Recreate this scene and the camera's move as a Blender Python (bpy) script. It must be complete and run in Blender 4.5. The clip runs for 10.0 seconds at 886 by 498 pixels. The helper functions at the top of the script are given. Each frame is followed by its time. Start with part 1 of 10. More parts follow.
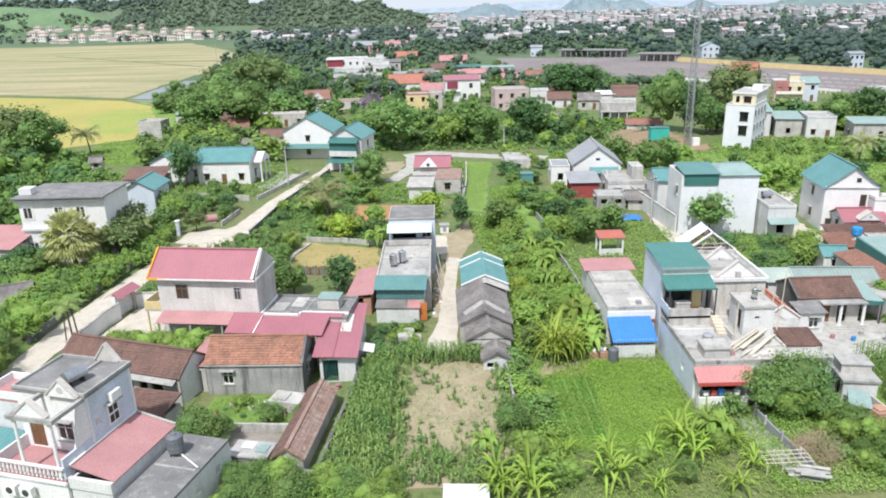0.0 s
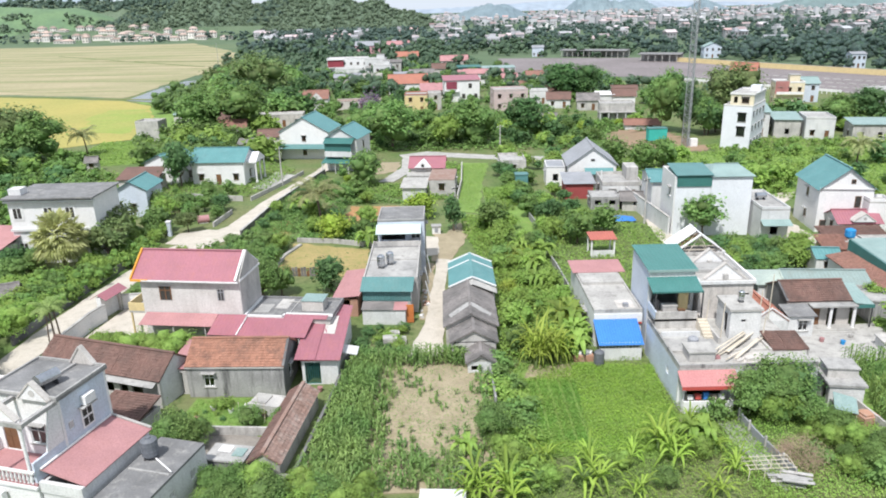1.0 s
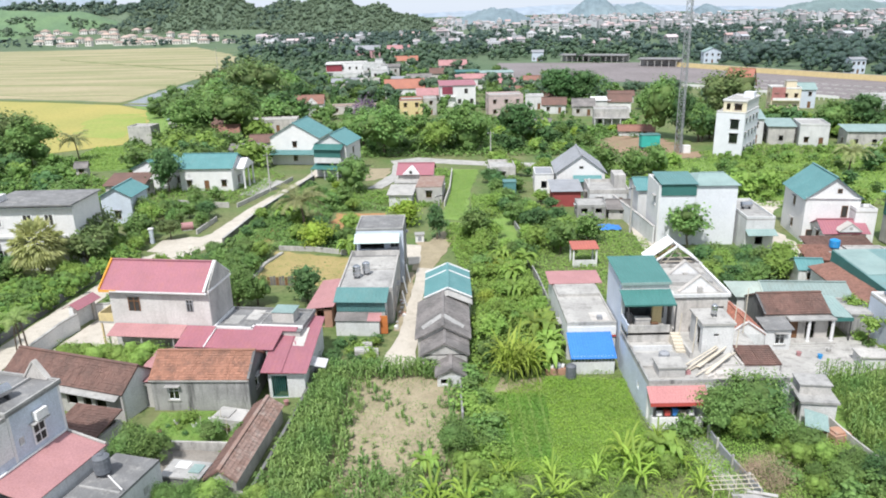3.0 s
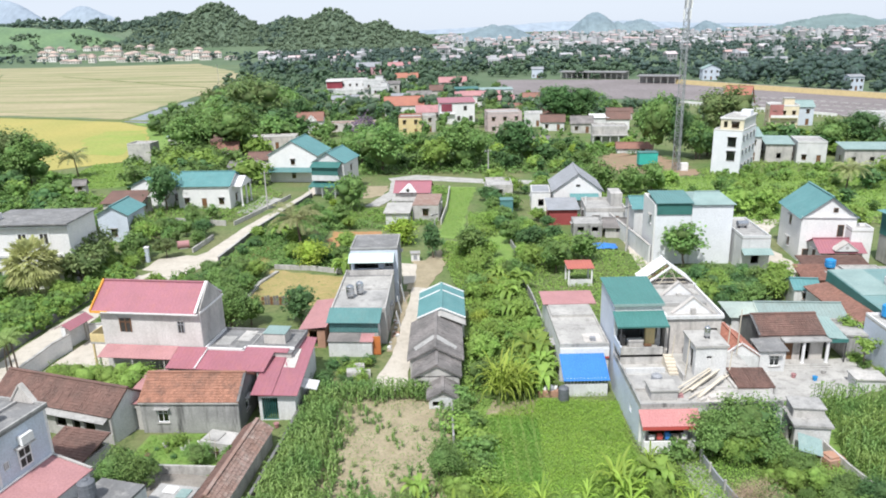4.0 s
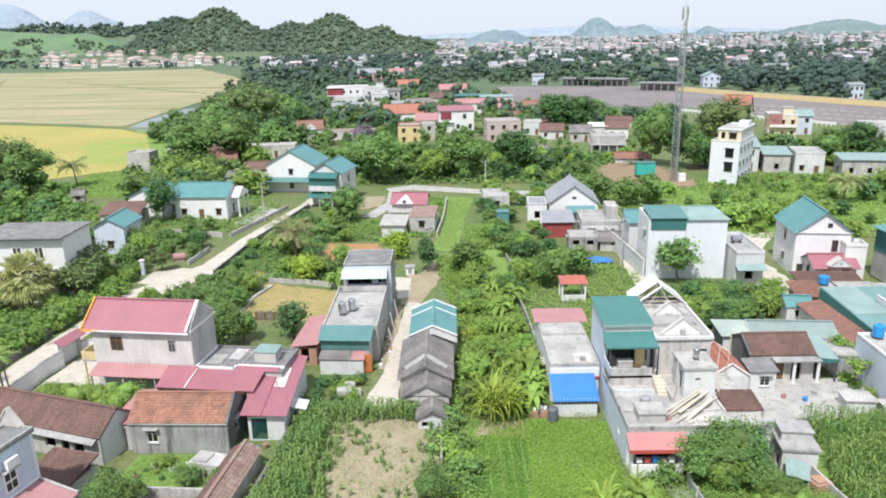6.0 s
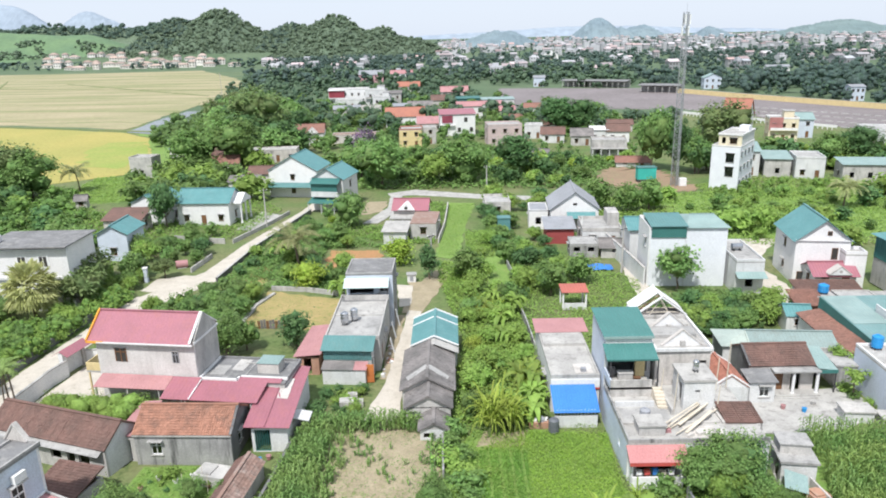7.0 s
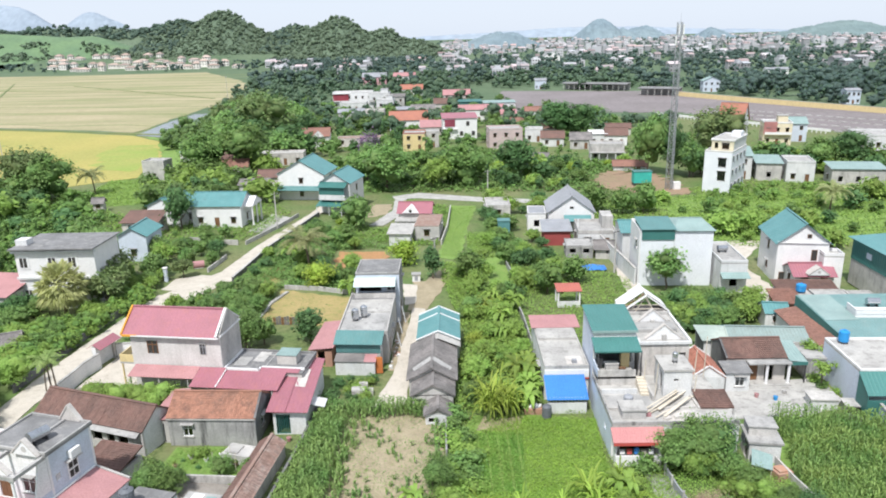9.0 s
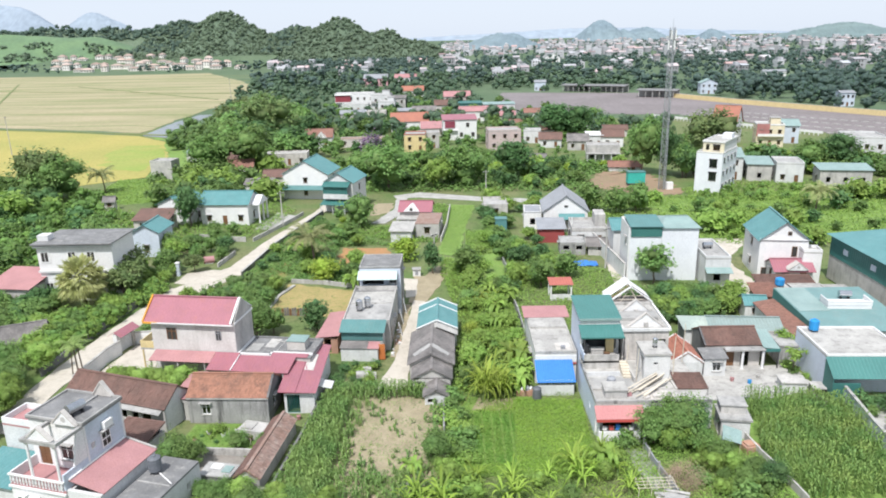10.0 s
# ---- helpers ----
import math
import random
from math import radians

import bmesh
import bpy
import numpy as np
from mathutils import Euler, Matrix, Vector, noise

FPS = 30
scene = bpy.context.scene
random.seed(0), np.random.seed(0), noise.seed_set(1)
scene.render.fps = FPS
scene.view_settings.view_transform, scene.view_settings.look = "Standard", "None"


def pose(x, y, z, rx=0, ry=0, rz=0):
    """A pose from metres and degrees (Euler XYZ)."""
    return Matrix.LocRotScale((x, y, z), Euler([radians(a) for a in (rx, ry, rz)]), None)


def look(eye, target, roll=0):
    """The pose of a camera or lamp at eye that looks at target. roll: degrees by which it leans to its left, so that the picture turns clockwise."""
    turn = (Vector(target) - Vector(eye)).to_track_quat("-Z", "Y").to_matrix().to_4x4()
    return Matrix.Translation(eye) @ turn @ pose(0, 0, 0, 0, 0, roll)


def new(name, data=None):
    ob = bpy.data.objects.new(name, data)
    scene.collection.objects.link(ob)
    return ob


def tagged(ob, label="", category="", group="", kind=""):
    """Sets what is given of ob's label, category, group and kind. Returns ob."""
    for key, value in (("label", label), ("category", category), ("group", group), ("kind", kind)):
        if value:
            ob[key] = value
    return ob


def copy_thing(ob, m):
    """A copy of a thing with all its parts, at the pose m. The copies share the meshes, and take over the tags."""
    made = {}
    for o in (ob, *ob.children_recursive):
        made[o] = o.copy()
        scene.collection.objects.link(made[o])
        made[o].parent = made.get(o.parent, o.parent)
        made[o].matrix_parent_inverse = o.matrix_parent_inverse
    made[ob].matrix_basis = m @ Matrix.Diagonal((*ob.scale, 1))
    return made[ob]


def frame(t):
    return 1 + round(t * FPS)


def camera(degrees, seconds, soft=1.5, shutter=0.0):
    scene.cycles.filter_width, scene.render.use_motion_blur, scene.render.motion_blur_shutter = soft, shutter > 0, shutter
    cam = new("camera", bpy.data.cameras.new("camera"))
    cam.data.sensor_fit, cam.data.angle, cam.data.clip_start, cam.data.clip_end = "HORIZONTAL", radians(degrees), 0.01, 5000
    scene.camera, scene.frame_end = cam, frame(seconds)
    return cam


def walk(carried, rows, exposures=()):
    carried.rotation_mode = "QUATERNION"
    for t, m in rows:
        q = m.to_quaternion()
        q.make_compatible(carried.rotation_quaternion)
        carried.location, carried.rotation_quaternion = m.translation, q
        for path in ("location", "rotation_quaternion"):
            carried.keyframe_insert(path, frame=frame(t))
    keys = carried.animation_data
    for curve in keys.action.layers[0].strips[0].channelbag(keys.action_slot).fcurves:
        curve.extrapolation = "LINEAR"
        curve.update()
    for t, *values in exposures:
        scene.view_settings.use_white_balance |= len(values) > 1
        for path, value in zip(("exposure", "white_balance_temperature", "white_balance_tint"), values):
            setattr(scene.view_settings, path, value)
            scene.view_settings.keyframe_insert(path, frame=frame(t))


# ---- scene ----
cam = camera(64.0, 10.0, soft=1.9)
PATH = [
    (0, (0.687, -0.257, 29.836), (0.689, 1.636, 29.19), -1.5),
    (0.5, (1.471, -0.004, 29.798), (1.468, 1.889, 29.153), -1.5),
    (1, (2.37, 0.274, 29.751), (2.362, 2.167, 29.106), -1.5),
    (1.5, (3.284, 0.535, 29.739), (3.273, 2.429, 29.094), -1.4),
    (2, (4.071, 0.801, 29.793), (4.058, 2.694, 29.148), -1.4),
    (2.5, (4.703, 1.029, 29.919), (4.688, 2.922, 29.274), -1.4),
    (4, (6.039, 1.52, 30.534), (6.019, 3.43, 29.939), -1.4),
    (4.5, (6.377, 1.653, 30.715), (6.356, 3.565, 30.129), -1.4),
    (5, (6.718, 1.779, 30.992), (6.695, 3.691, 30.406), -1.4),
    (5.5, (7.061, 1.844, 31.357), (7.037, 3.756, 30.773), -1.3),
    (7, (7.113, 1.662, 33.02), (7.084, 3.575, 32.437), -1.4),
    (7.5, (7.045, 1.025, 33.546), (7.014, 2.938, 32.964), -1.4),
    (8, (6.987, -0.169, 34.044), (6.955, 1.744, 33.462), -1.4),
    (8.5, (6.974, -1.958, 34.507), (6.94, -0.045, 33.926), -1.4),
    (9, (7.095, -4.219, 34.993), (7.06, -2.306, 34.411), -1.4),
    (9.5, (7.262, -6.832, 35.475), (7.226, -4.919, 34.893), -1.3),
    (10, (7.424, -9.637, 35.893), (7.387, -7.724, 35.313), -1.3),
]
walk(cam, [(t, look(eye, target, roll)) for t, eye, target, roll in PATH])

# world and sun
SUN_EL, SUN_AZ = 58.0, 200.0          # degrees; azimuth clockwise from +y
world = bpy.data.worlds.new("sky")
scene.world = world
world.use_nodes = True
wn, wl = world.node_tree.nodes, world.node_tree.links
sky = wn.new("ShaderNodeTexSky")
sky.sky_type = "NISHITA"
sky.sun_disc = False
sky.sun_elevation = radians(SUN_EL)
sky.sun_rotation = radians(SUN_AZ)
sky.air_density, sky.dust_density, sky.ozone_density = 1.0, 0.6, 1.0
wn["Background"].inputs["Strength"].default_value = 0.15
haze = wn.new("ShaderNodeHueSaturation")      # a hazy, whitish sky
haze.inputs["Saturation"].default_value = 0.6
wl.new(sky.outputs["Color"], haze.inputs["Color"])
veil = wn.new("ShaderNodeMix")                # thin bright cloud veil over all of it
veil.data_type = "RGBA"
veil.inputs[0].default_value = 0.95
veil.inputs[7].default_value = (2.3, 2.56, 2.98, 1)
wl.new(haze.outputs["Color"], veil.inputs[6])
wl.new(veil.outputs[2], wn["Background"].inputs["Color"])
sun = new("sun", bpy.data.lights.new("sun", "SUN"))
sun.data.energy, sun.data.angle, sun.data.color = 2.45, radians(3.0), (1.0, 0.98, 0.945)
sun_dir = Vector((math.sin(radians(SUN_AZ)) * math.cos(radians(SUN_EL)), math.cos(radians(SUN_AZ)) * math.cos(radians(SUN_EL)), math.sin(radians(SUN_EL))))
sun.matrix_world = look(sun_dir * 300, (0, 0, 0))
scene.view_settings.exposure = 1.08

# ---- materials ----
def mat(name, col, col2=None, rough=0.85, scale=0.5, fine=9.0, bump=0.25, metal=0.0, island=0.0, objrand=0.0, stain=None, stain_amount=0.5, streak=0.25, spec=0.3, bump_dist=0.04, stretch=None):
    """A weathered surface: two colours mixed at a large scale, fine grain, optional streaky stains, random value by island or object."""
    m = bpy.data.materials.new(name)
    m.use_nodes = True
    n, l = m.node_tree.nodes, m.node_tree.links
    b = n["Principled BSDF"]
    b.inputs["Roughness"].default_value = rough
    b.inputs["Metallic"].default_value = metal
    b.inputs["Specular IOR Level"].default_value = spec
    geo = n.new("ShaderNodeNewGeometry")
    big = n.new("ShaderNodeTexNoise")
    big.inputs["Scale"].default_value, big.inputs["Detail"].default_value = scale, 5
    if stretch:
        run = n.new("ShaderNodeMapping")
        run.inputs["Scale"].default_value = stretch
        l.new(geo.outputs["Position"], run.inputs["Vector"])
        l.new(run.outputs["Vector"], big.inputs["Vector"])
    else:
        l.new(geo.outputs["Position"], big.inputs["Vector"])
    ramp = n.new("ShaderNodeMapRange")
    ramp.inputs["From Min"].default_value, ramp.inputs["From Max"].default_value = 0.35, 0.65
    l.new(big.outputs["Fac"], ramp.inputs["Value"])
    mix = n.new("ShaderNodeMix")
    mix.data_type = "RGBA"
    mix.inputs[6].default_value = (*col, 1)
    mix.inputs[7].default_value = (*(col2 or [c * 0.8 for c in col]), 1)
    l.new(ramp.outputs["Result"], mix.inputs[0])
    out = mix.outputs[2]
    if stain:
        mp = n.new("ShaderNodeMapping")
        mp.inputs["Scale"].default_value = (1.0, 1.0, streak)
        l.new(geo.outputs["Position"], mp.inputs["Vector"])
        sn = n.new("ShaderNodeTexNoise")
        sn.inputs["Scale"].default_value, sn.inputs["Detail"].default_value, sn.inputs["Roughness"].default_value = 1.3, 8, 0.68
        l.new(mp.outputs["Vector"], sn.inputs["Vector"])
        sr = n.new("ShaderNodeMapRange")
        sr.inputs["From Min"].default_value, sr.inputs["From Max"].default_value = 0.5, 0.68
        sr.inputs["To Max"].default_value = stain_amount
        l.new(sn.outputs["Fac"], sr.inputs["Value"])
        sm = n.new("ShaderNodeMix")
        sm.data_type = "RGBA"
        l.new(sr.outputs["Result"], sm.inputs[0])
        l.new(out, sm.inputs[6])
        sm.inputs[7].default_value = (*stain, 1)
        out = sm.outputs[2]
    small = n.new("ShaderNodeTexNoise")
    small.inputs["Scale"].default_value, small.inputs["Detail"].default_value = fine, 4
    l.new(geo.outputs["Position"], small.inputs["Vector"])
    vr = n.new("ShaderNodeMapRange")
    vr.inputs["From Min"].default_value, vr.inputs["From Max"].default_value = 0.3, 0.7
    vr.inputs["To Min"].default_value, vr.inputs["To Max"].default_value = 0.86, 1.12
    l.new(small.outputs["Fac"], vr.inputs["Value"])
    hsv = n.new("ShaderNodeHueSaturation")
    l.new(out, hsv.inputs["Color"])
    value = vr.outputs["Result"]
    for amount, source in ((island, geo.outputs["Random Per Island"]), (objrand, None)):
        if not amount:
            continue
        if source is None:
            source = n.new("ShaderNodeObjectInfo").outputs["Random"]
        r = n.new("ShaderNodeMapRange")
        r.inputs["To Min"].default_value, r.inputs["To Max"].default_value = 1 - amount, 1 + amount
        l.new(source, r.inputs["Value"])
        mul = n.new("ShaderNodeMath")
        mul.operation = "MULTIPLY"
        l.new(value, mul.inputs[0])
        l.new(r.outputs["Result"], mul.inputs[1])
        value = mul.outputs[0]
    l.new(value, hsv.inputs["Value"])
    l.new(hsv.outputs["Color"], b.inputs["Base Color"])
    if bump:
        bn = n.new("ShaderNodeBump")
        bn.inputs["Strength"].default_value, bn.inputs["Distance"].default_value = bump, bump_dist
        l.new(small.outputs["Fac"], bn.inputs["Height"])
        l.new(bn.outputs["Normal"], b.inputs["Normal"])
    return m


def leaf_mat(name, col, col2, vary=0.3, through_light=0.38, objrand=0.22, hue=0.008, tuft=None):
    """Foliage: two greens by island and by place, partly translucent."""
    m = bpy.data.materials.new(name)
    m.use_nodes = True
    n, l = m.node_tree.nodes, m.node_tree.links
    b = n["Principled BSDF"]
    b.inputs["Roughness"].default_value = 0.55
    b.inputs["Specular IOR Level"].default_value = 0.25
    geo = n.new("ShaderNodeNewGeometry")
    info = n.new("ShaderNodeObjectInfo")
    noi = n.new("ShaderNodeTexNoise")
    noi.inputs["Scale"].default_value, noi.inputs["Detail"].default_value = 0.45, 3
    l.new(geo.outputs["Position"], noi.inputs["Vector"])
    mr = n.new("ShaderNodeMapRange")
    mr.inputs["From Min"].default_value, mr.inputs["From Max"].default_value = 0.35, 0.65
    l.new(noi.outputs["Fac"], mr.inputs["Value"])
    mix = n.new("ShaderNodeMix")
    mix.data_type = "RGBA"
    mix.inputs[6].default_value, mix.inputs[7].default_value = (*col, 1), (*col2, 1)
    l.new(mr.outputs["Result"], mix.inputs[0])
    hsv = n.new("ShaderNodeHueSaturation")
    l.new(mix.outputs[2], hsv.inputs["Color"])
    r1 = n.new("ShaderNodeMapRange")
    r1.inputs["To Min"].default_value, r1.inputs["To Max"].default_value = 1 - vary, 1 + vary
    l.new(geo.outputs["Random Per Island"], r1.inputs["Value"])
    r2 = n.new("ShaderNodeMapRange")
    r2.inputs["To Min"].default_value, r2.inputs["To Max"].default_value = 1 - objrand, 1 + objrand
    l.new(info.outputs["Random"], r2.inputs["Value"])
    mul = n.new("ShaderNodeMath")
    mul.operation = "MULTIPLY"
    l.new(r1.outputs["Result"], mul.inputs[0])
    l.new(r2.outputs["Result"], mul.inputs[1])
    l.new(mul.outputs[0], hsv.inputs["Value"])
    r3 = n.new("ShaderNodeMapRange")
    r3.inputs["To Min"].default_value, r3.inputs["To Max"].default_value = 0.5 - hue, 0.5 + hue
    l.new(info.outputs["Random"], r3.inputs["Value"])
    l.new(r3.outputs["Result"], hsv.inputs["Hue"])
    l.new(hsv.outputs["Color"], b.inputs["Base Color"])
    if tuft:                                      # relief and tone of leaf tufts: scale, depth
        fine = n.new("ShaderNodeTexNoise")
        fine.inputs["Scale"].default_value, fine.inputs["Detail"].default_value, fine.inputs["Roughness"].default_value = tuft[0], 6, 0.7
        l.new(geo.outputs["Position"], fine.inputs["Vector"])
        bn = n.new("ShaderNodeBump")
        bn.inputs["Strength"].default_value, bn.inputs["Distance"].default_value = 1.0, tuft[1]
        l.new(fine.outputs["Fac"], bn.inputs["Height"])
        l.new(bn.outputs["Normal"], b.inputs["Normal"])
        tone = n.new("ShaderNodeMapRange")
        tone.inputs["From Min"].default_value, tone.inputs["From Max"].default_value = 0.3, 0.7
        tone.inputs["To Min"].default_value, tone.inputs["To Max"].default_value = 0.72, 1.28
        l.new(fine.outputs["Fac"], tone.inputs["Value"])
        m2 = n.new("ShaderNodeMath")
        m2.operation = "MULTIPLY"
        l.new(mul.outputs[0], m2.inputs[0])
        l.new(tone.outputs["Result"], m2.inputs[1])
        l.new(m2.outputs[0], hsv.inputs["Value"])
    tr = n.new("ShaderNodeBsdfTranslucent")
    l.new(hsv.outputs["Color"], tr.inputs["Color"])
    ms = n.new("ShaderNodeMixShader")
    ms.inputs[0].default_value = through_light
    l.new(b.outputs[0], ms.inputs[1])
    l.new(tr.outputs[0], ms.inputs[2])
    l.new(ms.outputs[0], n["Material Output"].inputs["Surface"])
    return m


GRIME = (0.16, 0.155, 0.14)
M_WHITE = mat("white_plaster", (0.622, 0.622, 0.622), (0.538, 0.546, 0.554), stain=(0.34, 0.33, 0.31), stain_amount=0.35)
M_PALEPL = mat("pale_rendered_plaster", (0.63, 0.61, 0.6), (0.52, 0.5, 0.485), scale=0.35, stain=(0.36, 0.34, 0.32), stain_amount=0.5)
M_CLEAN = mat("white_paint", (0.722, 0.713, 0.713), (0.669, 0.669, 0.678), stain=(0.5, 0.49, 0.47), stain_amount=0.2)
# Pale blue paint, and bluish shade coloured into the villa's white east side.
M_BLUEWHITE = mat("pale_blue_paint", (0.533, 0.585, 0.671), (0.482, 0.533, 0.619), stain=(0.4, 0.42, 0.45), stain_amount=0.25)
M_COOLWHITE = mat("cool_white_paint", (0.69, 0.71, 0.75), (0.65, 0.67, 0.715), stain=(0.5, 0.51, 0.53), stain_amount=0.15)
M_GREYPL = mat("weathered_grey_plaster", (0.5, 0.48, 0.46), (0.38, 0.37, 0.36), stain=GRIME, stain_amount=0.55)
M_BEIGEPL = mat("beige_grey_plaster", (0.57, 0.535, 0.51), (0.46, 0.435, 0.41), stain=(0.24, 0.225, 0.21), stain_amount=0.55)
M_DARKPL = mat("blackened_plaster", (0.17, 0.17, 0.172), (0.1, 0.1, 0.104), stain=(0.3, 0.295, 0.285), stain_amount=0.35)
M_YELLOW = mat("yellow_paint", (0.66, 0.53, 0.28), (0.6, 0.48, 0.26), stain=(0.4, 0.32, 0.2), stain_amount=0.3)
M_STREAK = mat("streaked_plaster", (0.36, 0.355, 0.35), (0.25, 0.248, 0.245), stain=(0.05, 0.05, 0.05), stain_amount=0.9, streak=0.12)
M_ROOFC = mat("roof_concrete", (0.405, 0.396, 0.387), (0.297, 0.293, 0.288), stain=(0.15, 0.15, 0.145), stain_amount=0.6, streak=1.0)
M_DARKC = mat("dark_roof_concrete", (0.21, 0.21, 0.215), (0.15, 0.15, 0.152), stain=(0.36, 0.35, 0.335), stain_amount=0.6, streak=1.0)
M_LIGHTC = mat("light_concrete", (0.44, 0.428, 0.41), (0.345, 0.335, 0.322), stain=(0.17, 0.165, 0.155), stain_amount=0.65, streak=1.0)
M_YARD = mat("dull_brown_concrete", (0.29, 0.265, 0.24), (0.22, 0.2, 0.18), stain=(0.13, 0.12, 0.1), stain_amount=0.5, streak=1.0)
M_PATH = mat("lane_concrete", (0.52, 0.475, 0.415), (0.46, 0.42, 0.365), stain=(0.3, 0.26, 0.2), stain_amount=0.45, streak=1.0)
M_PINK = mat("pink_red_metal", (0.335, 0.132, 0.165), (0.3, 0.122, 0.15), rough=0.5, bump=0.05, stain=(0.36, 0.14, 0.13), stain_amount=0.5, streak=1.0, spec=0.4)
M_SALMON = mat("salmon_roof_paint", (0.41, 0.215, 0.22), (0.355, 0.185, 0.192), rough=0.7, stain=(0.36, 0.18, 0.17), stain_amount=0.5, streak=1.0)
M_RED = mat("red_metal", (0.5, 0.09, 0.08), (0.43, 0.08, 0.07), rough=0.5, bump=0.05)
M_TEAL = mat("teal_metal", (0.095, 0.215, 0.215), (0.08, 0.185, 0.185), rough=0.5, bump=0.05, stain=(0.14, 0.22, 0.21), stain_amount=0.4, streak=1.0, spec=0.4)
M_TEALD = mat("deep_teal_metal", (0.048, 0.165, 0.152), (0.042, 0.14, 0.13), rough=0.5, bump=0.05, spec=0.4)
M_TEALR = mat("smooth_teal_metal", (0.062, 0.192, 0.178), (0.056, 0.172, 0.16), rough=0.45, bump=0.03, stain=(0.08, 0.2, 0.19), stain_amount=0.4, spec=0.4)
M_TEALP = mat("pale_teal_metal", (0.25, 0.345, 0.335), (0.21, 0.295, 0.285), rough=0.45, bump=0.05, stain=(0.3, 0.36, 0.34), stain_amount=0.4, streak=1.0)
M_TEALB = mat("bright_teal_metal", (0.105, 0.25, 0.258), (0.09, 0.22, 0.228), rough=0.45, bump=0.05, stain=(0.2, 0.33, 0.33), stain_amount=0.3, streak=1.0)
M_GREYM = mat("grey_metal_sheet", (0.3, 0.31, 0.34), (0.25, 0.26, 0.28), rough=0.5, bump=0.05, stain=(0.2, 0.19, 0.18), stain_amount=0.4, streak=1.0)
M_FIBRO = mat("old_fibre_cement", (0.235, 0.215, 0.21), (0.135, 0.128, 0.125), stain=(0.11, 0.105, 0.1), stain_amount=0.6, streak=1.0, island=0.12)
M_BLUE = mat("blue_tarpaulin", (0.05, 0.2, 0.55), (0.045, 0.18, 0.5), rough=0.5, bump=0.1)
M_TILE = mat("orange_clay_tile", (0.33, 0.165, 0.115), (0.27, 0.14, 0.1), island=0.15, stain=(0.13, 0.085, 0.07), stain_amount=0.7, streak=1.0)
M_TILEB = mat("brown_clay_tile", (0.18, 0.105, 0.088), (0.135, 0.085, 0.073), island=0.12, stain=(0.1, 0.075, 0.065), stain_amount=0.5, streak=1.0)
M_TILEM = mat("dull_red_tile", (0.26, 0.135, 0.105), (0.215, 0.115, 0.092), island=0.14, stain=(0.14, 0.09, 0.07), stain_amount=0.5, streak=1.0)
M_TILEO = mat("lichened_clay_tile", (0.24, 0.15, 0.12), (0.27, 0.19, 0.165), island=0.2, stain=(0.34, 0.3, 0.27), stain_amount=0.6, streak=1.0)
M_TILER = mat("bright_orange_tile", (0.36, 0.155, 0.11), (0.32, 0.14, 0.105), island=0.2)
M_WHITEF = mat("white_frame", (0.8, 0.8, 0.8), rough=0.5, bump=0)
M_WOOD = mat("brown_wood", (0.2, 0.1, 0.05), (0.15, 0.08, 0.045), rough=0.6)
M_WOODP = mat("pale_timber", (0.6, 0.54, 0.45), (0.5, 0.45, 0.37), rough=0.8)
M_ORANGE = mat("orange_wood", (0.5, 0.17, 0.05), (0.42, 0.14, 0.05), rough=0.6)
M_IRON = mat("dark_iron", (0.06, 0.06, 0.065), rough=0.6, bump=0)
M_STEEL = mat("galvanised_steel", (0.42, 0.43, 0.45), (0.35, 0.36, 0.38), rough=0.45, metal=0.6, bump=0.05)
M_STAINLESS = mat("stainless_steel", (0.62, 0.63, 0.65), rough=0.25, metal=1.0, bump=0.02)
M_TANKB = mat("blue_plastic", (0.03, 0.27, 0.6), rough=0.4, bump=0)
M_TANKD = mat("dark_grey_plastic", (0.14, 0.15, 0.17), rough=0.5, bump=0)
# Flat near-black that stands for the unlit space behind panes and vents.
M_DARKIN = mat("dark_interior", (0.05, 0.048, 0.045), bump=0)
M_BRICK = mat("raw_brick", (0.42, 0.24, 0.17), (0.35, 0.2, 0.15), stain=(0.4, 0.36, 0.32), stain_amount=0.5)
M_STONE = mat("stone_wall", (0.33, 0.31, 0.29), (0.22, 0.21, 0.2), island=0.3, stain=(0.1, 0.1, 0.09), stain_amount=0.6)
M_BARK = mat("bark", (0.17, 0.13, 0.1), (0.11, 0.085, 0.065), fine=14)
# Ground kept dark green so gaps among plants pass for shaded growth.
M_GROUND = mat("village_ground", (0.105, 0.165, 0.05), (0.165, 0.175, 0.08), scale=0.12, fine=2.2, bump=0.6, stain=(0.045, 0.085, 0.022), stain_amount=0.8, streak=1.0)
M_GRASS = mat("bright_grass", (0.175, 0.28, 0.066), (0.145, 0.24, 0.056), scale=0.35, fine=3.5, bump=0.7, stain=(0.23, 0.22, 0.1), stain_amount=0.5, streak=1.0)
M_SOIL = mat("tilled_soil", (0.35, 0.295, 0.205), (0.28, 0.235, 0.16), scale=0.6, fine=5, bump=0.7, stain=(0.22, 0.2, 0.1), stain_amount=0.45, streak=1.0)
M_CLAY = mat("orange_clay_soil", (0.42, 0.21, 0.1), (0.34, 0.19, 0.09), scale=0.4, fine=4, bump=0.6, stain=(0.2, 0.2, 0.07), stain_amount=0.6, streak=1.0)
M_OCHRE = mat("dry_yellow_grass", (0.36, 0.275, 0.125), (0.3, 0.25, 0.105), scale=0.5, fine=5, bump=0.7, stain=(0.19, 0.23, 0.06), stain_amount=0.75, streak=1.0)
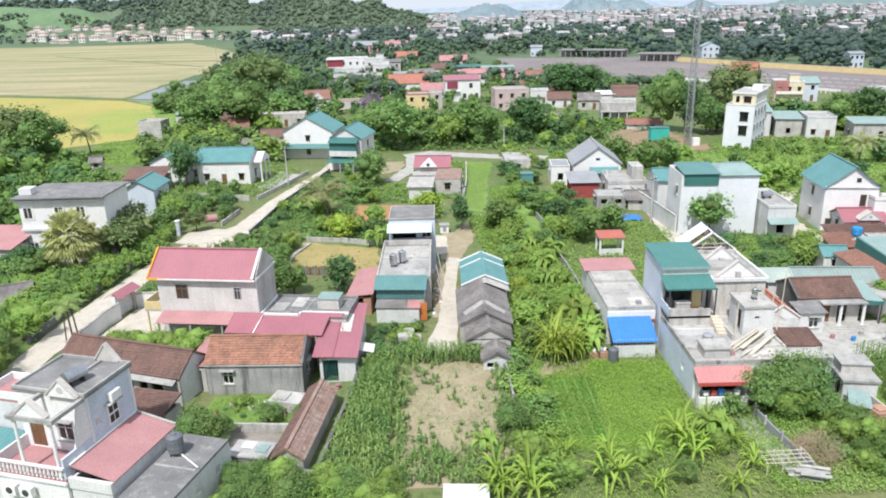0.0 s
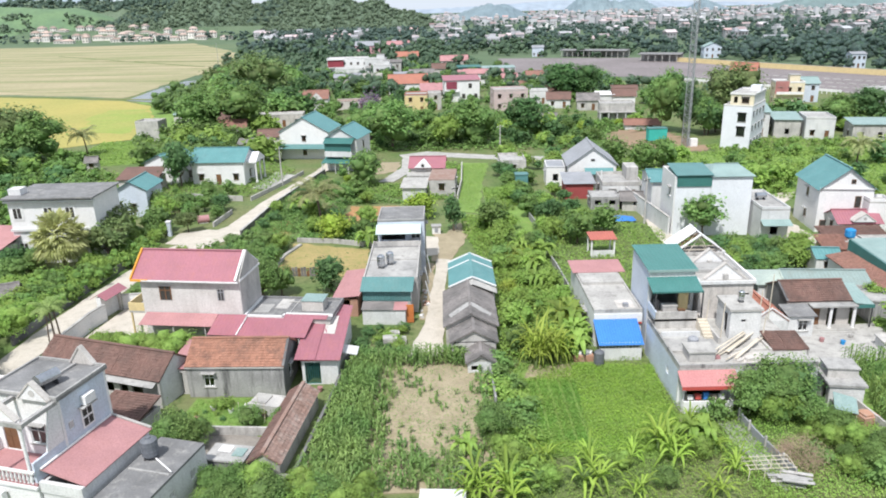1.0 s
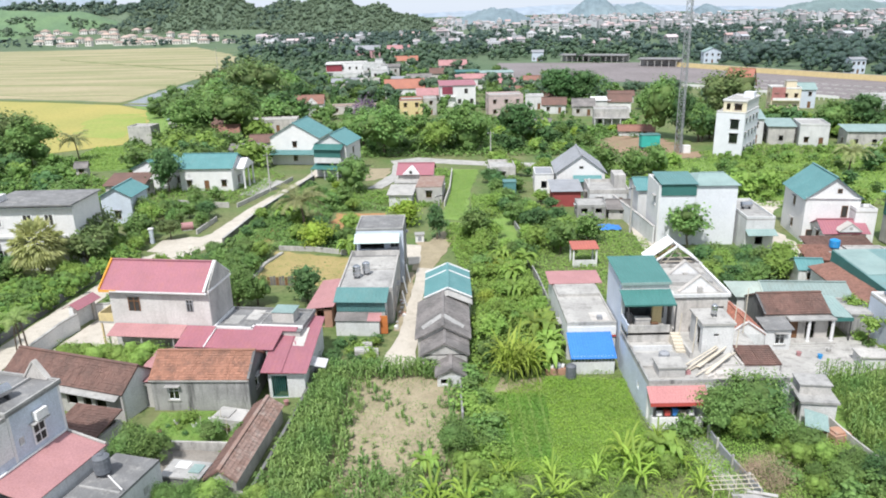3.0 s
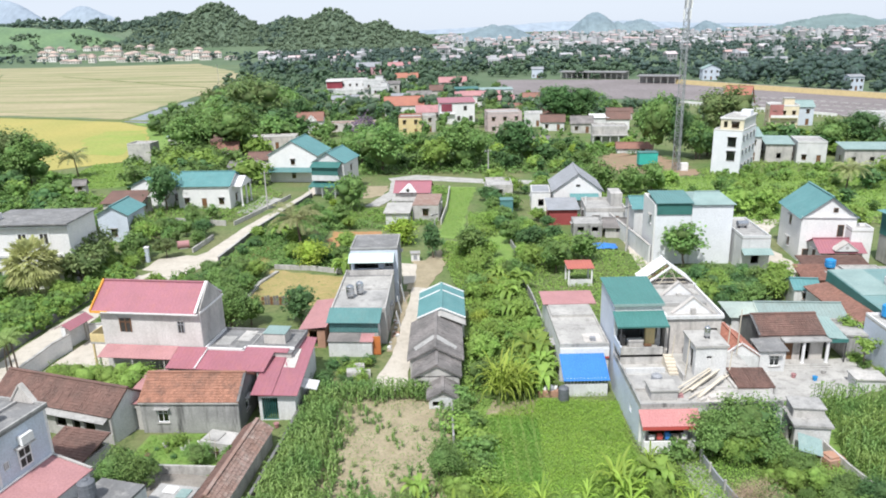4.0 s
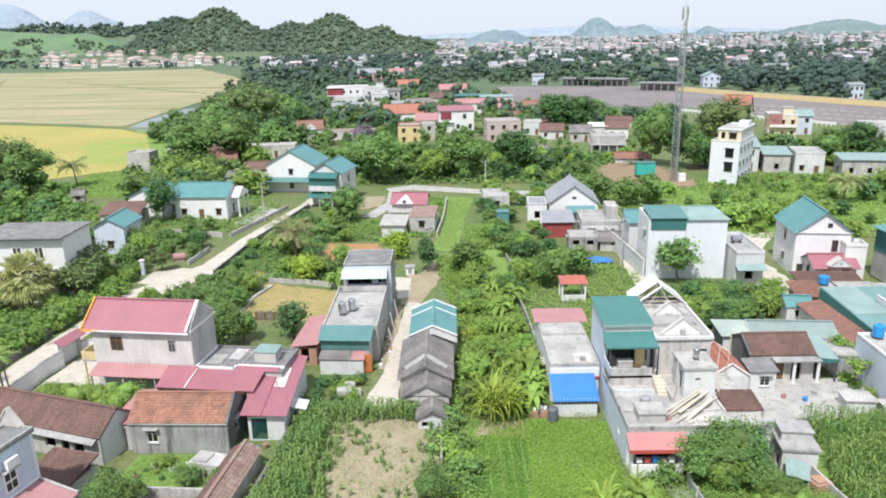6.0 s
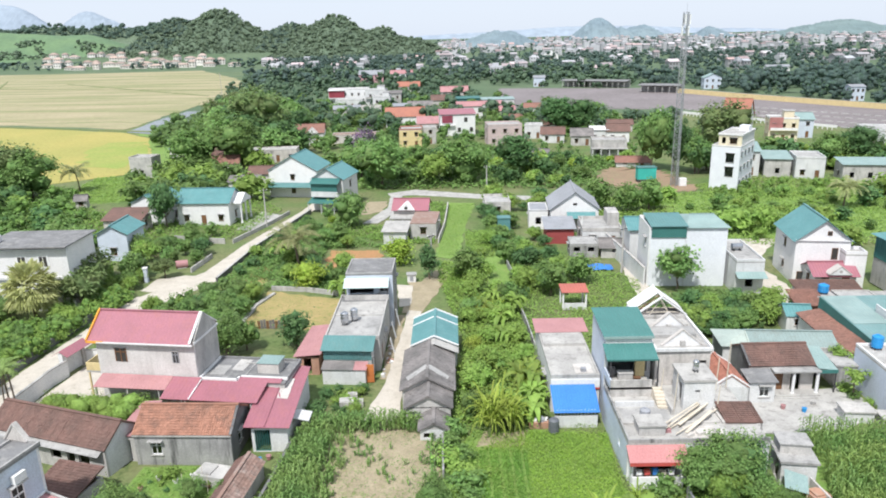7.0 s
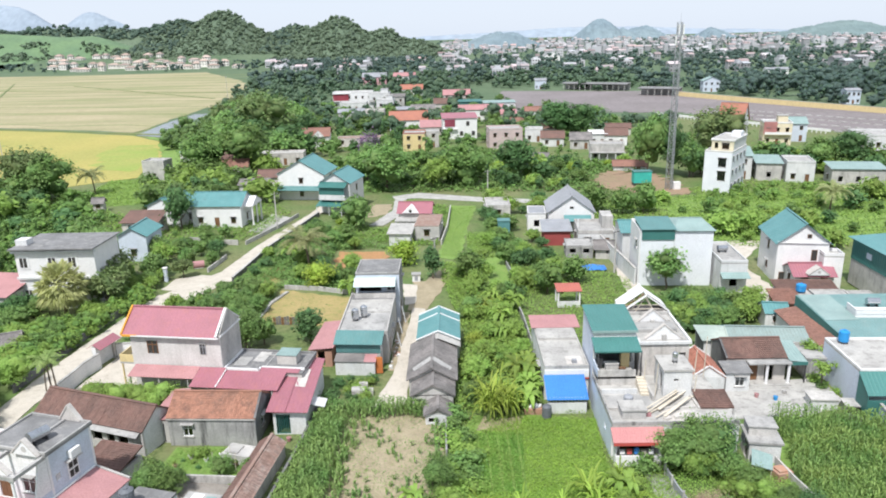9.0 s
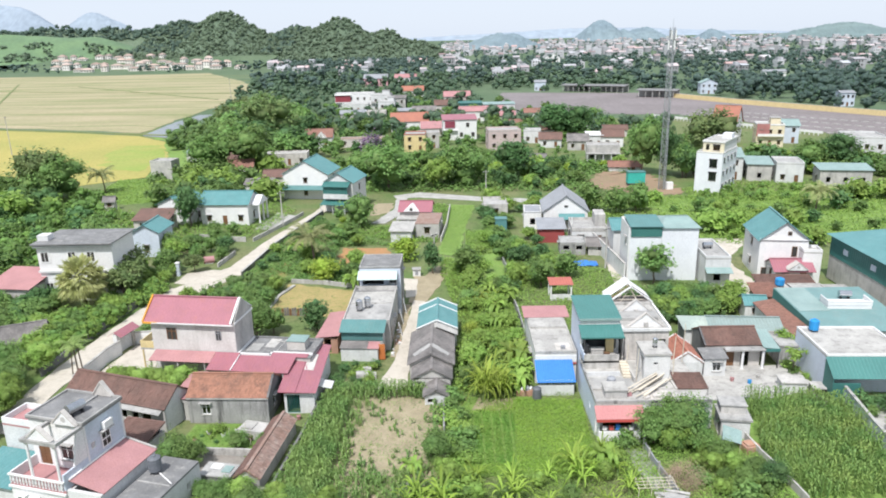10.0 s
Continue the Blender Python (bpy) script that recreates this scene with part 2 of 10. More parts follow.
M_RICE = mat("ripe_rice", (0.37, 0.315, 0.1), (0.31, 0.29, 0.088), scale=0.035, fine=1.2, bump=0.6, stain=(0.26, 0.3, 0.06), stain_amount=0.35, streak=1.0)
M_STUBBLE = mat("rice_stubble", (0.37, 0.31, 0.205), (0.235, 0.235, 0.12), scale=0.05, stretch=(0.2, 1.0, 1.0), fine=0.6, bump=0.5, stain=(0.26, 0.29, 0.12), stain_amount=0.6, streak=1.0)
M_GREENRICE = mat("unripe_rice", (0.24, 0.3, 0.07), (0.29, 0.3, 0.085), scale=0.1, fine=1.2, bump=0.6)
M_BUND = mat("field_bund_grass", (0.14, 0.19, 0.07), (0.2, 0.22, 0.1), scale=0.1, fine=2)
M_GRAVEL = mat("yard_gravel", (0.21, 0.185, 0.19), (0.17, 0.15, 0.15), scale=0.03, fine=0.5, stain=(0.3, 0.27, 0.27), stain_amount=0.4, streak=1.0)
M_WATER = mat("still_water", (0.16, 0.18, 0.18), (0.13, 0.15, 0.15), rough=0.18, bump=0.02, spec=0.6)
M_FAR = mat("distant_plain", (0.07, 0.12, 0.06), (0.1, 0.145, 0.08), scale=0.012, fine=0.15, bump=0.3, stain=(0.17, 0.19, 0.12), stain_amount=0.4, streak=1.0)
# Hill green lightened and cooled in place of distance haze.
M_HILL = leaf_mat("wooded_hill", (0.15, 0.215, 0.15), (0.19, 0.25, 0.155), vary=0.0, through_light=0.15, objrand=0.0, tuft=(0.3, 4.0))
M_HILLG = mat("grassy_slope", (0.14, 0.22, 0.11), (0.11, 0.18, 0.1), scale=0.02, fine=0.2)
# Town walls and roofs are dulled towards blue-grey as stand-in haze.
M_FARWALL = mat("town_wall", (0.46, 0.46, 0.48), (0.36, 0.365, 0.39), scale=0.01, island=0.3, bump=0)
M_FARROOF = mat("town_roof", (0.38, 0.265, 0.255), (0.37, 0.39, 0.42), scale=0.02, island=0.4, bump=0)

L_MID = leaf_mat("leaves_mid_green", (0.142, 0.256, 0.076), (0.2, 0.305, 0.094))
L_DARK = leaf_mat("leaves_dark_green", (0.084, 0.178, 0.067), (0.122, 0.222, 0.08))
L_LIGHT = leaf_mat("leaves_yellow_green", (0.22, 0.35, 0.08), (0.27, 0.385, 0.092), vary=0.22)
L_OLIVE = leaf_mat("leaves_olive", (0.145, 0.225, 0.08), (0.2, 0.25, 0.1))
L_BEAN = leaf_mat("bean_leaves", (0.185, 0.325, 0.076), (0.235, 0.36, 0.09), vary=0.22, objrand=0.05)
L_MEADOW = leaf_mat("meadow_grass_blades", (0.22, 0.355, 0.085), (0.275, 0.4, 0.1), vary=0.14, objrand=0.0)
L_ROUND = leaf_mat("bright_garden_leaves", (0.285, 0.41, 0.06), (0.33, 0.44, 0.075), objrand=0.05)
L_MAIZE = leaf_mat("maize_leaves", (0.155, 0.28, 0.085), (0.255, 0.365, 0.115), objrand=0.05)
L_PALM = leaf_mat("palm_fronds", (0.27, 0.31, 0.13), (0.34, 0.35, 0.17))
L_PALMY = leaf_mat("pale_palm_fronds", (0.48, 0.5, 0.23), (0.42, 0.46, 0.2), objrand=0.0)
L_BANANA = leaf_mat("banana_leaves", (0.2, 0.325, 0.07), (0.265, 0.37, 0.085))
L_PURPLE = leaf_mat("purple_blossom", (0.2, 0.11, 0.24), (0.12, 0.12, 0.12))
# Far foliage is made bluer and paler to stand in for haze.
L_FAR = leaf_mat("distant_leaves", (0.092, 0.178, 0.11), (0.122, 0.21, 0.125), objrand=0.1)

M_GLASS = bpy.data.materials.new("window_glass")
M_GLASS.use_nodes = True
gb = M_GLASS.node_tree.nodes["Principled BSDF"]
gb.inputs["Base Color"].default_value = (0.6, 0.68, 0.7, 1)
gb.inputs["Transmission Weight"].default_value = 1.0
gb.inputs["Roughness"].default_value = 0.03

# ---- building blocks ----
def gz(y):
    """Height of the ground: level near by, falling gently to the plain."""
    return -0.025 * max(0.0, min(y, 170.0) - 60.0)


class Geo:
    """Collects vertices and faces for one mesh."""
    def __init__(self):
        self.v, self.f = [], []

    def add(self, verts, faces):
        k = len(self.v)
        self.v.extend(verts)
        self.f.extend([tuple(i + k for i in f) for f in faces])
        return self

    def hexa(self, p):
        """Eight corners: bottom ring, then top ring, both anticlockwise."""
        return self.add(p, [(3, 2, 1, 0), (4, 5, 6, 7), (0, 1, 5, 4), (1, 2, 6, 5), (2, 3, 7, 6), (3, 0, 4, 7)])

    def box(self, x0, y0, z0, x1, y1, z1):
        return self.hexa([(x0, y0, z0), (x1, y0, z0), (x1, y1, z0), (x0, y1, z0), (x0, y0, z1), (x1, y0, z1), (x1, y1, z1), (x0, y1, z1)])

    def beam(self, a, b, w=0.1, h=None):
        """A squared bar from a to b."""
        a, b, h = Vector(a), Vector(b), h or w
        d = (b - a).normalized()
        s = d.cross(Vector((0, 0, 1)))
        s = s.normalized() if s.length > 0.01 else Vector((1, 0, 0))
        u = s.cross(d)
        ring = [(-s * w - u * h) / 2, (s * w - u * h) / 2, (s * w + u * h) / 2, (-s * w + u * h) / 2]
        return self.add([tuple(a + r) for r in ring] + [tuple(b + r) for r in ring], [(3, 2, 1, 0), (4, 5, 6, 7), (0, 1, 5, 4), (1, 2, 6, 5), (2, 3, 7, 6), (3, 0, 4, 7)])

    def tube(self, a, b, r0, r1, n=7, caps=True):
        a, b = Vector(a), Vector(b)
        d = (b - a).normalized()
        s = d.cross(Vector((0.3, 0.1, 1)))
        s = s.normalized() if s.length > 0.01 else Vector((1, 0, 0))
        u = s.cross(d)
        vs = [tuple(c + (s * math.cos(q) + u * math.sin(q)) * r) for c, r in ((a, r0), (b, r1)) for q in [i * math.tau / n for i in range(n)]]
        fs = [(i, (i + 1) % n, n + (i + 1) % n, n + i) for i in range(n)]
        if caps:
            fs += [tuple(range(n - 1, -1, -1)), tuple(range(n, 2 * n))]
        return self.add(vs, fs)

    def lathe(self, c, prof, n=14):
        """A turned shape round the upright through c; prof: (radius, height) upwards."""
        vs = [(c[0] + r * math.cos(q), c[1] + r * math.sin(q), c[2] + z) for r, z in prof for q in [i * math.tau / n for i in range(n)]]
        fs = [(k * n + i, k * n + (i + 1) % n, (k + 1) * n + (i + 1) % n, (k + 1) * n + i) for k in range(len(prof) - 1) for i in range(n)]
        fs += [tuple(range(n - 1, -1, -1)), tuple(range((len(prof) - 1) * n, len(prof) * n))]
        return self.add(vs, fs)

    def slab(self, o, a, b, c, d, th):
        """A sloped sheet through four corners, anticlockwise from above, th thick downwards."""
        up = [Vector(p) for p in (a, b, c, d)]
        nrm = (up[1] - up[0]).cross(up[3] - up[0]).normalized()
        return self.hexa([tuple(p - nrm * th) for p in up] + [tuple(p) for p in up])

    def ribbed(self, a, b, c, d, period=0.36, rise=0.016, th=0.04):
        """A profiled metal sheet: a-b along the eave, d-c along the ridge; ribs run up the slope."""
        a, b, c, d = (Vector(p) for p in (a, b, c, d))
        nrm = (b - a).cross(d - a).normalized()
        n = max(2, int((b - a).length / period))
        fr = []
        for i in range(n):
            fr += [(i / n, 0), ((i + 0.55) / n, 0), ((i + 0.65) / n, rise), ((i + 0.9) / n, rise)]
        fr.append((1, 0))
        vs, k = [], len(fr)
        for f, r in fr:
            vs += [tuple(a.lerp(b, f) + nrm * r), tuple(d.lerp(c, f) + nrm * r)]
        vs += [tuple(p - nrm * th) for p in (a, b, c, d)]
        fs = [(2 * i, 2 * i + 2, 2 * i + 3, 2 * i + 1) for i in range(k - 1)]
        e = 2 * k
        fs += [(e + 3, e + 2, e + 1, e), (0, 1, e + 3, e), (2 * k - 2, e + 1, e + 2, 2 * k - 1)]
        fs += [tuple([e, e + 1] + [2 * i for i in range(k - 1, -1, -1)]), tuple([e + 2, e + 3] + [2 * i + 1 for i in range(k)])]
        return self.add(vs, fs)

    def tiles(self, a, b, c, d, tw=0.2, tl=0.25, seed=1):
        """Courses of overlapping clay tiles, each a slab of its own."""
        a, b, c, d = (Vector(p) for p in (a, b, c, d))
        rnd = random.Random(seed)
        nrm = (b - a).cross(d - a).normalized()
        cols, rows = max(1, int((b - a).length / tw)), max(1, int((d - a).length / tl))
        sag = [0.05 * noise.noise((i * 0.35, seed * 3.1, 0)) for i in range(cols + 1)]
        for j in range(rows):
            for i in range(cols):
                if rnd.random() < 0.006:
                    continue
                f0, f1, g0, g1 = (i + 0.04) / cols, (i + 0.96) / cols, (j - 0.12) / rows, (j + 1) / rows
                lift, jit = 0.07 + rnd.uniform(-0.012, 0.012) + sag[i], rnd.uniform(-0.02, 0.02)
                q = []
                for z in (-0.035, 0.0):
                    for f, g, k in ((f0, g0, 1.0), (f1, g0, 1.0), (f1, g1, 0.45), (f0, g1, 0.45)):
                        p = a.lerp(b, f).lerp(d.lerp(c, f), max(0.0, g + jit / rows))
                        q.append(tuple(p + nrm * (lift * k + z)))
                self.add(q, [(4, 5, 6, 7), (0, 1, 5, 4), (1, 2, 6, 5), (3, 0, 4, 7)])
        return self

    def leaf(self, p, nrm, along, w, ln):
        s = along.cross(nrm)
        s = s.normalized() * (w / 2)
        t = along * ln
        return self.add([tuple(p), tuple(p + t * 0.45 + s), tuple(p + t), tuple(p + t * 0.45 - s)], [(0, 1, 2, 3)])

    def mesh(self, name, material, smooth=False):
        me = bpy.data.meshes.new(name)
        me.from_pydata(self.v, [], self.f)
        me.materials.append(material)
        if smooth:
            me.shade_smooth()
        me.update()
        return me


def part(name, geo, material, parent=None, label="", smooth=False):
    ob = new(name, geo.mesh(name, material, smooth))
    if parent is not None:
        ob.parent = parent
    if label:
        ob["label"] = label
    return ob


def thing(name, x, y, z, yaw, label, category, group="", kind=""):
    e = new(name)
    e.empty_display_size = 0.3
    e.matrix_world = pose(x, y, z, 0, 0, yaw)
    return tagged(e, label, category, group, kind)


def panel(geo, org, u, inward, length, z0, z1, th, holes=(), u_start=0.0, d0=0.0):
    """An upright plate from org along u, th thick towards inward, with rectangular holes (u0, z0, u1, z1) through it; one closed mesh."""
    org, u, w = Vector(org), Vector(u), Vector(inward)
    flip = u.cross(w).z < 0
    us = sorted({u_start, length, *[h[0] for h in holes], *[h[2] for h in holes]})
    zs = sorted({z0, z1, *[h[1] for h in holes], *[h[3] for h in holes]})
    nu, nz = len(us) - 1, len(zs) - 1

    def solid(i, j):
        if not (0 <= i < nu and 0 <= j < nz):
            return False
        cu, cz = (us[i] + us[i + 1]) / 2, (zs[j] + zs[j + 1]) / 2
        return not any(h[0] < cu < h[2] and h[1] < cz < h[3] for h in holes)

    seen, verts, faces = {}, [], []

    def at(i, j, k):
        if (i, j, k) not in seen:
            p = org + u * us[i] + w * (d0 + th * k)
            seen[i, j, k] = len(verts)
            verts.append((p.x, p.y, zs[j]))
        return seen[i, j, k]

    def quad(*c):
        f = [at(*q) for q in c]
        faces.append(tuple(reversed(f)) if flip else tuple(f))

    for j in range(nz):
        for i in range(nu):
            if not solid(i, j):
                continue
            quad((i, j, 0), (i + 1, j, 0), (i + 1, j + 1, 0), (i, j + 1, 0))
            quad((i, j, 1), (i, j + 1, 1), (i + 1, j + 1, 1), (i + 1, j, 1))
            if not solid(i - 1, j):
                quad((i, j, 0), (i, j + 1, 0), (i, j + 1, 1), (i, j, 1))
            if not solid(i + 1, j):
                quad((i + 1, j, 0), (i + 1, j, 1), (i + 1, j + 1, 1), (i + 1, j + 1, 0))
            if not solid(i, j - 1):
                quad((i, j, 0), (i, j, 1), (i + 1, j, 1), (i + 1, j, 0))
            if not solid(i, j + 1):
                quad((i, j + 1, 0), (i + 1, j + 1, 0), (i + 1, j + 1, 1), (i, j + 1, 1))
    geo.add(verts, faces)


SIDES = {"S": ((0, 0), (1, 0), (0, 1)), "N": ((0, 1), (1, 0), (0, -1)), "W": ((0, 0), (0, 1), (1, 0)), "E": ((1, 0), (0, 1), (-1, 0))}


def opening(parent, org, u, inward, hole, kind, frame_mat):
    """Fills a hole: w casement window, d timber door, s steel shutter, g see-through grille, o open."""
    u0, z0, u1, z1 = hole
    org, u, w = Vector(org), Vector(u), Vector(inward)

    def bar(g, a0, b0, a1, b1, d0, d1):
        p = [org + u * a0 + w * d0, org + u * a1 + w * d0, org + u * a1 + w * d1, org + u * a0 + w * d1]
        if u.cross(w).z < 0:
            p = [p[1], p[0], p[3], p[2]]
        g.hexa([(q.x, q.y, b0) for q in p] + [(q.x, q.y, b1) for q in p])

    if kind == "o":
        return
    if kind in "wg":
        g, t = Geo(), 0.06
        n = max(1, round((u1 - u0) / 0.6)) if kind == "w" else max(3, round((u1 - u0) / 0.18))
        rows = [z0 + t, z0 + (z1 - z0) * 0.66, z1 - t] if kind == "w" else [z0 + t, z1 - t]
        lights = []
        for i in range(n):
            for j in range(len(rows) - 1):
                lights.append((u0 + t + (u1 - u0 - 2 * t) * i / n + (0.025 if i else 0), rows[j] + (0.02 if j else 0),
                               u0 + t + (u1 - u0 - 2 * t) * (i + 1) / n - (0.025 if i < n - 1 else 0), rows[j + 1] - (0.02 if j < len(rows) - 2 else 0)))
        panel(g, org, u, w, u1, z0, z1, 0.08, lights, u0, 0.05)
        win = part("window", g, frame_mat, parent)
        if kind == "w":
            pane = Geo()
            bar(pane, u0 + t, z0 + t, u1 - t, z1 - t, 0.085, 0.095)
            part("pane", pane, M_GLASS, win).visible_shadow = False
            sill = Geo()
            bar(sill, u0 - 0.1, z0 - 0.08, u1 + 0.1, z0 - 0.002, -0.08, 0.05)
            part("sill", sill, M_LIGHTC, win)
            hood = Geo()
            bar(hood, u0 - 0.15, z1 + 0.06, u1 + 0.15, z1 + 0.13, -0.35, 0.0)
            part("hood", hood, M_ROOFC, win)
    else:
        g = Geo()
        bar(g, u0, z0, u1, z1, 0.07, 0.12)
        leaf = part("door", g, frame_mat, parent)
        n = max(2, round((u1 - u0) / 0.45))
        for i in range(n):
            a, b = u0 + (u1 - u0) * (i + 0.12) / n, u0 + (u1 - u0) * (i + 0.88) / n
            for c, d in (((z0 + 0.12, z0 + (z1 - z0) * 0.42), (z0 + (z1 - z0) * 0.5, z1 - 0.12)) if kind == "d" else ((z0 + 0.05, z1 - 0.05),)):
                raised = Geo()
                bar(raised, a, c, b, d, 0.05, 0.069)
                part("door_panel", raised, frame_mat, leaf)


def walls(parent, w, d, h, material, holes=None, th=0.2, z0=-0.4, x0=0.0, y0=0.0, frame_mat=None, mats=None):
    """Four walls round a w by d plan. holes: side to a list of (u0, z0, u1, z1, kind)."""
    holes = holes or {}
    for side, (c, u, inw) in SIDES.items():
        org = Vector((x0 + c[0] * w, y0 + c[1] * d, 0))
        length, skip = (w, 0.0) if side in "SN" else (d - 2 * th, th)
        u3, i3 = Vector((*u, 0)), Vector((*inw, 0))
        org = org + u3 * skip
        hs = [(a - skip, b, e - skip, f) for a, b, e, f, _ in holes.get(side, ())]
        g = Geo()
        panel(g, org, u3, i3, length, z0, h, th, hs)
        part("wall", g, (mats or {}).get(side, material), parent)
        for hole, (_, _, _, _, kind) in zip(hs, holes.get(side, ())):
            opening(parent, org, u3, i3, hole, kind, (frame_mat or M_WHITEF) if kind in "wg" else (M_WOOD if kind == "d" else M_STEEL))


def flat_roof(parent, w, d, h, material=None, parapet=0.35, par_mat=None, x0=0.0, y0=0.0, over=0.0, th=0.18, sides="SNWE"):
    part("roof", Geo().box(x0 - over, y0 - over, h, x0 + w + over, y0 + d + over, h + th), material or M_ROOFC, parent)
    if parapet:
        z, t = h + th, 0.14
        ax, ay, bx, by = x0 - over, y0 - over, x0 + w + over, y0 + d + over
        spans = {"S": (ax, ay, bx, ay + t), "N": (ax, by - t, bx, by), "W": (ax, ay + t, ax + t, by - t), "E": (bx - t, ay + t, bx, by - t)}
        for s in sides:
            q = spans[s]
            part("parapet", Geo().box(q[0], q[1], z, q[2], q[3], z + parapet), par_mat or M_WHITE, parent)


def slope(parent, a, b, c, d, material, style="rib", seed=1, name="roof", label=""):
    """One roof slope, eave a-b, ridge d-c."""
    g = Geo()
    if style == "rib":
        g.ribbed(a, b, c, d)
    elif style == "fine":
        g.ribbed(a, b, c, d, period=0.22, rise=0.012)
    elif style == "flat":
        g.slab(None, a, b, c, d, 0.08)
    else:
        deck = Geo().slab(None, a, b, c, d, 0.08)
        base = part(name, deck, material, parent, label)
        g.tiles(a, b, c, d, seed=seed)
        return tagged(part("tile_course", g, material, base), kind="stuff")
    return part(name, g, material, parent, label)


def gable_roof(parent, w, d, h, rise, material, axis="x", over=0.35, style="rib", end_mat=None, cap_mat=None, x0=0.0, y0=0.0, seed=1, verge=None, mats=None):
    """Two slopes and the gable ends; axis is the ridge's direction."""
    ax, bx, ay, by = x0 - over, x0 + w + over, y0 - over, y0 + d + over
    mats = mats or (material, material)
    if axis == "x":
        k = rise * over / (d / 2)
        ym = y0 + d / 2
        r = h + rise + 0.06
        e = h - k + 0.06
        slope(parent, (ax, ay, e), (bx, ay, e), (bx, ym, r), (ax, ym, r), mats[0], style, seed)
        slope(parent, (bx, by, e), (ax, by, e), (ax, ym, r), (bx, ym, r), mats[1], style, seed + 1)
        part("ridge_cap", Geo().beam((ax, ym, r + 0.06), (bx, ym, r + 0.06), 0.28, 0.1), cap_mat or material, parent)
        for x in (x0, x0 + w - 0.2):
            part("gable", Geo().add([(x, y0, h), (x, y0 + d, h), (x, ym, h + rise - 0.04), (x + 0.2, y0, h), (x + 0.2, y0 + d, h), (x + 0.2, ym, h + rise - 0.04)],
                                    [(0, 2, 1), (3, 4, 5), (0, 3, 5, 2), (1, 2, 5, 4), (0, 1, 4, 3)]), end_mat or M_WHITE, parent)
        if verge:
            for x in (ax + 0.06, bx - 0.06):
                for y in (ay, by):
                    part("verge", Geo().beam((x, y, e + 0.06), (x, ym, r + 0.08), 0.16, 0.12), verge, parent)
    else:
        k = rise * over / (w / 2)
        xm = x0 + w / 2
        r = h + rise + 0.06
        e = h - k + 0.06
        slope(parent, (ax, by, e), (ax, ay, e), (xm, ay, r), (xm, by, r), mats[0], style, seed)
        slope(parent, (bx, ay, e), (bx, by, e), (xm, by, r), (xm, ay, r), mats[1], style, seed + 1)
        part("ridge_cap", Geo().beam((xm, ay, r + 0.06), (xm, by, r + 0.06), 0.28, 0.1), cap_mat or material, parent)
        for y in (y0, y0 + d - 0.2):
            part("gable", Geo().add([(x0, y, h), (x0 + w, y, h), (xm, y, h + rise - 0.04), (x0, y + 0.2, h), (x0 + w, y + 0.2, h), (xm, y + 0.2, h + rise - 0.04)],
                                    [(0, 1, 2), (3, 5, 4), (0, 2, 5, 3), (1, 4, 5, 2), (0, 3, 4, 1)]), end_mat or M_WHITE, parent)
        if verge:
            for y in (ay + 0.06, by - 0.06):
                for x in (ax, bx):
                    part("verge", Geo().beam((x, y, e + 0.06), (xm, y, r + 0.08), 0.16, 0.12), verge, parent)


def mono_roof(parent, x0, y0, x1, y1, z_sw, z_se, z_ne, z_nw, material, style="rib", seed=1, name="roof", label="", run="y"):
    """A single slope over a rectangle; run: the axis along which the ribs lie."""
    a, b, c, d = (x0, y0, z_sw), (x1, y0, z_se), (x1, y1, z_ne), (x0, y1, z_nw)
    if run == "x":
        a, b, c, d = b, c, d, a
    return slope(parent, a, b, c, d, material, style, seed, name, label)


def patch(name, pts, material, lift=0.02, jitter=0.25, step=1.5, kind="structure", label="", category="", seed=1, flat=None):
    """A thin piece of ground with an uneven edge, laid on the slope of the land."""
    rnd = random.Random(seed)
    ring = []
    for i, p in enumerate(pts):
        q = pts[(i + 1) % len(pts)]
        n = max(1, int(math.dist(p, q) / step))
        for k in range(n):
            f = k / n
            j = jitter if k else jitter * 0.3
            ring.append((p[0] + (q[0] - p[0]) * f + rnd.uniform(-j, j), p[1] + (q[1] - p[1]) * f + rnd.uniform(-j, j), 0))
    bm = bmesh.new()
    bm.faces.new([bm.verts.new(p) for p in ring])
    for y in (60.0, 170.0):
        bmesh.ops.bisect_plane(bm, geom=bm.verts[:] + bm.edges[:] + bm.faces[:], plane_co=(0, y, 0), plane_no=(0, 1, 0))
    bmesh.ops.triangulate(bm, faces=bm.faces[:])
    for v in bm.verts:
        v.co.z = (gz(v.co.y) if flat is None else flat) + lift
    if bm.faces[:] and sum(f.normal.z for f in bm.faces) < 0:
        bmesh.ops.reverse_faces(bm, faces=bm.faces[:])
    bm.normal_update()
    if sum(f.normal.z for f in bm.faces) < 0:
        bmesh.ops.reverse_faces(bm, faces=bm.faces[:])
    ext = bmesh.ops.extrude_face_region(bm, geom=[e for e in bm.edges if e.is_boundary])
    for v in ext["geom"]:
        if isinstance(v, bmesh.types.BMVert):
            v.co.z -= 0.3
    me = bpy.data.meshes.new(name)
    bm.to_mesh(me)
    bm.free()
    me.materials.append(material)
    return tagged(new(name, me), label, category, "", kind)


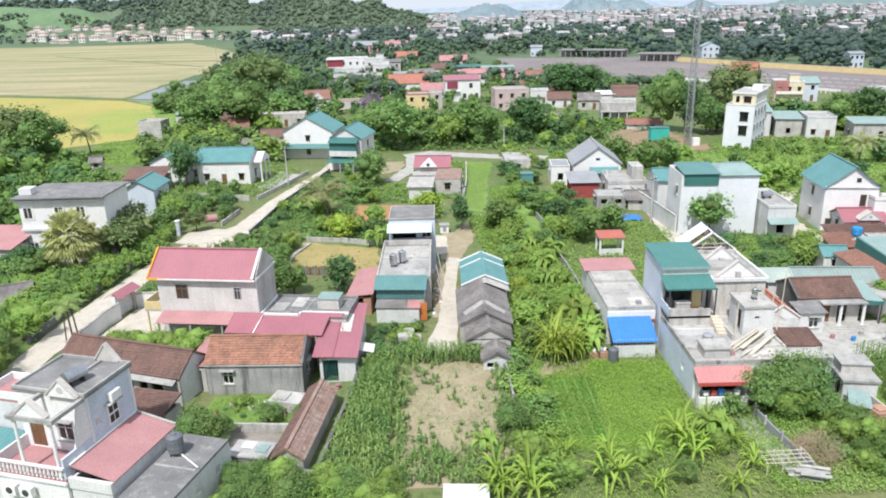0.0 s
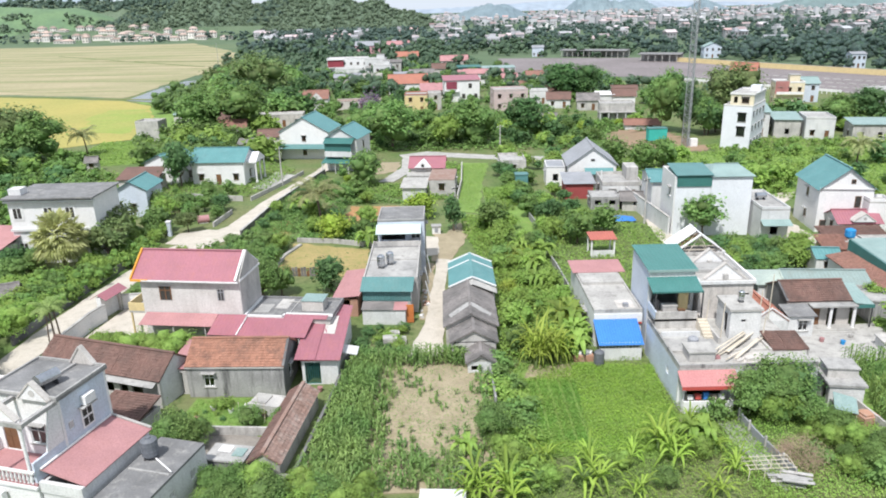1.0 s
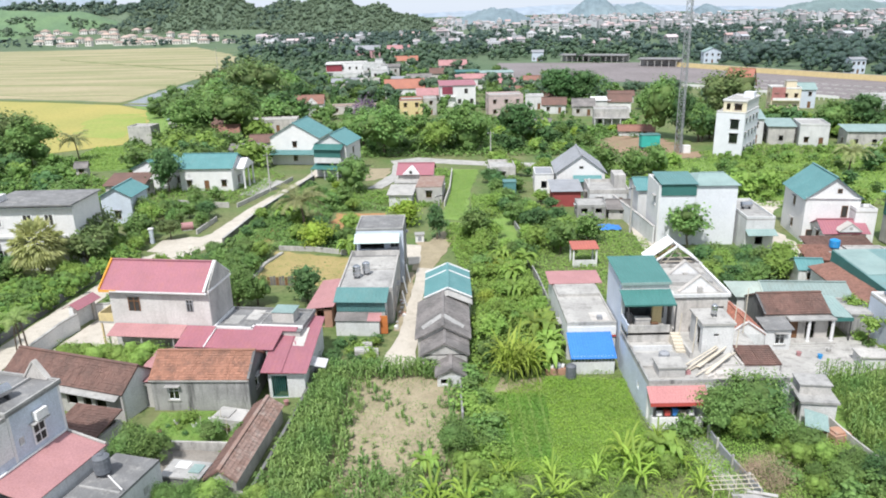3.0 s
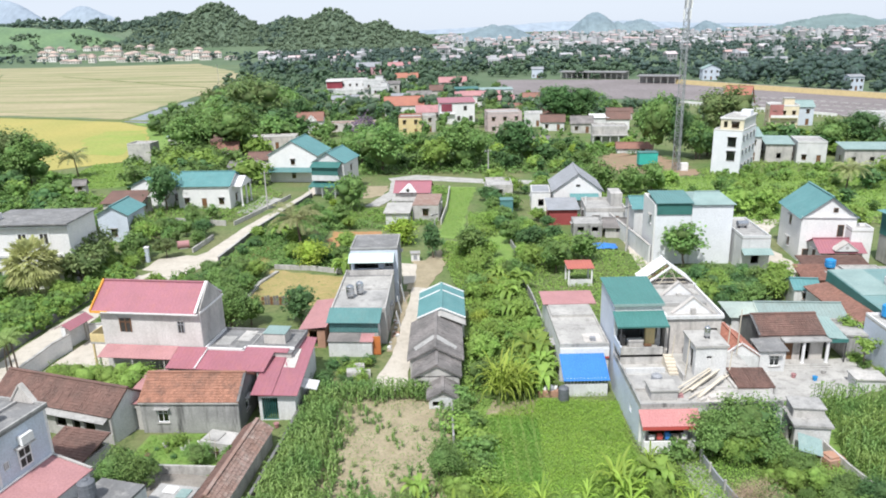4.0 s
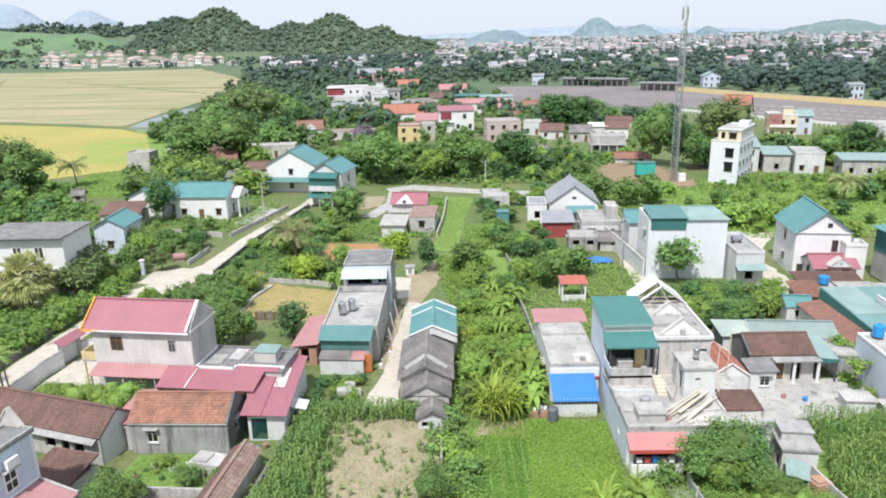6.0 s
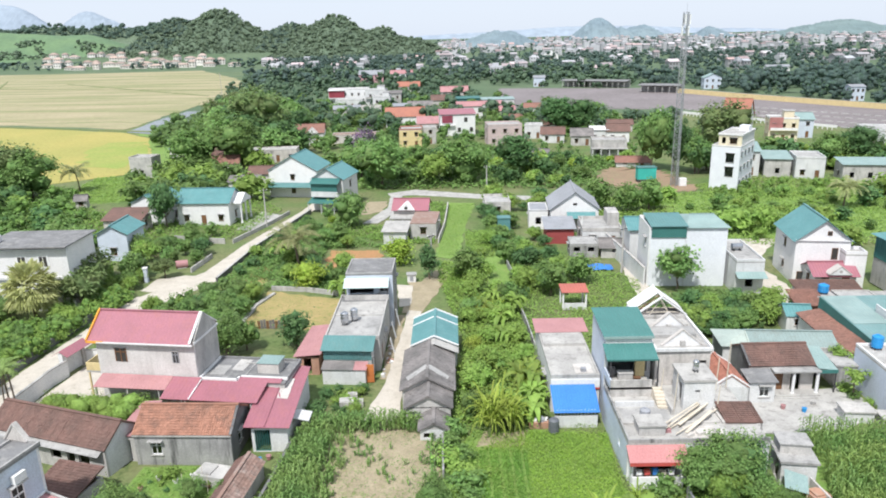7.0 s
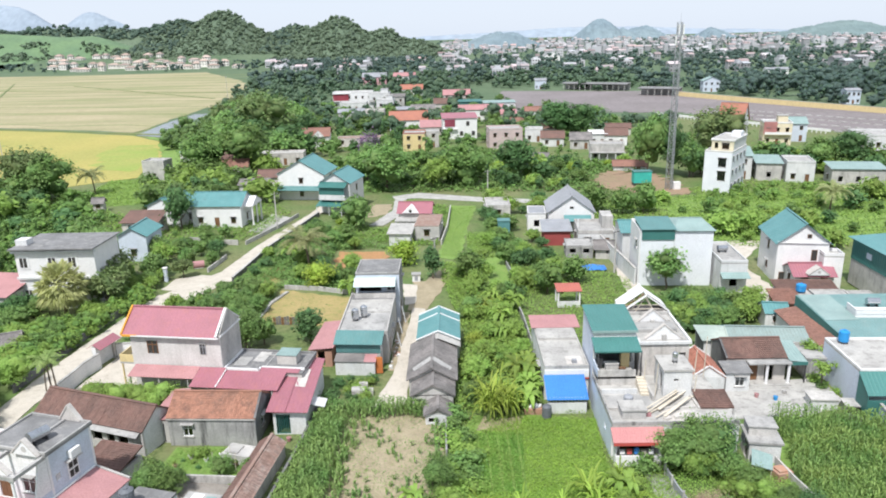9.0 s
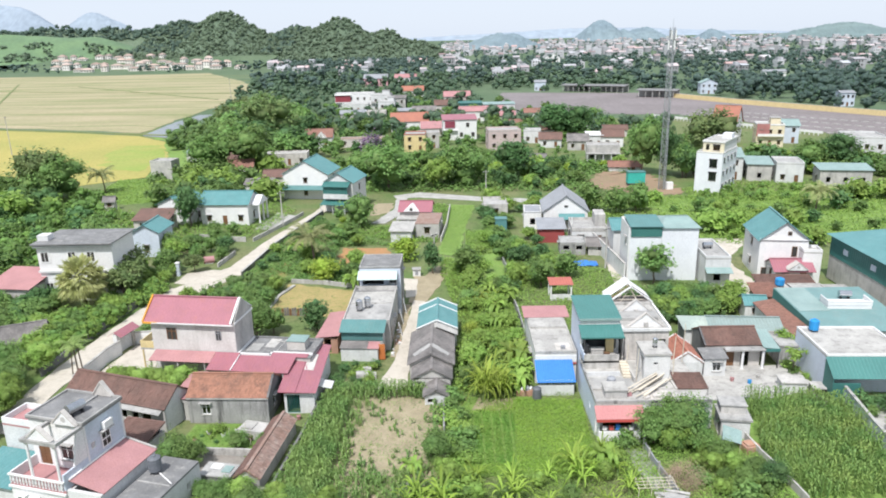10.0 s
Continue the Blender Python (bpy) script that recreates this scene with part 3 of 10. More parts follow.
def low_wall(name, pts, h, th, material, label, category="wall", cap=None, kind=""):
    """A free-standing wall along a line of points, following the ground."""
    g = Geo()
    for p, q in zip(pts[:-1], pts[1:]):
        n = max(1, int(math.dist(p, q) / 6))
        for k in range(n):
            a = (p[0] + (q[0] - p[0]) * k / n, p[1] + (q[1] - p[1]) * k / n)
            b = (p[0] + (q[0] - p[0]) * (k + 1) / n, p[1] + (q[1] - p[1]) * (k + 1) / n)
            d = Vector((b[0] - a[0], b[1] - a[1], 0)).normalized()
            s = Vector((-d.y, d.x, 0)) * th / 2
            za, zb = gz(a[1]), gz(b[1])
            A, B = Vector((*a, 0)), Vector((*b, 0))
            ring = [A - s, B - s, B + s, A + s]
            zs = [za, zb, zb, za]
            g.hexa([(r.x, r.y, z - 0.3) for r, z in zip(ring, zs)] + [(r.x, r.y, z + h) for r, z in zip(ring, zs)])
    e = thing(name, 0, 0, 0, 0, label, category, kind=kind)
    part("wall_body", g, material, e)
    if cap:
        c = Geo()
        for p, q in zip(pts[:-1], pts[1:]):
            c.beam((p[0], p[1], gz(p[1]) + h + 0.04), (q[0], q[1], gz(q[1]) + h + 0.04), th + 0.1, 0.09)
        part("coping", c, cap, e)
    return e

# ---- ground, fields, roads ----
def ground_sheet():
    xs = sorted({-4800, -3000, -2000, -1400, -1000, -700, -500, -350, -250, -180, *range(-140, 161, 4), 200, 270, 350, 500, 700, 1000, 1400, 2000, 3000, 4800})
    ys = sorted({-600, -300, -150, -80, -40, 0, 20, *range(30, 232, 4), 250, 280, 320, 370, 430, 500, 600, 750, 950, 1200, 1600, 2100, 2800, 3800, 4900})
    g = Geo()
    for y in ys:
        for x in xs:
            near = 1.0 if 30 < y < 230 and abs(x) < 140 else 0.0
            g.v.append((x, y, gz(y) - 0.05 + near * 0.05 * noise.noise((x * 0.15, y * 0.15, 0))))
    n = len(xs)
    for j in range(len(ys) - 1):
        for i in range(n - 1):
            g.f.append((j * n + i, j * n + i + 1, (j + 1) * n + i + 1, (j + 1) * n + i))
    ob = part("ground", g, M_GROUND, None, smooth=True)
    far = ob.data
    far.materials.append(M_FAR)
    for p in far.polygons:
        if p.center.y > 330 or p.center.x < -150 or p.center.x > 170 or p.center.y < 20:
            p.material_index = 1
    return tagged(ob, "uneven village ground of grass and bare earth", "ground", kind="structure")


ground_sheet()
patch("lane", [(-1.4, 57.6), (1.9, 57.8), (2.0, 64.9), (2.3, 77), (2.9, 85.2), (1.2, 85.6), (0.8, 77.3), (0.1, 65)], M_PATH, 0.032, 0.12, label="pale concrete village lane between sheds", category="lane")
patch("dirt_path", [(2.5, 96), (4.6, 93), (6.5, 98), (6, 104), (4, 102)], M_SOIL, 0.025, 0.4, label="bare earth at the lane's end", category="path")
patch("lane_end", [(0.6, 84.6), (2.9, 84.4), (4.2, 90), (5.0, 95.0), (3.0, 97.4), (0.6, 97), (1.2, 90)], M_SOIL, 0.026, 0.5, label="dry trodden grass at the end of the lane", category="path")
patch("yard_slab", [(0.0, 86.9), (1.3, 87.3), (1.5, 88.4), (1.3, 95.5), (-0.9, 96), (-0.1, 88)], M_PATH, 0.05, 0.1, label="cracked concrete slab beside the lane", category="yard")
patch("road_apron", [(-37.2, 95.5), (-37.0, 100.6), (-33.4, 102.4), (-31.4, 102), (-32.6, 94.5)], M_PATH, 0.026, 0.3, label="pale concrete apron beside the gate pillar", category="road")
patch("road", [(-36.6, 92), (-31.4, 90.5), (-27.6, 99.4), (-26.6, 116), (-22.6, 145), (-20, 158), (-23.5, 160), (-24.4, 147), (-29.2, 120), (-30.8, 104)], M_PATH, 0.03, 0.1, label="light concrete village road", category="road")
patch("street", [(-39, 50), (-36, 50), (-35.6, 64), (-34.6, 82), (-31.4, 91), (-36.6, 93), (-37.6, 83), (-38.8, 69)], M_PATH, 0.032, 0.12, label="pale concrete side street beside the hedge", category="road")
patch("back_road", [(-7, 160.5), (-1.4, 161.4), (14.6, 155.2), (30, 152), (30, 156), (14.8, 160), (-1.6, 167.8), (-8, 164)], M_LIGHTC, 0.03, 0.15, label="pale road crossing behind the gardens", category="road")
patch("garden_path", [(-7, 160.5), (-4.2, 162), (-4.8, 142), (-7.4, 134.0), (-10.2, 134.2), (-6.6, 148)], M_LIGHTC, 0.034, 0.15, label="pale concrete garden path", category="path")
BEDS = [(-13, 158), (-4.6, 158), (-4.8, 131), (-9.6, 131), (-12, 140)]
patch("tilled_bed", [(-12.0, 155), (-7.1, 154.7), (-7.3, 144.3), (-11.2, 141.5)], M_SOIL, 0.02, 0.5, label="brown freshly tilled garden bed", category="field")
patch("grass_strip", [(6.2, 152), (12, 151), (9, 125), (7.9, 108), (4.2, 110), (5.2, 130)], M_GRASS, 0.03, 0.3, label="long strip of bright short grass", category="lawn")
patch("grass_strip", [(12.2, 112), (16.0, 112), (14.9, 93), (11.8, 93)], M_GRASS, 0.03, 0.3, label="bright grass between the shrubs", category="lawn")
patch("dry_field", [(-18.6, 81.4), (-7.2, 79.2), (-7.6, 90.5), (-18.8, 94)], M_OCHRE, 0.02, 0.4, label="small field of dry yellow grass", category="field")
patch("dry_field", [(-27, 95), (-20, 96), (-21, 106), (-26, 108)], M_OCHRE, 0.02, 0.4, label="rough dry grass behind the road wall", category="field")
patch("clay_bed", [(-13, 104.6), (-3.2, 103.4), (-5.0, 114.4), (-13.4, 115)], M_CLAY, 0.02, 0.5, label="bare orange clay vegetable bed", category="field")
patch("maize_field", [(-6.7, 57.6), (3.6, 57.4), (5.7, 53.4), (5.7, 38.6), (-7.9, 38.8)], M_SOIL, 0.02, 0.1, label="dry tilled soil with maize along its edges", category="field")
patch("bean_field", [(6.4, 42.2), (19.2, 42.2), (20.0, 55.2), (8.6, 56.0), (6.4, 52)], M_GRASS, 0.02, 0.4, label="bright green bean patch with weeds", category="field")
patch("bare_spot", [(8.8, 53.2), (12.6, 53.4), (13.2, 55.6), (9.4, 55.8)], M_SOIL, 0.05, 0.5, label="bare soil at the foot of the banana clump", category="soil")
patch("courtyard", [(-33.6, 60.5), (-26.6, 57.2), (-26.2, 70), (-32.4, 71)], M_PATH, 0.05, 0.05, label="pale concrete courtyard inside the wall", category="yard")
patch("courtyard", [(31.8, 54.6), (40, 55.0), (44.4, 57.6), (44.4, 62.5), (33.2, 61.4)], M_LIGHTC, 0.05, 0.05, label="stained concrete yard before the tiled house", category="yard")
patch("garden_lawn", [(-18.4, 46.4), (-9.5, 45.6), (-9.2, 51.2), (-18.2, 51.2)], M_GRASS, 0.03, 0.3, label="small rough lawn behind the old tiled house", category="lawn")
patch("courtyard", [(-16, 41.8), (-11.3, 41.6), (-10, 45.4), (-16.4, 46)], M_YARD, 0.035, 0.1, label="dark concrete back yard", category="yard")
patch("maize_field", [(34.2, 38), (44.4, 38), (45.6, 54.0), (40, 54.8), (35.6, 54.8), (33.2, 44)], M_GRASS, 0.02, 0.2, label="ground under a dense stand of maize", category="field")
patch("alley", [(47, 82), (51.5, 84), (52.2, 92), (52.6, 104), (62, 117), (55, 117), (49.5, 104), (48.5, 92)], M_PATH, 0.03, 0.3, label="pale dusty alley between white houses", category="path")
patch("alley", [(30.6, 84), (33.4, 86), (33.8, 96), (35.2, 118), (33.6, 118), (31.8, 97)], M_PATH, 0.03, 0.2, label="narrow pale path along the boundary wall", category="path")
MEADOW = [(-79, 158), (-63, 163), (-65, 188), (-74, 195), (-90, 192), (-88, 178)]
patch("scrub_meadow", MEADOW, M_GRASS, 0.025, 1.0, label="bright rough meadow beside the rice field", category="meadow")
patch("scrub_meadow", [(55, 118), (110, 118), (105, 160), (66, 158), (50, 150)], M_GRASS, 0.02, 1.5, label="bright overgrown meadow", category="meadow")
EARTH = [(42, 170), (54, 159.5), (63, 160), (62, 186), (52, 192), (45, 186)]
patch("bare_earth", EARTH, mat("red_brown_earth", (0.3, 0.2, 0.14), (0.25, 0.18, 0.12), scale=0.15, fine=2.0, bump=0.5, stain=(0.2, 0.22, 0.1), stain_amount=0.5, streak=1.0), 0.03, 2.2, label="bare red earth round the mast", category="soil")
patch("rice_field", [(-108, 178), (-84, 196), (-92, 235), (-108, 272), (-126, 290), (-158, 304), (-210, 322), (-420, 400), (-420, 120), (-160, 130)], M_RICE, 0.03, 0.5, 8, label="ripe yellow rice field", category="field")
patch("grass_bank", [(-84, 196), (-92, 235), (-108, 272), (-122, 288), (-112, 281), (-97, 262), (-82, 236), (-74, 200)], M_GRASS, 0.035, 1.0, 4, label="bright grassy bank between rice and trees", category="bank")
patch("green_rice", [(-90, 205), (-94, 236), (-104, 262), (-118, 262), (-116, 238), (-104, 210)], M_GREENRICE, 0.05, 2.5, 5, label="unripe green corner of the rice field", category="field")
patch("stubble_field", [(-130, 300), (-133, 378), (-134, 450), (-150, 550), (-186, 664), (-286, 860), (-420, 850), (-1000, 900), (-1000, 520), (-430, 415), (-212, 331)], M_STUBBLE, 0.03, 2, 12, label="harvested rice field of pale stubble", category="field")
patch("canal", [(-125, 291), (-109, 282), (-113, 313), (-119, 343), (-121, 373), (-129, 372), (-129, 352), (-128.5, 328)], M_WATER, 0.06, 0.6, 5, label="still grey canal beside the fields", category="water")
patch("rail_yard", [(30, 352), (115, 330), (158, 243), (190, 190), (330, 150), (330, 230), (240, 262), (198, 309), (148, 447), (40, 478)], M_GRAVEL, 0.05, 2, 10, label="wide gravel yard of dark ballast", category="yard")
rnd = random.Random(19)
for k in range(11):
    f = (k + rnd.uniform(-0.35, 0.35)) / 7
    a, b = Vector((-128 - 30 * f, 315 + 330 * f, 0)), Vector((-560 - 330 * f, 430 + 300 * f, 0))
    g = Geo()
    for i in range(24):
        p, q = a.lerp(b, i / 24), a.lerp(b, (i + 1) / 24)
        wob = [8 * noise.noise((i * 0.5 + j, k * 2.7, 0)) for j in (0, 0.5)]
        w = 0.5 + f * 0.6
        g.hexa([(p.x, p.y - w + wob[0], -2.8), (q.x, q.y - w + wob[1], -2.8), (q.x, q.y + w + wob[1], -2.8), (p.x, p.y + w + wob[0], -2.8),
                (p.x, p.y - w * 0.6 + wob[0], -2.6), (q.x, q.y - w * 0.6 + wob[1], -2.6), (q.x, q.y + w * 0.6 + wob[1], -2.6), (p.x, p.y + w * 0.6 + wob[0], -2.6)])
    tagged(part("field_bund", g, M_BUND), "low grassy bund dividing the stubble", "bund", "bunds in the rice fields", "structure")
for x0, y0, x1, y1 in ((-113, 290, -420, 398), (-150, 520, -520, 640), (-150, 470, -330, 640), (-250, 380, -420, 700)):
    g = Geo()
    for i in range(20):
        p, q = Vector((x0, y0, 0)).lerp(Vector((x1, y1, 0)), i / 20), Vector((x0, y0, 0)).lerp(Vector((x1, y1, 0)), (i + 1) / 20)
        g.beam((p.x, p.y, -2.65), (q.x, q.y, -2.65), 1.4, 0.4)
    tagged(part("field_bund", g, M_BUND), "low grassy bund between rice fields", "bund", "bunds in the rice fields", "structure")
patch("path", [(22.0, 47.0), (23.4, 47.0), (24.4, 43.5), (25.6, 39), (23.6, 38), (22.8, 42)], M_ROOFC, 0.04, 0.2, label="grey trodden path behind the front room", category="path")
patch("dirt_strip", [(-0.5, 66), (0.15, 66), (0.85, 77.5), (0.9, 84), (-0.5, 84)], M_SOIL, 0.028, 0.15, label="strip of dry earth and weeds along the lane", category="soil")

# ---- plants ----
GOLD = (1 + math.sqrt(5)) / 2
ICO_V = np.array([(-1, GOLD, 0), (1, GOLD, 0), (-1, -GOLD, 0), (1, -GOLD, 0), (0, -1, GOLD), (0, 1, GOLD), (0, -1, -GOLD), (0, 1, -GOLD), (GOLD, 0, -1), (GOLD, 0, 1), (-GOLD, 0, -1), (-GOLD, 0, 1)]) / math.sqrt(1 + GOLD * GOLD)
NEAR_PAIRS = [[j for j in range(12) if j != i and np.linalg.norm(ICO_V[i] - ICO_V[j]) < 1.2] for i in range(12)]
ICO_F = np.array([f if np.dot(np.cross(ICO_V[f[1]] - ICO_V[f[0]], ICO_V[f[2]] - ICO_V[f[0]]), ICO_V[f[0]]) > 0 else f[::-1]
                  for f in [[i, j, k] for i in range(12) for j in NEAR_PAIRS[i] for k in NEAR_PAIRS[j] if i < j < k and k in NEAR_PAIRS[i]]])


def heaps(name, centres, radii, seed, material, parent=None, squash=0.85):
    """Many small lumpy clumps of foliage, joined into one mesh."""
    r = np.random.RandomState(seed)
    c, k = np.array(centres), np.array(radii)
    n = len(c)
    a = r.uniform(0, 6.28, (n, 1))
    lump = r.uniform(0.45, 1.5, (n, 12)) * k[:, None]
    x, y, z = (ICO_V[None, :, i] * lump for i in range(3))
    v = np.stack((np.cos(a) * x - np.sin(a) * y, np.sin(a) * x + np.cos(a) * y, z * squash), axis=2) + c[:, None, :]
    f = ICO_F[None] + (np.arange(n) * 12)[:, None, None]
    me = bpy.data.meshes.new(name)
    me.from_pydata(v.reshape(-1, 3).tolist(), [], f.reshape(-1, 3).tolist())
    me.materials.append(material)
    me.shade_smooth()
    ob = new(name, me)
    if parent is not None:
        ob.parent = parent
    return ob


def crown_geo(seed, clumps, per, leaf, rx, rz, z0, low=0.15, spread=0.33):
    """Leaf clumps round an uneven crown; leaves are single blades turned outwards."""
    r = np.random.RandomState(seed)
    g = Geo()
    for k in range(clumps):
        d = r.normal(size=3)
        d /= np.linalg.norm(d)
        if d[2] < 0 and r.rand() > 0.62:
            d[2] = -d[2]
        q = 0.55 + 0.42 * r.rand() + 0.12 * math.sin(3 * math.atan2(d[1], d[0]) + seed)
        c = np.array((d[0] * rx * q, d[1] * rx * q, z0 + d[2] * rz * q * (1.0 if d[2] > 0 else 0.8)))
        rad = spread * rx * (0.65 + 0.6 * r.rand())
        off = r.normal(size=(per, 3)) * rad * np.array((0.55, 0.55, 0.42))
        for o in off:
            p = c + o
            nrm = o / (np.linalg.norm(o) + 1e-6) * 0.8 + np.array((0, 0, 1.15)) + r.normal(size=3) * 0.4
            al = np.cross(nrm, r.normal(size=3))
            al /= np.linalg.norm(al) + 1e-6
            al[2] -= 0.25
            s = leaf * (0.65 + 0.7 * r.rand())
            g.leaf(Vector(p), Vector(nrm).normalized(), Vector(al), s * 0.7, s)
    return g


def trunk_geo(seed, h, r0, rx, rz, limbs=6):
    rnd = random.Random(seed)
    g = Geo()
    p = Vector((0, 0, -0.2))
    for k in range(4):
        q = Vector((rnd.uniform(-0.06, 0.06) * h, rnd.uniform(-0.06, 0.06) * h, h * (k + 1) / 4))
        g.tube(p, q, r0 * (1 - 0.18 * k), r0 * (1 - 0.18 * (k + 1)))
        p = q
    for k in range(limbs):
        a = k * math.tau / limbs + rnd.uniform(-0.4, 0.4)
        s = Vector((0, 0, h * rnd.uniform(0.55, 0.95)))
        e = Vector((math.cos(a) * rx * 0.6, math.sin(a) * rx * 0.6, h + rz * rnd.uniform(0.0, 0.5)))
        m = s.lerp(e, 0.5) + Vector((0, 0, -0.1 * h))
        g.tube(s, m, r0 * 0.42, r0 * 0.28, 5)
        g.tube(m, e, r0 * 0.28, r0 * 0.08, 5)
    return g


PLANTS = {}


MASSES = {}


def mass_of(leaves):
    """The inner foliage that goes with a leaf material, darkened a little for crown shade."""
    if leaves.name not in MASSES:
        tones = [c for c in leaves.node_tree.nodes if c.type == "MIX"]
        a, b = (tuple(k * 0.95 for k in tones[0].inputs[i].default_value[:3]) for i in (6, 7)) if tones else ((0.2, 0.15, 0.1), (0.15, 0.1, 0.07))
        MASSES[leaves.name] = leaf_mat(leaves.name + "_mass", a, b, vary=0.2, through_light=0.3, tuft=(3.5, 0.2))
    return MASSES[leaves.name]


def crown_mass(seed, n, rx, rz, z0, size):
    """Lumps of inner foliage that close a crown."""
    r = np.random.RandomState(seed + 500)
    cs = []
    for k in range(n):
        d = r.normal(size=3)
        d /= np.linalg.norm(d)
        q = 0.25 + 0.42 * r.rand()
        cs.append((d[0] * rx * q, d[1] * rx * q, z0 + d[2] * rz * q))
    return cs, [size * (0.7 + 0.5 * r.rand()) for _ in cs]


def make_tree(key, name, label, seed, h, rx, rz, leaves, clumps=32, per=32, leaf=0.36, trunk=None, r0=0.16, spread=0.33, low=0.15, category="tree"):
    """A plant of unit scale, kept far below ground as the pattern for its copies."""
    e = thing(name, 0, 0, -60, 0, label, category)
    th = trunk if trunk is not None else h * 0.35
    part("trunk", trunk_geo(seed, th, r0, rx, rz), M_BARK, e)
    part("crown", crown_geo(seed, clumps, per, leaf, rx, rz, th + rz * 0.42, low, spread), leaves, e)
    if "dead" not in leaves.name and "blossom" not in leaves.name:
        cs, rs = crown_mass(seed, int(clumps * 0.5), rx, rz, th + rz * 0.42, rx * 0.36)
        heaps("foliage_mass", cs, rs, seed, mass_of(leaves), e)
    PLANTS[key] = e


USED = set()


def put(key, x, y, s=1.0, yaw=None, sz=None, z=None, label=""):
    """Stands a copy of a plant on the ground; the first copy is the pattern itself."""
    ob = PLANTS[key]
    place = Matrix.Translation((x, y, (gz(y) if z is None else z) - 0.05)) @ Matrix.Rotation(random.uniform(0, 6.28) if yaw is None else yaw, 4, "Z")
    if key in USED:
        k = ob.scale
        ob = copy_thing(ob, place @ Matrix.Diagonal((s / k[0], s / k[1], (sz or s) / k[2], 1)))
    else:
        USED.add(key)
        ob.matrix_world = place @ Matrix.Diagonal((s, s, sz or s, 1))
    if label:
        ob["label"] = label
    return ob


def frond(g, base, az, length, droop, up, width, pairs, rnd, leaflet_droop=0.35):
    """A feather leaf: a bent rib with narrow leaflets on both sides."""
    d = Vector((math.cos(az), math.sin(az), 0))
    side = Vector((-d.y, d.x, 0))
    pts = []
    for i in range(pairs + 1):
        f = i / pairs
        pts.append(base + d * length * (f - 0.12 * f * f) + Vector((0, 0, length * (up * f - droop * f * f))))
    for i in range(pairs):
        a, b = pts[i], pts[i + 1]
        g.add([tuple(a + side * 0.03), tuple(a - side * 0.03), tuple(b - side * 0.02), tuple(b + side * 0.02)], [(0, 1, 2, 3)])
        w = width * (0.5 + 0.5 * math.sin(math.pi * min(1.0, (i + 1.5) / pairs))) * rnd.uniform(0.8, 1.1)
        al = (b - a).normalized()
        for sg in (1, -1):
            t = a + side * sg * w + al * w * 0.55 - Vector((0, 0, w * leaflet_droop))
            k = al * (length / pairs * 0.78)
            g.add([tuple(a), tuple(a + k), tuple(t + k * 0.3), tuple(t)], [(0, 1, 2, 3)])


def make_palm(key, name, label, seed, h, n, length, leaves, width=0.5, r0=0.14, up=0.55, droop=0.85, pairs=14):
    rnd = random.Random(seed)
    e = thing(name, 0, 0, -60, 0, label, "palm tree")
    t = Geo()
    lean = Vector((rnd.uniform(-0.1, 0.1) * h, rnd.uniform(-0.1, 0.1) * h, 0))
    for k in range(6):
        t.tube(lean * (k / 6) ** 2 + Vector((0, 0, h * k / 6 - 0.1)), lean * ((k + 1) / 6) ** 2 + Vector((0, 0, h * (k + 1) / 6)), r0 * (1.15 - 0.06 * k), r0 * (1.1 - 0.06 * k), 8)
    part("trunk", t, M_BARK, e)
    g = Geo()
    for i in range(n):
        a = i * 2.4 + rnd.uniform(-0.2, 0.2)
        lift = rnd.uniform(-0.35, 0.45)
        frond(g, lean + Vector((0, 0, h)), a, length * rnd.uniform(0.8, 1.1), droop * rnd.uniform(0.75, 1.1), up + lift, width, pairs, rnd)
    part("fronds", g, leaves, e)
    PLANTS[key] = e


def make_banana(key, name, label, seed, stems, h, n, length, width, leaves, category="banana plant", lift=(0.5, 1.3), bend=(0.7, 1.25), seg=7):
    """A clump of soft stems, each with a rosette of long broad arching leaves."""
    rnd = random.Random(seed)
    e = thing(name, 0, 0, -60, 0, label, category)
    t, g = Geo(), Geo()
    for s in range(stems):
        b = Vector((rnd.uniform(-1, 1), rnd.uniform(-1, 1), 0)) * (0.55 * min(2.0, math.sqrt(stems)))
        hh = h * rnd.uniform(0.7, 1.1)
        top = b + Vector((rnd.uniform(-0.2, 0.2), rnd.uniform(-0.2, 0.2), hh))
        t.tube(b - Vector((0, 0, 0.2)), top, 0.11, 0.06, 7)
        for i in range(n):
            az = i * 2.39996 + rnd.uniform(-0.3, 0.3)
            d = Vector((math.cos(az), math.sin(az), 0))
            side = Vector((-d.y, d.x, 0))
            ln, up, dr = length * rnd.uniform(0.7, 1.1), rnd.uniform(*lift), rnd.uniform(*bend)
            rows = []
            for k in range(seg + 1):
                f = k / seg
                p = top + d * ln * (f - 0.22 * f * f) + Vector((0, 0, ln * (up * f - dr * f * f)))
                w = width * (0.12 + math.sin(math.pi * min(1, f * 0.93 + 0.07)) ** 0.7)
                rows.append((p + side * w / 2 + Vector((0, 0, 0.2 * w)), p, p - side * w / 2 + Vector((0, 0, 0.2 * w))))
            vs = [tuple(q) for r in rows for q in r]
            g.add(vs, [(3 * k + j, 3 * k + j + 1, 3 * k + j + 4, 3 * k + j + 3) for k in range(seg) for j in (0, 1)])
    tagged(part("rootstock", t, L_OLIVE, e), kind="stuff")
    part("leaf_rosette", g, leaves, e)
    PLANTS[key] = e


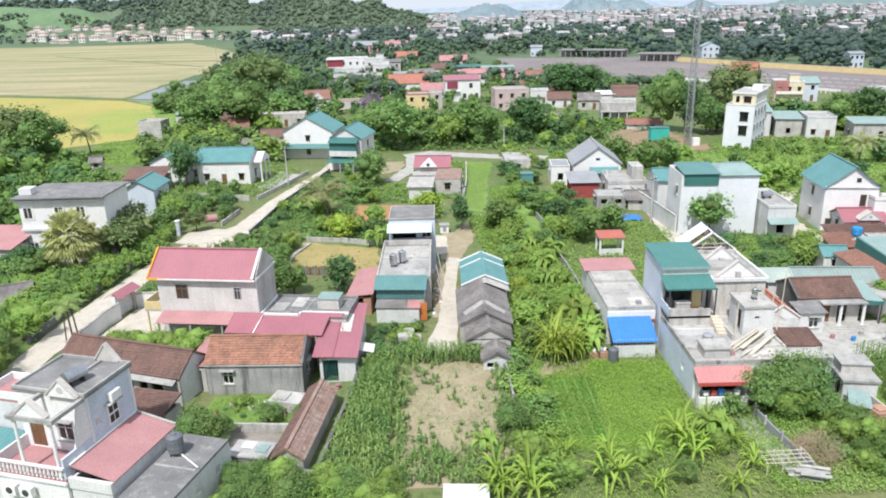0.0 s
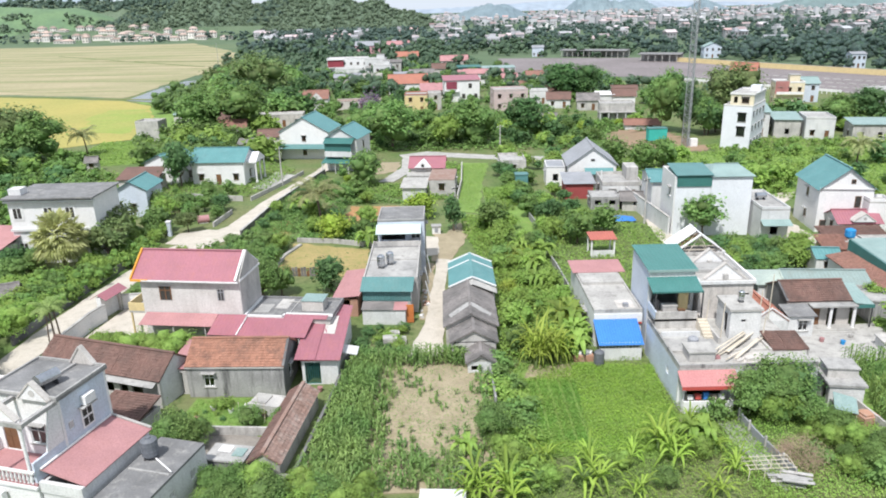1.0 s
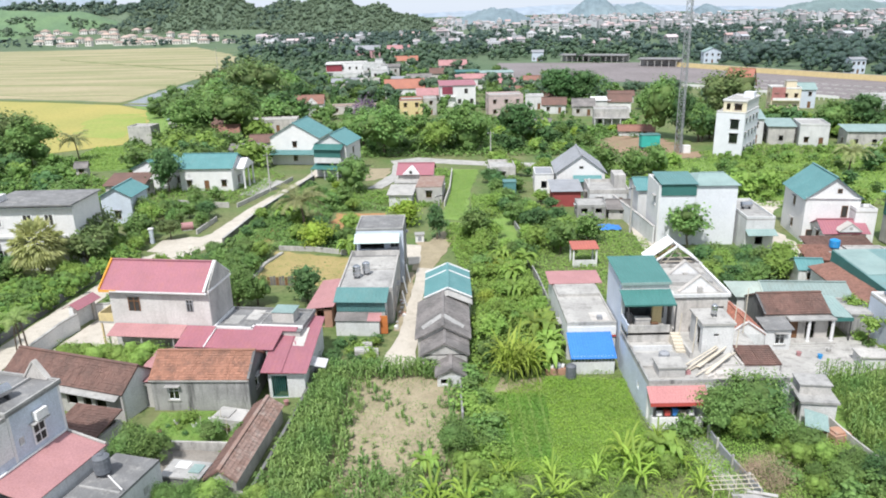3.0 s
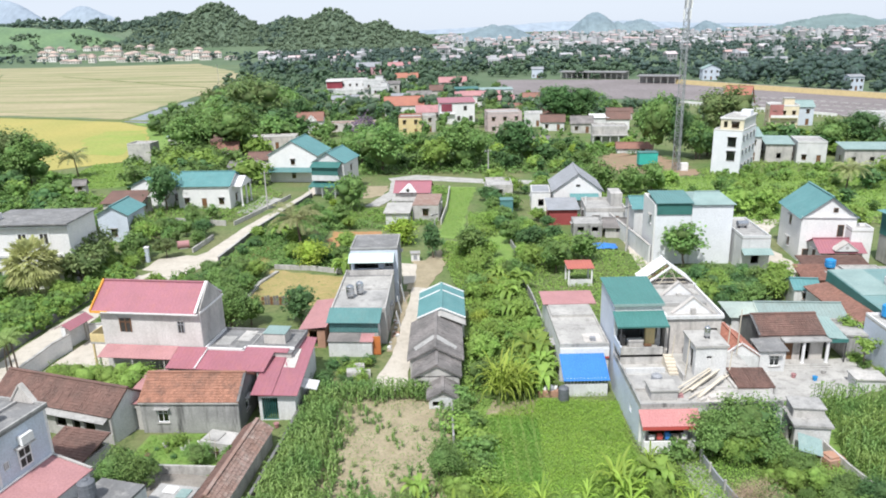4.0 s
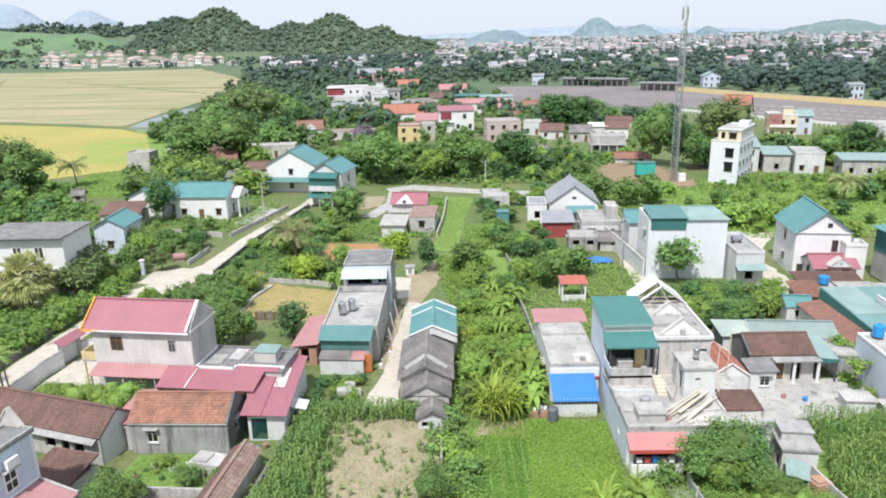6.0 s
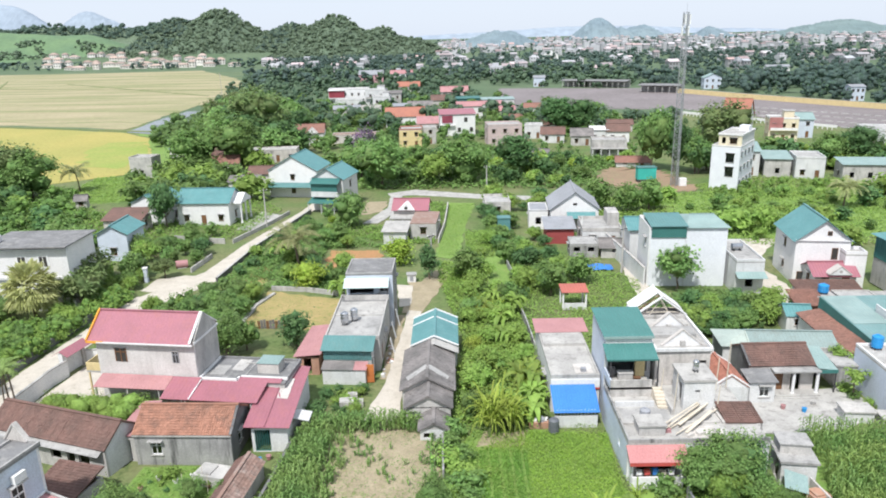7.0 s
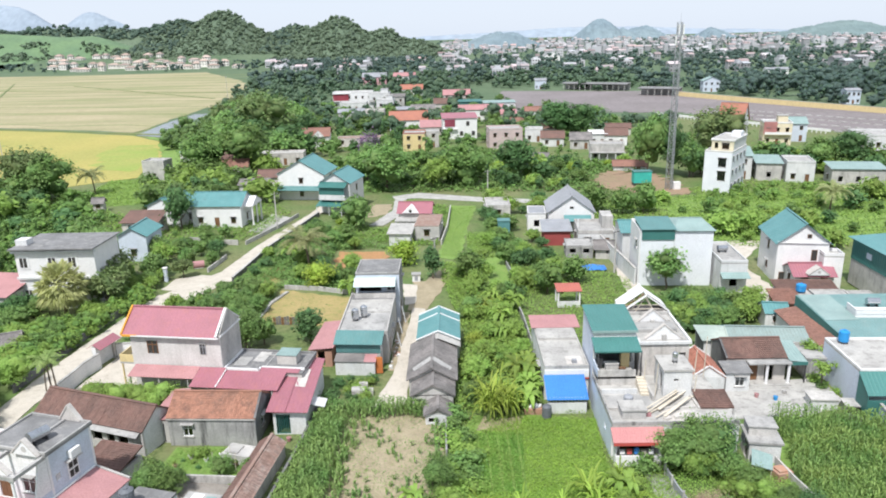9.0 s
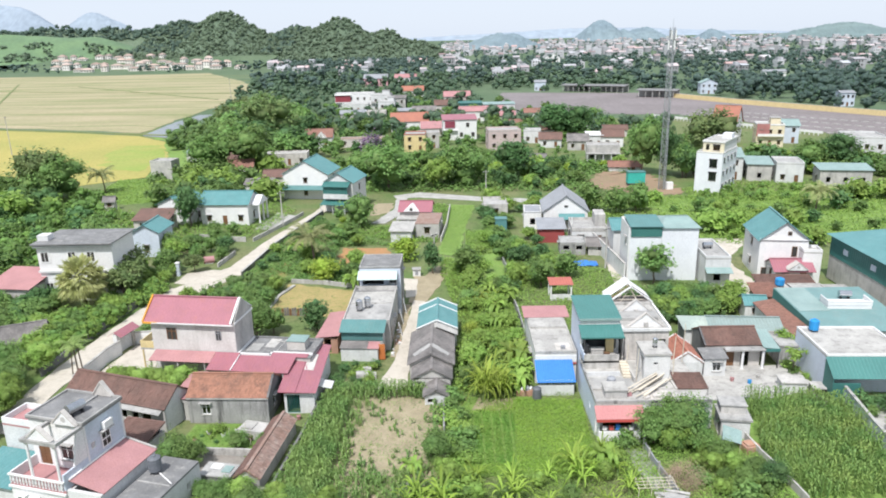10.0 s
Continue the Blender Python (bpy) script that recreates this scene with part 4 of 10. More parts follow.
make_tree("mid_a", "garden_tree", "leafy green garden tree with a rounded crown", 11, 5, 2.2, 2.0, L_MID)
make_tree("mid_b", "garden_tree", "leafy green garden tree with an uneven crown", 12, 5, 2.0, 2.4, L_MID, clumps=26)
make_tree("mid_c", "garden_tree", "yellow-green garden tree with a loose crown", 13, 5, 2.3, 1.9, L_LIGHT)
make_tree("dark_a", "broadleaf_tree", "dark green broadleaf tree with a dense crown", 14, 6, 2.4, 2.4, L_DARK, clumps=34)
make_tree("dark_b", "broadleaf_tree", "dark green broadleaf tree with a tall crown", 15, 7, 2.1, 2.9, L_DARK, clumps=32)
make_tree("olive", "broadleaf_tree", "olive-green tree with a thin ragged crown", 16, 6, 2.4, 2.2, L_OLIVE, clumps=22, per=36, spread=0.26)
make_tree("purple", "blossom_tree", "garden tree covered in purple blossom", 17, 5, 2.2, 2.0, L_PURPLE, clumps=22)
make_tree("bush_a", "shrub", "low leafy green garden shrub", 21, 1.6, 1.1, 0.8, L_MID, clumps=14, per=32, leaf=0.235, trunk=0.3, r0=0.06, spread=0.45, category="shrub")
make_tree("bush_b", "shrub", "low dark green garden shrub", 22, 1.6, 1.1, 0.9, L_DARK, clumps=14, per=32, leaf=0.235, trunk=0.3, r0=0.06, spread=0.45, category="shrub")
make_tree("bush_c", "shrub", "low bushy yellow-green garden shrub", 23, 1.6, 1.2, 0.7, L_LIGHT, clumps=14, per=32, leaf=0.235, trunk=0.25, r0=0.06, spread=0.45, category="shrub")
make_tree("round", "round_tree", "dense round yellow-green garden tree", 46, 5, 2.1, 2.0, L_ROUND, clumps=44, per=36, leaf=0.33, trunk=1.2, spread=0.42)
make_palm("coconut", "coconut_palm", "coconut palm with drooping feather fronds", 31, 3.6, 34, 3.9, L_PALM, width=0.55, up=0.95, droop=0.95, pairs=18)
make_palm("areca", "areca_palm", "slim areca palm with short fronds", 32, 5.6, 11, 1.9, leaf_mat("areca_fronds", (0.2, 0.29, 0.09), (0.27, 0.34, 0.12)), width=0.4, r0=0.09, up=0.95, droop=1.0)
FAN = thing("fan_palm", 0, 0, -60, 0, "broad fan palm with a dense pale crown", "palm tree")
part("trunk", Geo().tube((0, 0, -0.2), (0, 0, 3.4), 0.32, 0.26, 9), M_BARK, FAN)
rp, fan_geo = random.Random(33), Geo()
for i in range(230):
    az, lift = i * 2.39996, rp.uniform(-0.5, 1.0)
    d = Vector((math.cos(az) * math.sqrt(1 - lift * lift), math.sin(az) * math.sqrt(1 - lift * lift), lift))
    side = d.cross(Vector((0, 0, 1))).normalized() if abs(lift) < 0.98 else Vector((1, 0, 0))
    hub = Vector((0, 0, 3.4)) + d * rp.uniform(1.4, 2.3)
    for k in range(7):
        w = (k - 3) / 3
        tip = hub + (d * (1.5 - 0.5 * abs(w)) + side * w * 1.1) + Vector((0, 0, -0.45 - 0.3 * abs(w)))
        m = hub.lerp(tip, 0.55) + Vector((0, 0, 0.14))
        fan_geo.add([tuple(hub), tuple(m + side * 0.15), tuple(tip), tuple(m - side * 0.15)], [(0, 1, 2, 3)])
part("fronds", fan_geo, L_PALMY, FAN)
PLANTS["fan"] = FAN
make_palm("stub", "young_palm", "young palm with long arching fronds near the ground", 34, 0.8, 16, 3.4, L_PALM, width=0.45, r0=0.16, up=0.9, droop=0.95)
make_banana("banana", "banana_clump", "banana clump with broad arching leaves", 41, 3, 1.5, 8, 2.1, 0.5, L_BANANA)
make_banana("banana2", "banana_clump", "large banana clump with ragged yellow-green leaves", 42, 7, 1.6, 8, 2.3, 0.42, L_BANANA)
make_banana("star", "banana_plant", "young banana plant with long spreading leaves", 43, 2, 0.9, 12, 2.0, 0.15, leaf_mat("young_banana_leaves", (0.255, 0.39, 0.065), (0.31, 0.43, 0.08), objrand=0.12), "banana plant", (0.8, 1.8), (0.9, 1.5))
make_banana("cane", "cane_clump", "tall clump of yellow-green strap leaves", 44, 22, 1.1, 12, 2.2, 0.11, leaf_mat("strap_leaves", (0.26, 0.36, 0.055), (0.36, 0.42, 0.09)), "cane", (1.3, 2.4), (1.1, 2.0), 6)
make_tree("papaya", "papaya_tree", "slim young papaya tree with a small leafy head", 45, 3.2, 0.95, 0.6, L_LIGHT, clumps=10, per=34, leaf=0.3, trunk=2.3, r0=0.07, spread=0.5)


def maize_plants(name, spots, seed, label, height=1.5, leaves=None):
    """Maize standing in rows: a stalk with arching strap leaves for each spot."""
    rnd = random.Random(seed)
    g = Geo()
    for x, y, k in spots:
        h = height * k * rnd.uniform(0.8, 1.15)
        z = gz(y)
        g.beam((x, y, z), (x + rnd.uniform(-0.06, 0.06), y, z + h), 0.03)
        a0 = rnd.uniform(0, 3.14)
        for i in range(10):
            az = a0 + (i % 2) * math.pi + rnd.uniform(-0.6, 0.6)
            d, s = Vector((math.cos(az), math.sin(az), 0)), Vector((-math.sin(az), math.cos(az), 0)) * 0.055
            b = Vector((x, y, z + h * (0.16 + 0.083 * i)))
            ln = rnd.uniform(0.42, 0.68) * min(1.0, k + 0.1)
            p1, p2 = b + d * ln * 0.45 + Vector((0, 0, ln * 0.42)), b + d * ln + Vector((0, 0, ln * rnd.uniform(-0.1, 0.25)))
            g.add([tuple(b - s * 0.6), tuple(b + s * 0.6), tuple(p1 + s), tuple(p1 - s), tuple(p2)], [(0, 1, 2, 3), (3, 2, 4)])
    return tagged(part(name, g, leaves or L_MAIZE), label, "maize", kind="stuff")


def ground_leaves(name, inside, x0, y0, x1, y1, count, seed, material, size, height, label, category="undergrowth", clump=0.0):
    """Low leaves strewn over a piece of ground."""
    r = np.random.RandomState(seed)
    g = Geo()
    n = 0
    while n < count:
        x, y = x0 + (x1 - x0) * r.rand(), y0 + (y1 - y0) * r.rand()
        if not inside(x, y):
            continue
        c = 0.5 + 0.5 * noise.noise((x * 0.33 + seed, y * 0.33, 0))
        if clump and r.rand() > (c * 1.7) ** clump:
            continue
        h = height * (0.3 + 1.1 * c) * r.rand()
        nrm = Vector((r.normal() * 0.5, r.normal() * 0.5, 1)).normalized()
        al = nrm.cross(Vector((r.normal(), r.normal(), 0.2))).normalized()
        s = size * (0.6 + 0.8 * r.rand())
        g.leaf(Vector((x, y, gz(y) + 0.03 + h)), nrm, al, s * 0.7, s)
        n += 1
    return tagged(part(name, g, material), label, category, kind="stuff")


def in_poly(pts):
    def test(x, y):
        hit = False
        for (ax, ay), (bx, by) in zip(pts, pts[1:] + pts[:1]):
            if (ay > y) != (by > y) and x < (bx - ax) * (y - ay) / (by - ay) + ax:
                hit = not hit
        return hit
    return test

# ---- houses near by ----
def tank(x, y, z, material, label, r=0.45, h=1.1, stand=0.25):
    """An upright water tank on a low frame."""
    e = thing("water_tank", x, y, z, 0, label, "water tank")
    part("drum", Geo().lathe((0, 0, stand), [(r * 0.9, 0), (r, 0.06), (r, h * 0.3), (r * 1.04, h * 0.33), (r, h * 0.36), (r, h * 0.66), (r * 1.04, h * 0.69), (r, h * 0.72), (r, h * 0.88), (r * 0.55, h), (r * 0.3, h)]), material, e, smooth=False)
    part("lid", Geo().lathe((0, 0, stand + h), [(r * 0.32, 0), (r * 0.32, 0.06), (r * 0.1, 0.1)]), material, e)
    for k in range(4):
        a = k * math.pi / 2 + 0.78
        part("leg", Geo().beam((math.cos(a) * r * 0.8, math.sin(a) * r * 0.8, 0), (math.cos(a) * r * 0.8, math.sin(a) * r * 0.8, stand), 0.06), M_IRON, e)
    return e


def lying_tank(x, y, z, yaw, label):
    """A lying steel tank on two cradles."""
    e = thing("water_tank", x, y, z, yaw, label, "water tank")
    part("drum", Geo().tube((-0.7, 0, 0.65), (0.7, 0, 0.65), 0.4, 0.4, 16), M_STAINLESS, e)
    for sx in (-0.45, 0.45):
        part("cradle", Geo().beam((sx, -0.3, 0.15), (sx, 0.3, 0.15), 0.08, 0.3), M_IRON, e)
    return e


# two-storey house with the pink roof
h = thing("house", -25.6, 60.63, 0, -7.5, "two-storey grey plastered house with a pink-red metal roof", "house")
# East wall gets a greyer plaster than the front, repeating its shaded look.
walls(h, 9.5, 4.6, 7.2, M_BEIGEPL, {"E": [], "W": [(1.5, 3.6, 2.5, 5.6, "d")]}, frame_mat=M_WOOD, mats={"E": M_GREYPL, "S": M_PALEPL})
for u, z, w_, h_, m in ((1.8, 5.05, 1.05, 1.35, M_WOOD), (7.35, 5.15, 0.55, 1.1, M_GREYM)):
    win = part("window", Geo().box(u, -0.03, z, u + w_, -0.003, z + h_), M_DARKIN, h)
    for xa in (u - 0.04, u + w_ / 2 - 0.03, u + w_ - 0.04):
        part("mullion", Geo().box(xa, -0.07, z, xa + 0.08, -0.031, z + h_), m, win)
    part("transom", Geo().box(u + 0.04, -0.06, z + h_ * 0.68, u + w_ - 0.04, -0.031, z + h_ * 0.68 + 0.07), m, win)
    part("lintel", Geo().box(u - 0.12, -0.1, z + h_, u + w_ + 0.12, -0.003, z + h_ + 0.09), M_GREYPL, win)
for ya, yb in ((-0.4, 2.3), (5.0, 2.3)):
    q = ((-0.6, ya, 7.12), (9.36, ya, 7.12), (9.36, yb, 9.1), (-0.6, yb, 9.1))
    slope(h, *(q if ya < 0 else (q[1], q[0], q[3], q[2])), M_PINK)
    part("verge", Geo().beam((9.3, ya, 7.2), (9.3, yb, 9.2), 0.2, 0.12), M_CLEAN, h)
part("ridge_cap", Geo().beam((-0.6, 2.3, 9.15), (9.4, 2.3, 9.15), 0.24, 0.1), M_PINK, h)
for xa, za in ((0.0, 8.95), (9.38, 9.25)):
    part("gable", Geo().add([(xa, 0, 7.2), (xa, 4.6, 7.2), (xa, 2.3, za), (xa + 0.14, 0, 7.2), (xa + 0.14, 4.6, 7.2), (xa + 0.14, 2.3, za)], [(0, 2, 1), (3, 4, 5), (0, 3, 5, 2), (1, 2, 5, 4), (0, 1, 4, 3)]), M_GREYPL, h)
part("gutter", Geo().box(0.4, -0.5, 6.98, 9.55, -0.36, 7.1), M_CLEAN, h)
part("string_course", Geo().box(9.503, -0.1, 6.96, 9.6, 4.7, 7.14), M_CLEAN, h)
part("fascia", Geo().beam((-0.65, -0.44, 7.06), (1.0, -0.44, 7.06), 0.08, 0.2), mat("orange_paint", (0.75, 0.35, 0.06)), h, "orange painted fascia board")
part("barge_board", Geo().beam((-0.62, -0.44, 7.16), (-0.62, 2.3, 9.2), 0.14, 0.2), bpy.data.materials["orange_paint"], h, "orange painted barge board")
e = thing("balcony", -28.0, 62.6, -0.4, -7.5, "yellow painted balcony stair beside the house", "balcony")
part("deck", Geo().box(0, 0, 3.3, 1.95, 3.2, 3.5), M_LIGHTC, e)
part("balustrade", Geo().box(0, 0, 3.5, 1.95, 0.1, 4.3), M_YELLOW, e)
part("balustrade", Geo().box(0, 0.1, 3.5, 0.1, 3.2, 4.3), M_YELLOW, e)
for cx in (0.1, 1.8):
    part("column", Geo().box(cx, 0.02, -0.3, cx + 0.14, 0.16, 3.3), M_YELLOW, e)

# flat-roofed annex and the red sheds
h = thing("annex", -16.1, 59.4, 0, -7.5, "single-storey annex with a stained flat concrete roof", "house")
walls(h, 8.0, 4.4, 3.4, M_GREYPL)
part("roof_deck", Geo().box(-0.02, -0.05, 3.4, 8.1, 4.5, 3.58), M_DARKC, h)
for q in ((0.0, -0.08, 3.7, 0.1, M_CLEAN), (3.55, -0.08, 3.72, 0.75, M_CLEAN), (3.55, 0.57, 8.1, 0.75, M_CLEAN), (-0.02, 0.1, 0.14, 4.5, M_CLEAN), (7.95, 0.75, 8.1, 4.5, M_DARKC), (0.14, 4.35, 7.95, 4.5, M_DARKC)):
    part("parapet", Geo().box(q[0], q[1], 3.58, q[2], q[3], 3.78), q[4], h)
part("roof_joint", Geo().box(3.9, 0.9, 3.58, 4.0, 4.3, 3.64), M_ROOFC, h)
part("roof_sheet", Geo().box(0.5, 1.0, 3.58, 1.9, 2.9, 3.62), M_ROOFC, h)
part("roof_sheet", Geo().box(2.2, 2.0, 3.58, 3.4, 4.2, 3.63), M_GREYPL, h)
part("roof_beam", Geo().box(3.1, 3.4, 3.63, 5.0, 3.5, 3.7), M_LIGHTC, h)
e = thing("stairhouse", -11.0, 60.4, 3.58, -7.5, "small rooftop stair box with a teal sheet lid", "roof hatch")
part("body", Geo().box(0, 0, 0, 2.0, 1.5, 0.9), M_BEIGEPL, e)
part("lid", Geo().ribbed((-0.06, -0.06, 1.0), (2.06, -0.06, 1.0), (2.06, 1.66, 1.06), (-0.06, 1.66, 1.06), 0.25, 0.03), M_TEALP, e)
h = thing("veranda_roof", -27.08, 57.7, 0, -7, "long pink-red metal lean-to roof on posts", "canopy")
mono_roof(h, 1.4, 1.2, 8.3, 2.95, 3.35, 3.35, 3.85, 3.85, M_SALMON)
mono_roof(h, 8.34, 0.1, 11.0, 2.9, 3.1, 3.1, 3.84, 3.84, M_PINK)
mono_roof(h, 11.04, 0.1, 17.2, 2.85, 3.1, 3.1, 3.62, 3.62, M_PINK)
mono_roof(h, 14.3, 2.86, 18.4, 3.5, 3.6, 3.6, 3.72, 3.72, M_PINK)
part("joint_strip", Geo().beam((11.02, 0.1, 3.17), (11.02, 2.8, 3.72), 0.1, 0.06), M_CLEAN, h)
for k in range(6):
    part("post", Geo().beam((1.6 + 3.0 * k, 1.4 if k < 3 else 0.3, -0.2), (1.6 + 3.0 * k, 1.4 if k < 3 else 0.3, 3.34 if k < 3 else 3.1), 0.12), M_GREYPL, h)
h = thing("shed", -9.9, 53.2, 0, 0, "long shed with a wide pink-red metal roof and white walls", "shed")
walls(h, 3.0, 9.2, 2.15, M_WHITE, {"S": [(0.25, 0.0, 1.55, 2.0, "g")], "E": []}, frame_mat=M_TEALD)
part("gable", Geo().hexa([(0.0, 0.0, 2.15), (3.0, 0.0, 2.15), (3.0, 0.2, 2.15), (0.0, 0.2, 2.15), (0.0, 0.0, 2.5), (3.0, 0.0, 2.3), (3.0, 0.2, 2.3), (0.0, 0.2, 2.5)]), M_RED, h)
part("gable", Geo().hexa([(2.8, 0.2, 2.15), (3.0, 0.2, 2.15), (3.0, 9.1, 2.15), (2.8, 9.1, 2.15), (2.8, 0.2, 2.32), (3.0, 0.2, 2.32), (3.0, 9.1, 3.0), (2.8, 9.1, 3.0)]), M_WHITE, h)
mono_roof(h, -0.5, -0.45, 3.3, 9.3, 2.55, 2.4, 3.1, 3.65, M_PINK)
part("roof_step", Geo().beam((1.2, -0.4, 2.56), (1.2, 9.2, 3.5), 0.1, 0.05), M_PINK, h)
part("skylight", Geo().slab(None, (1.35, 3.7, 2.92), (2.3, 3.7, 2.84), (2.3, 6.9, 3.11), (1.35, 6.9, 3.22), 0.03), M_BEIGEPL, h, "pale translucent roof sheet")
e = thing("awning", -6.9, 55.2, 0, 0, "small pale sheet awning beside the shed", "awning")
mono_roof(e, 0, 0, 1.4, 1.6, 1.9, 1.6, 1.6, 1.9, M_WHITE, "fine")
for py in (0.1, 1.5):
    part("post", Geo().beam((1.3, py, -0.2), (1.3, py, 1.58), 0.06), M_IRON, e)

# old house with orange tiles
h = thing("house", -18.9, 51.6, 0, -2, "old low house with an orange clay tile roof and blackened walls", "house")
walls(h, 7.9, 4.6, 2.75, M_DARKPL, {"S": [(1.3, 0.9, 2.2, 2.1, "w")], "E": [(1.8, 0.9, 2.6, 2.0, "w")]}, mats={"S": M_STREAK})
gable_roof(h, 7.9, 4.6, 2.75, 1.35, M_TILE, "x", 0.12, "tile", M_DARKPL, M_TILE, seed=3)
part("eave_board", Geo().box(-0.1, -0.16, 2.6, 8.0, -0.06, 2.72), M_LIGHTC, h)
for k in range(7):
    part("coping", Geo().beam((7.95, -0.1 + 0.34 * k, 2.8 + 0.2 * k), (7.95, 0.26 + 0.34 * k, 2.99 + 0.2 * k), 0.2, 0.1), M_DARKPL, h)
e = thing("lean_to", -20.9, 52.2, 0, -8, "narrow pink metal lean-to between two old houses", "lean-to")
mono_roof(e, 0, 0, 1.9, 4.6, 2.2, 2.4, 3.1, 2.9, M_SALMON)
walls(e, 1.7, 4.4, 2.1, M_GREYPL, {"S": [(0.5, 0, 1.3, 1.9, "o")]}, th=0.12, x0=0.1, y0=0.1)

# long brown-tiled house
h = thing("house", -31.9, 53.7, 0, -18.5, "long low house with a brown clay tile roof", "house")
# East wall and gables are whiter to make up for sunlight missing there.
walls(h, 12.0, 4.0, 2.45, M_GREYPL, {"S": [(6.3, 0.7, 7.4, 1.7, "o"), (8.0, 0, 8.8, 1.9, "o"), (9.2, 0.7, 10.3, 1.7, "o"), (2, 0.7, 3.2, 1.7, "o")]}, mats={"E": M_WHITE})
gable_roof(h, 12.0, 4.0, 2.45, 1.4, M_TILEB, "x", 0.15, "tile", M_WHITE, M_TILEB, seed=5)
mono_roof(h, 0.2, -0.6, 11.8, 0.05, 2.05, 2.05, 2.36, 2.36, M_ROOFC, "fine", name="porch_roof")
h = thing("outhouse", -24.5, 45.7, 0, -15, "small outhouse under a brown tile lean-to roof", "shed")
walls(h, 3.9, 3.4, 1.35, M_GREYPL, {"S": [(0.8, 0, 1.6, 1.3, "o")]})
mono_roof(h, -0.1, -0.2, 4.0, 3.6, 1.4, 1.4, 2.15, 2.15, M_TILEB, "tile", 7)

# white villa with balcony
h = thing("villa", -26.5, 39.45, 0, -15, "white two-storey villa with columned balcony and flat roof", "house")
# East wall, like the flank wall below: bluish shade put into the colour.
walls(h, 5.2, 4.2, 7.7, M_CLEAN, {"E": [(0.5, 5.3, 0.95, 5.9, "g")], "S": [(0.5, 3.7, 1.6, 5.9, "d"), (2.6, 4.4, 3.8, 5.8, "w")]}, mats={"E": M_BLUEWHITE}, frame_mat=M_WHITEF)
flat_roof(h, 5.2, 4.2, 7.7, M_DARKC, 0.16, M_ROOFC, over=0.12)
part("roof_upstand", Geo().box(3.1, 0.2, 7.88, 3.25, 4.0, 8.06), M_ROOFC, h)


def pediment(parent, x0, x1, y, z, k, th=0.25, m=None, hole=True):
    xm = (x0 + x1) / 2
    p = part("pediment", Geo().add([(x0, y, z), (x1, y, z), (xm, y, z + k), (x0, y + th, z), (x1, y + th, z), (xm, y + th, z + k)], [(0, 1, 2), (3, 5, 4), (0, 2, 5, 3), (1, 4, 5, 2), (0, 3, 4, 1)]), m or M_CLEAN, parent)
    if hole:
        part("niche", Geo().tube((xm, y - 0.02, z + k * 0.42), (xm, y + 0.02, z + k * 0.42), k * 0.2, k * 0.2, 10), M_GREYPL, p)
    for xa in (x0, x1):
        part("raking_moulding", Geo().beam((xa, y + th / 2, z + 0.06), (xm, y + th / 2, z + k + 0.06), th + 0.14, 0.1), M_BEIGEPL, p)


pediment(h, 2.6, 4.9, -0.3, 7.75, 1.15)
pediment(h, 2.4, 4.7, -2.55, 7.75, 1.0, hole=False)
pediment(h, 2.6, 4.4, 4.15, 7.9, 1.2, m=M_BEIGEPL, hole=False)
for xa in (2.0, 5.08):
    part("frame_beam", Geo().box(xa - 0.12, -2.5, 7.5, xa + 0.12, -0.01, 7.75), M_ROOFC, h)
part("frame_beam", Geo().box(1.85, -2.7, 7.45, 5.2, -2.5, 7.75), M_ROOFC, h)
for cx in (2.2, 4.75):
    part("column", Geo().lathe((cx, -2.45, 3.65), [(0.16, 0), (0.16, 0.2), (0.11, 0.26), (0.1, 3.55), (0.17, 3.65), (0.17, 3.8)], 12), M_CLEAN, h)
part("balcony_floor", Geo().box(0.0, -2.6, 3.45, 5.2, -0.002, 3.65), M_SALMON, h)
part("balcony_wall", Geo().box(0.0, -2.45, 3.65, 0.14, -0.02, 4.5), M_CLEAN, h)
part("handrail", Geo().box(0.0, -2.72, 4.35, 5.2, -2.55, 4.47), M_CLEAN, h)
for k in range(17):
    part("baluster", Geo().lathe((0.15 + k * 0.3, -2.63, 3.65), [(0.07, 0), (0.045, 0.1), (0.085, 0.3), (0.045, 0.55), (0.07, 0.7)], 6), M_CLEAN, h)
part("flank_wall", Geo().box(5.04, -2.54, 3.65, 5.2, -0.01, 5.0), M_BLUEWHITE, h)
part("flank_panel", Geo().add([(5.06, -1.4, 5.0), (5.06, -0.01, 5.0), (5.06, -0.01, 7.5), (5.06, -0.7, 7.5), (5.18, -1.4, 5.0), (5.18, -0.01, 5.0), (5.18, -0.01, 7.5), (5.18, -0.7, 7.5)], [(0, 3, 2, 1), (4, 5, 6, 7), (0, 4, 7, 3), (3, 7, 6, 2), (1, 2, 6, 5), (0, 1, 5, 4)]), M_CLEAN, h)
part("lower_front", Geo().box(0.0, -2.6, -0.4, 5.2, -0.003, 3.45), M_CLEAN, h)
part("cornice", Geo().box(-0.08, -2.75, 3.3, 5.25, -2.6, 3.46), M_CLEAN, h)
win = part("window", Geo().box(5.2, 1.55, 4.8, 5.26, 2.55, 6.3), M_WHITEF, h)
for k in range(2):
    for z, zz in ((4.92, 5.45), (5.6, 6.16)):
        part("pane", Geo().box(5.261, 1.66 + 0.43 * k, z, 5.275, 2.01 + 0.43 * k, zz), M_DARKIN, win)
part("hood", Geo().box(5.2, 1.4, 6.34, 5.65, 2.7, 6.4), M_ROOFC, win)
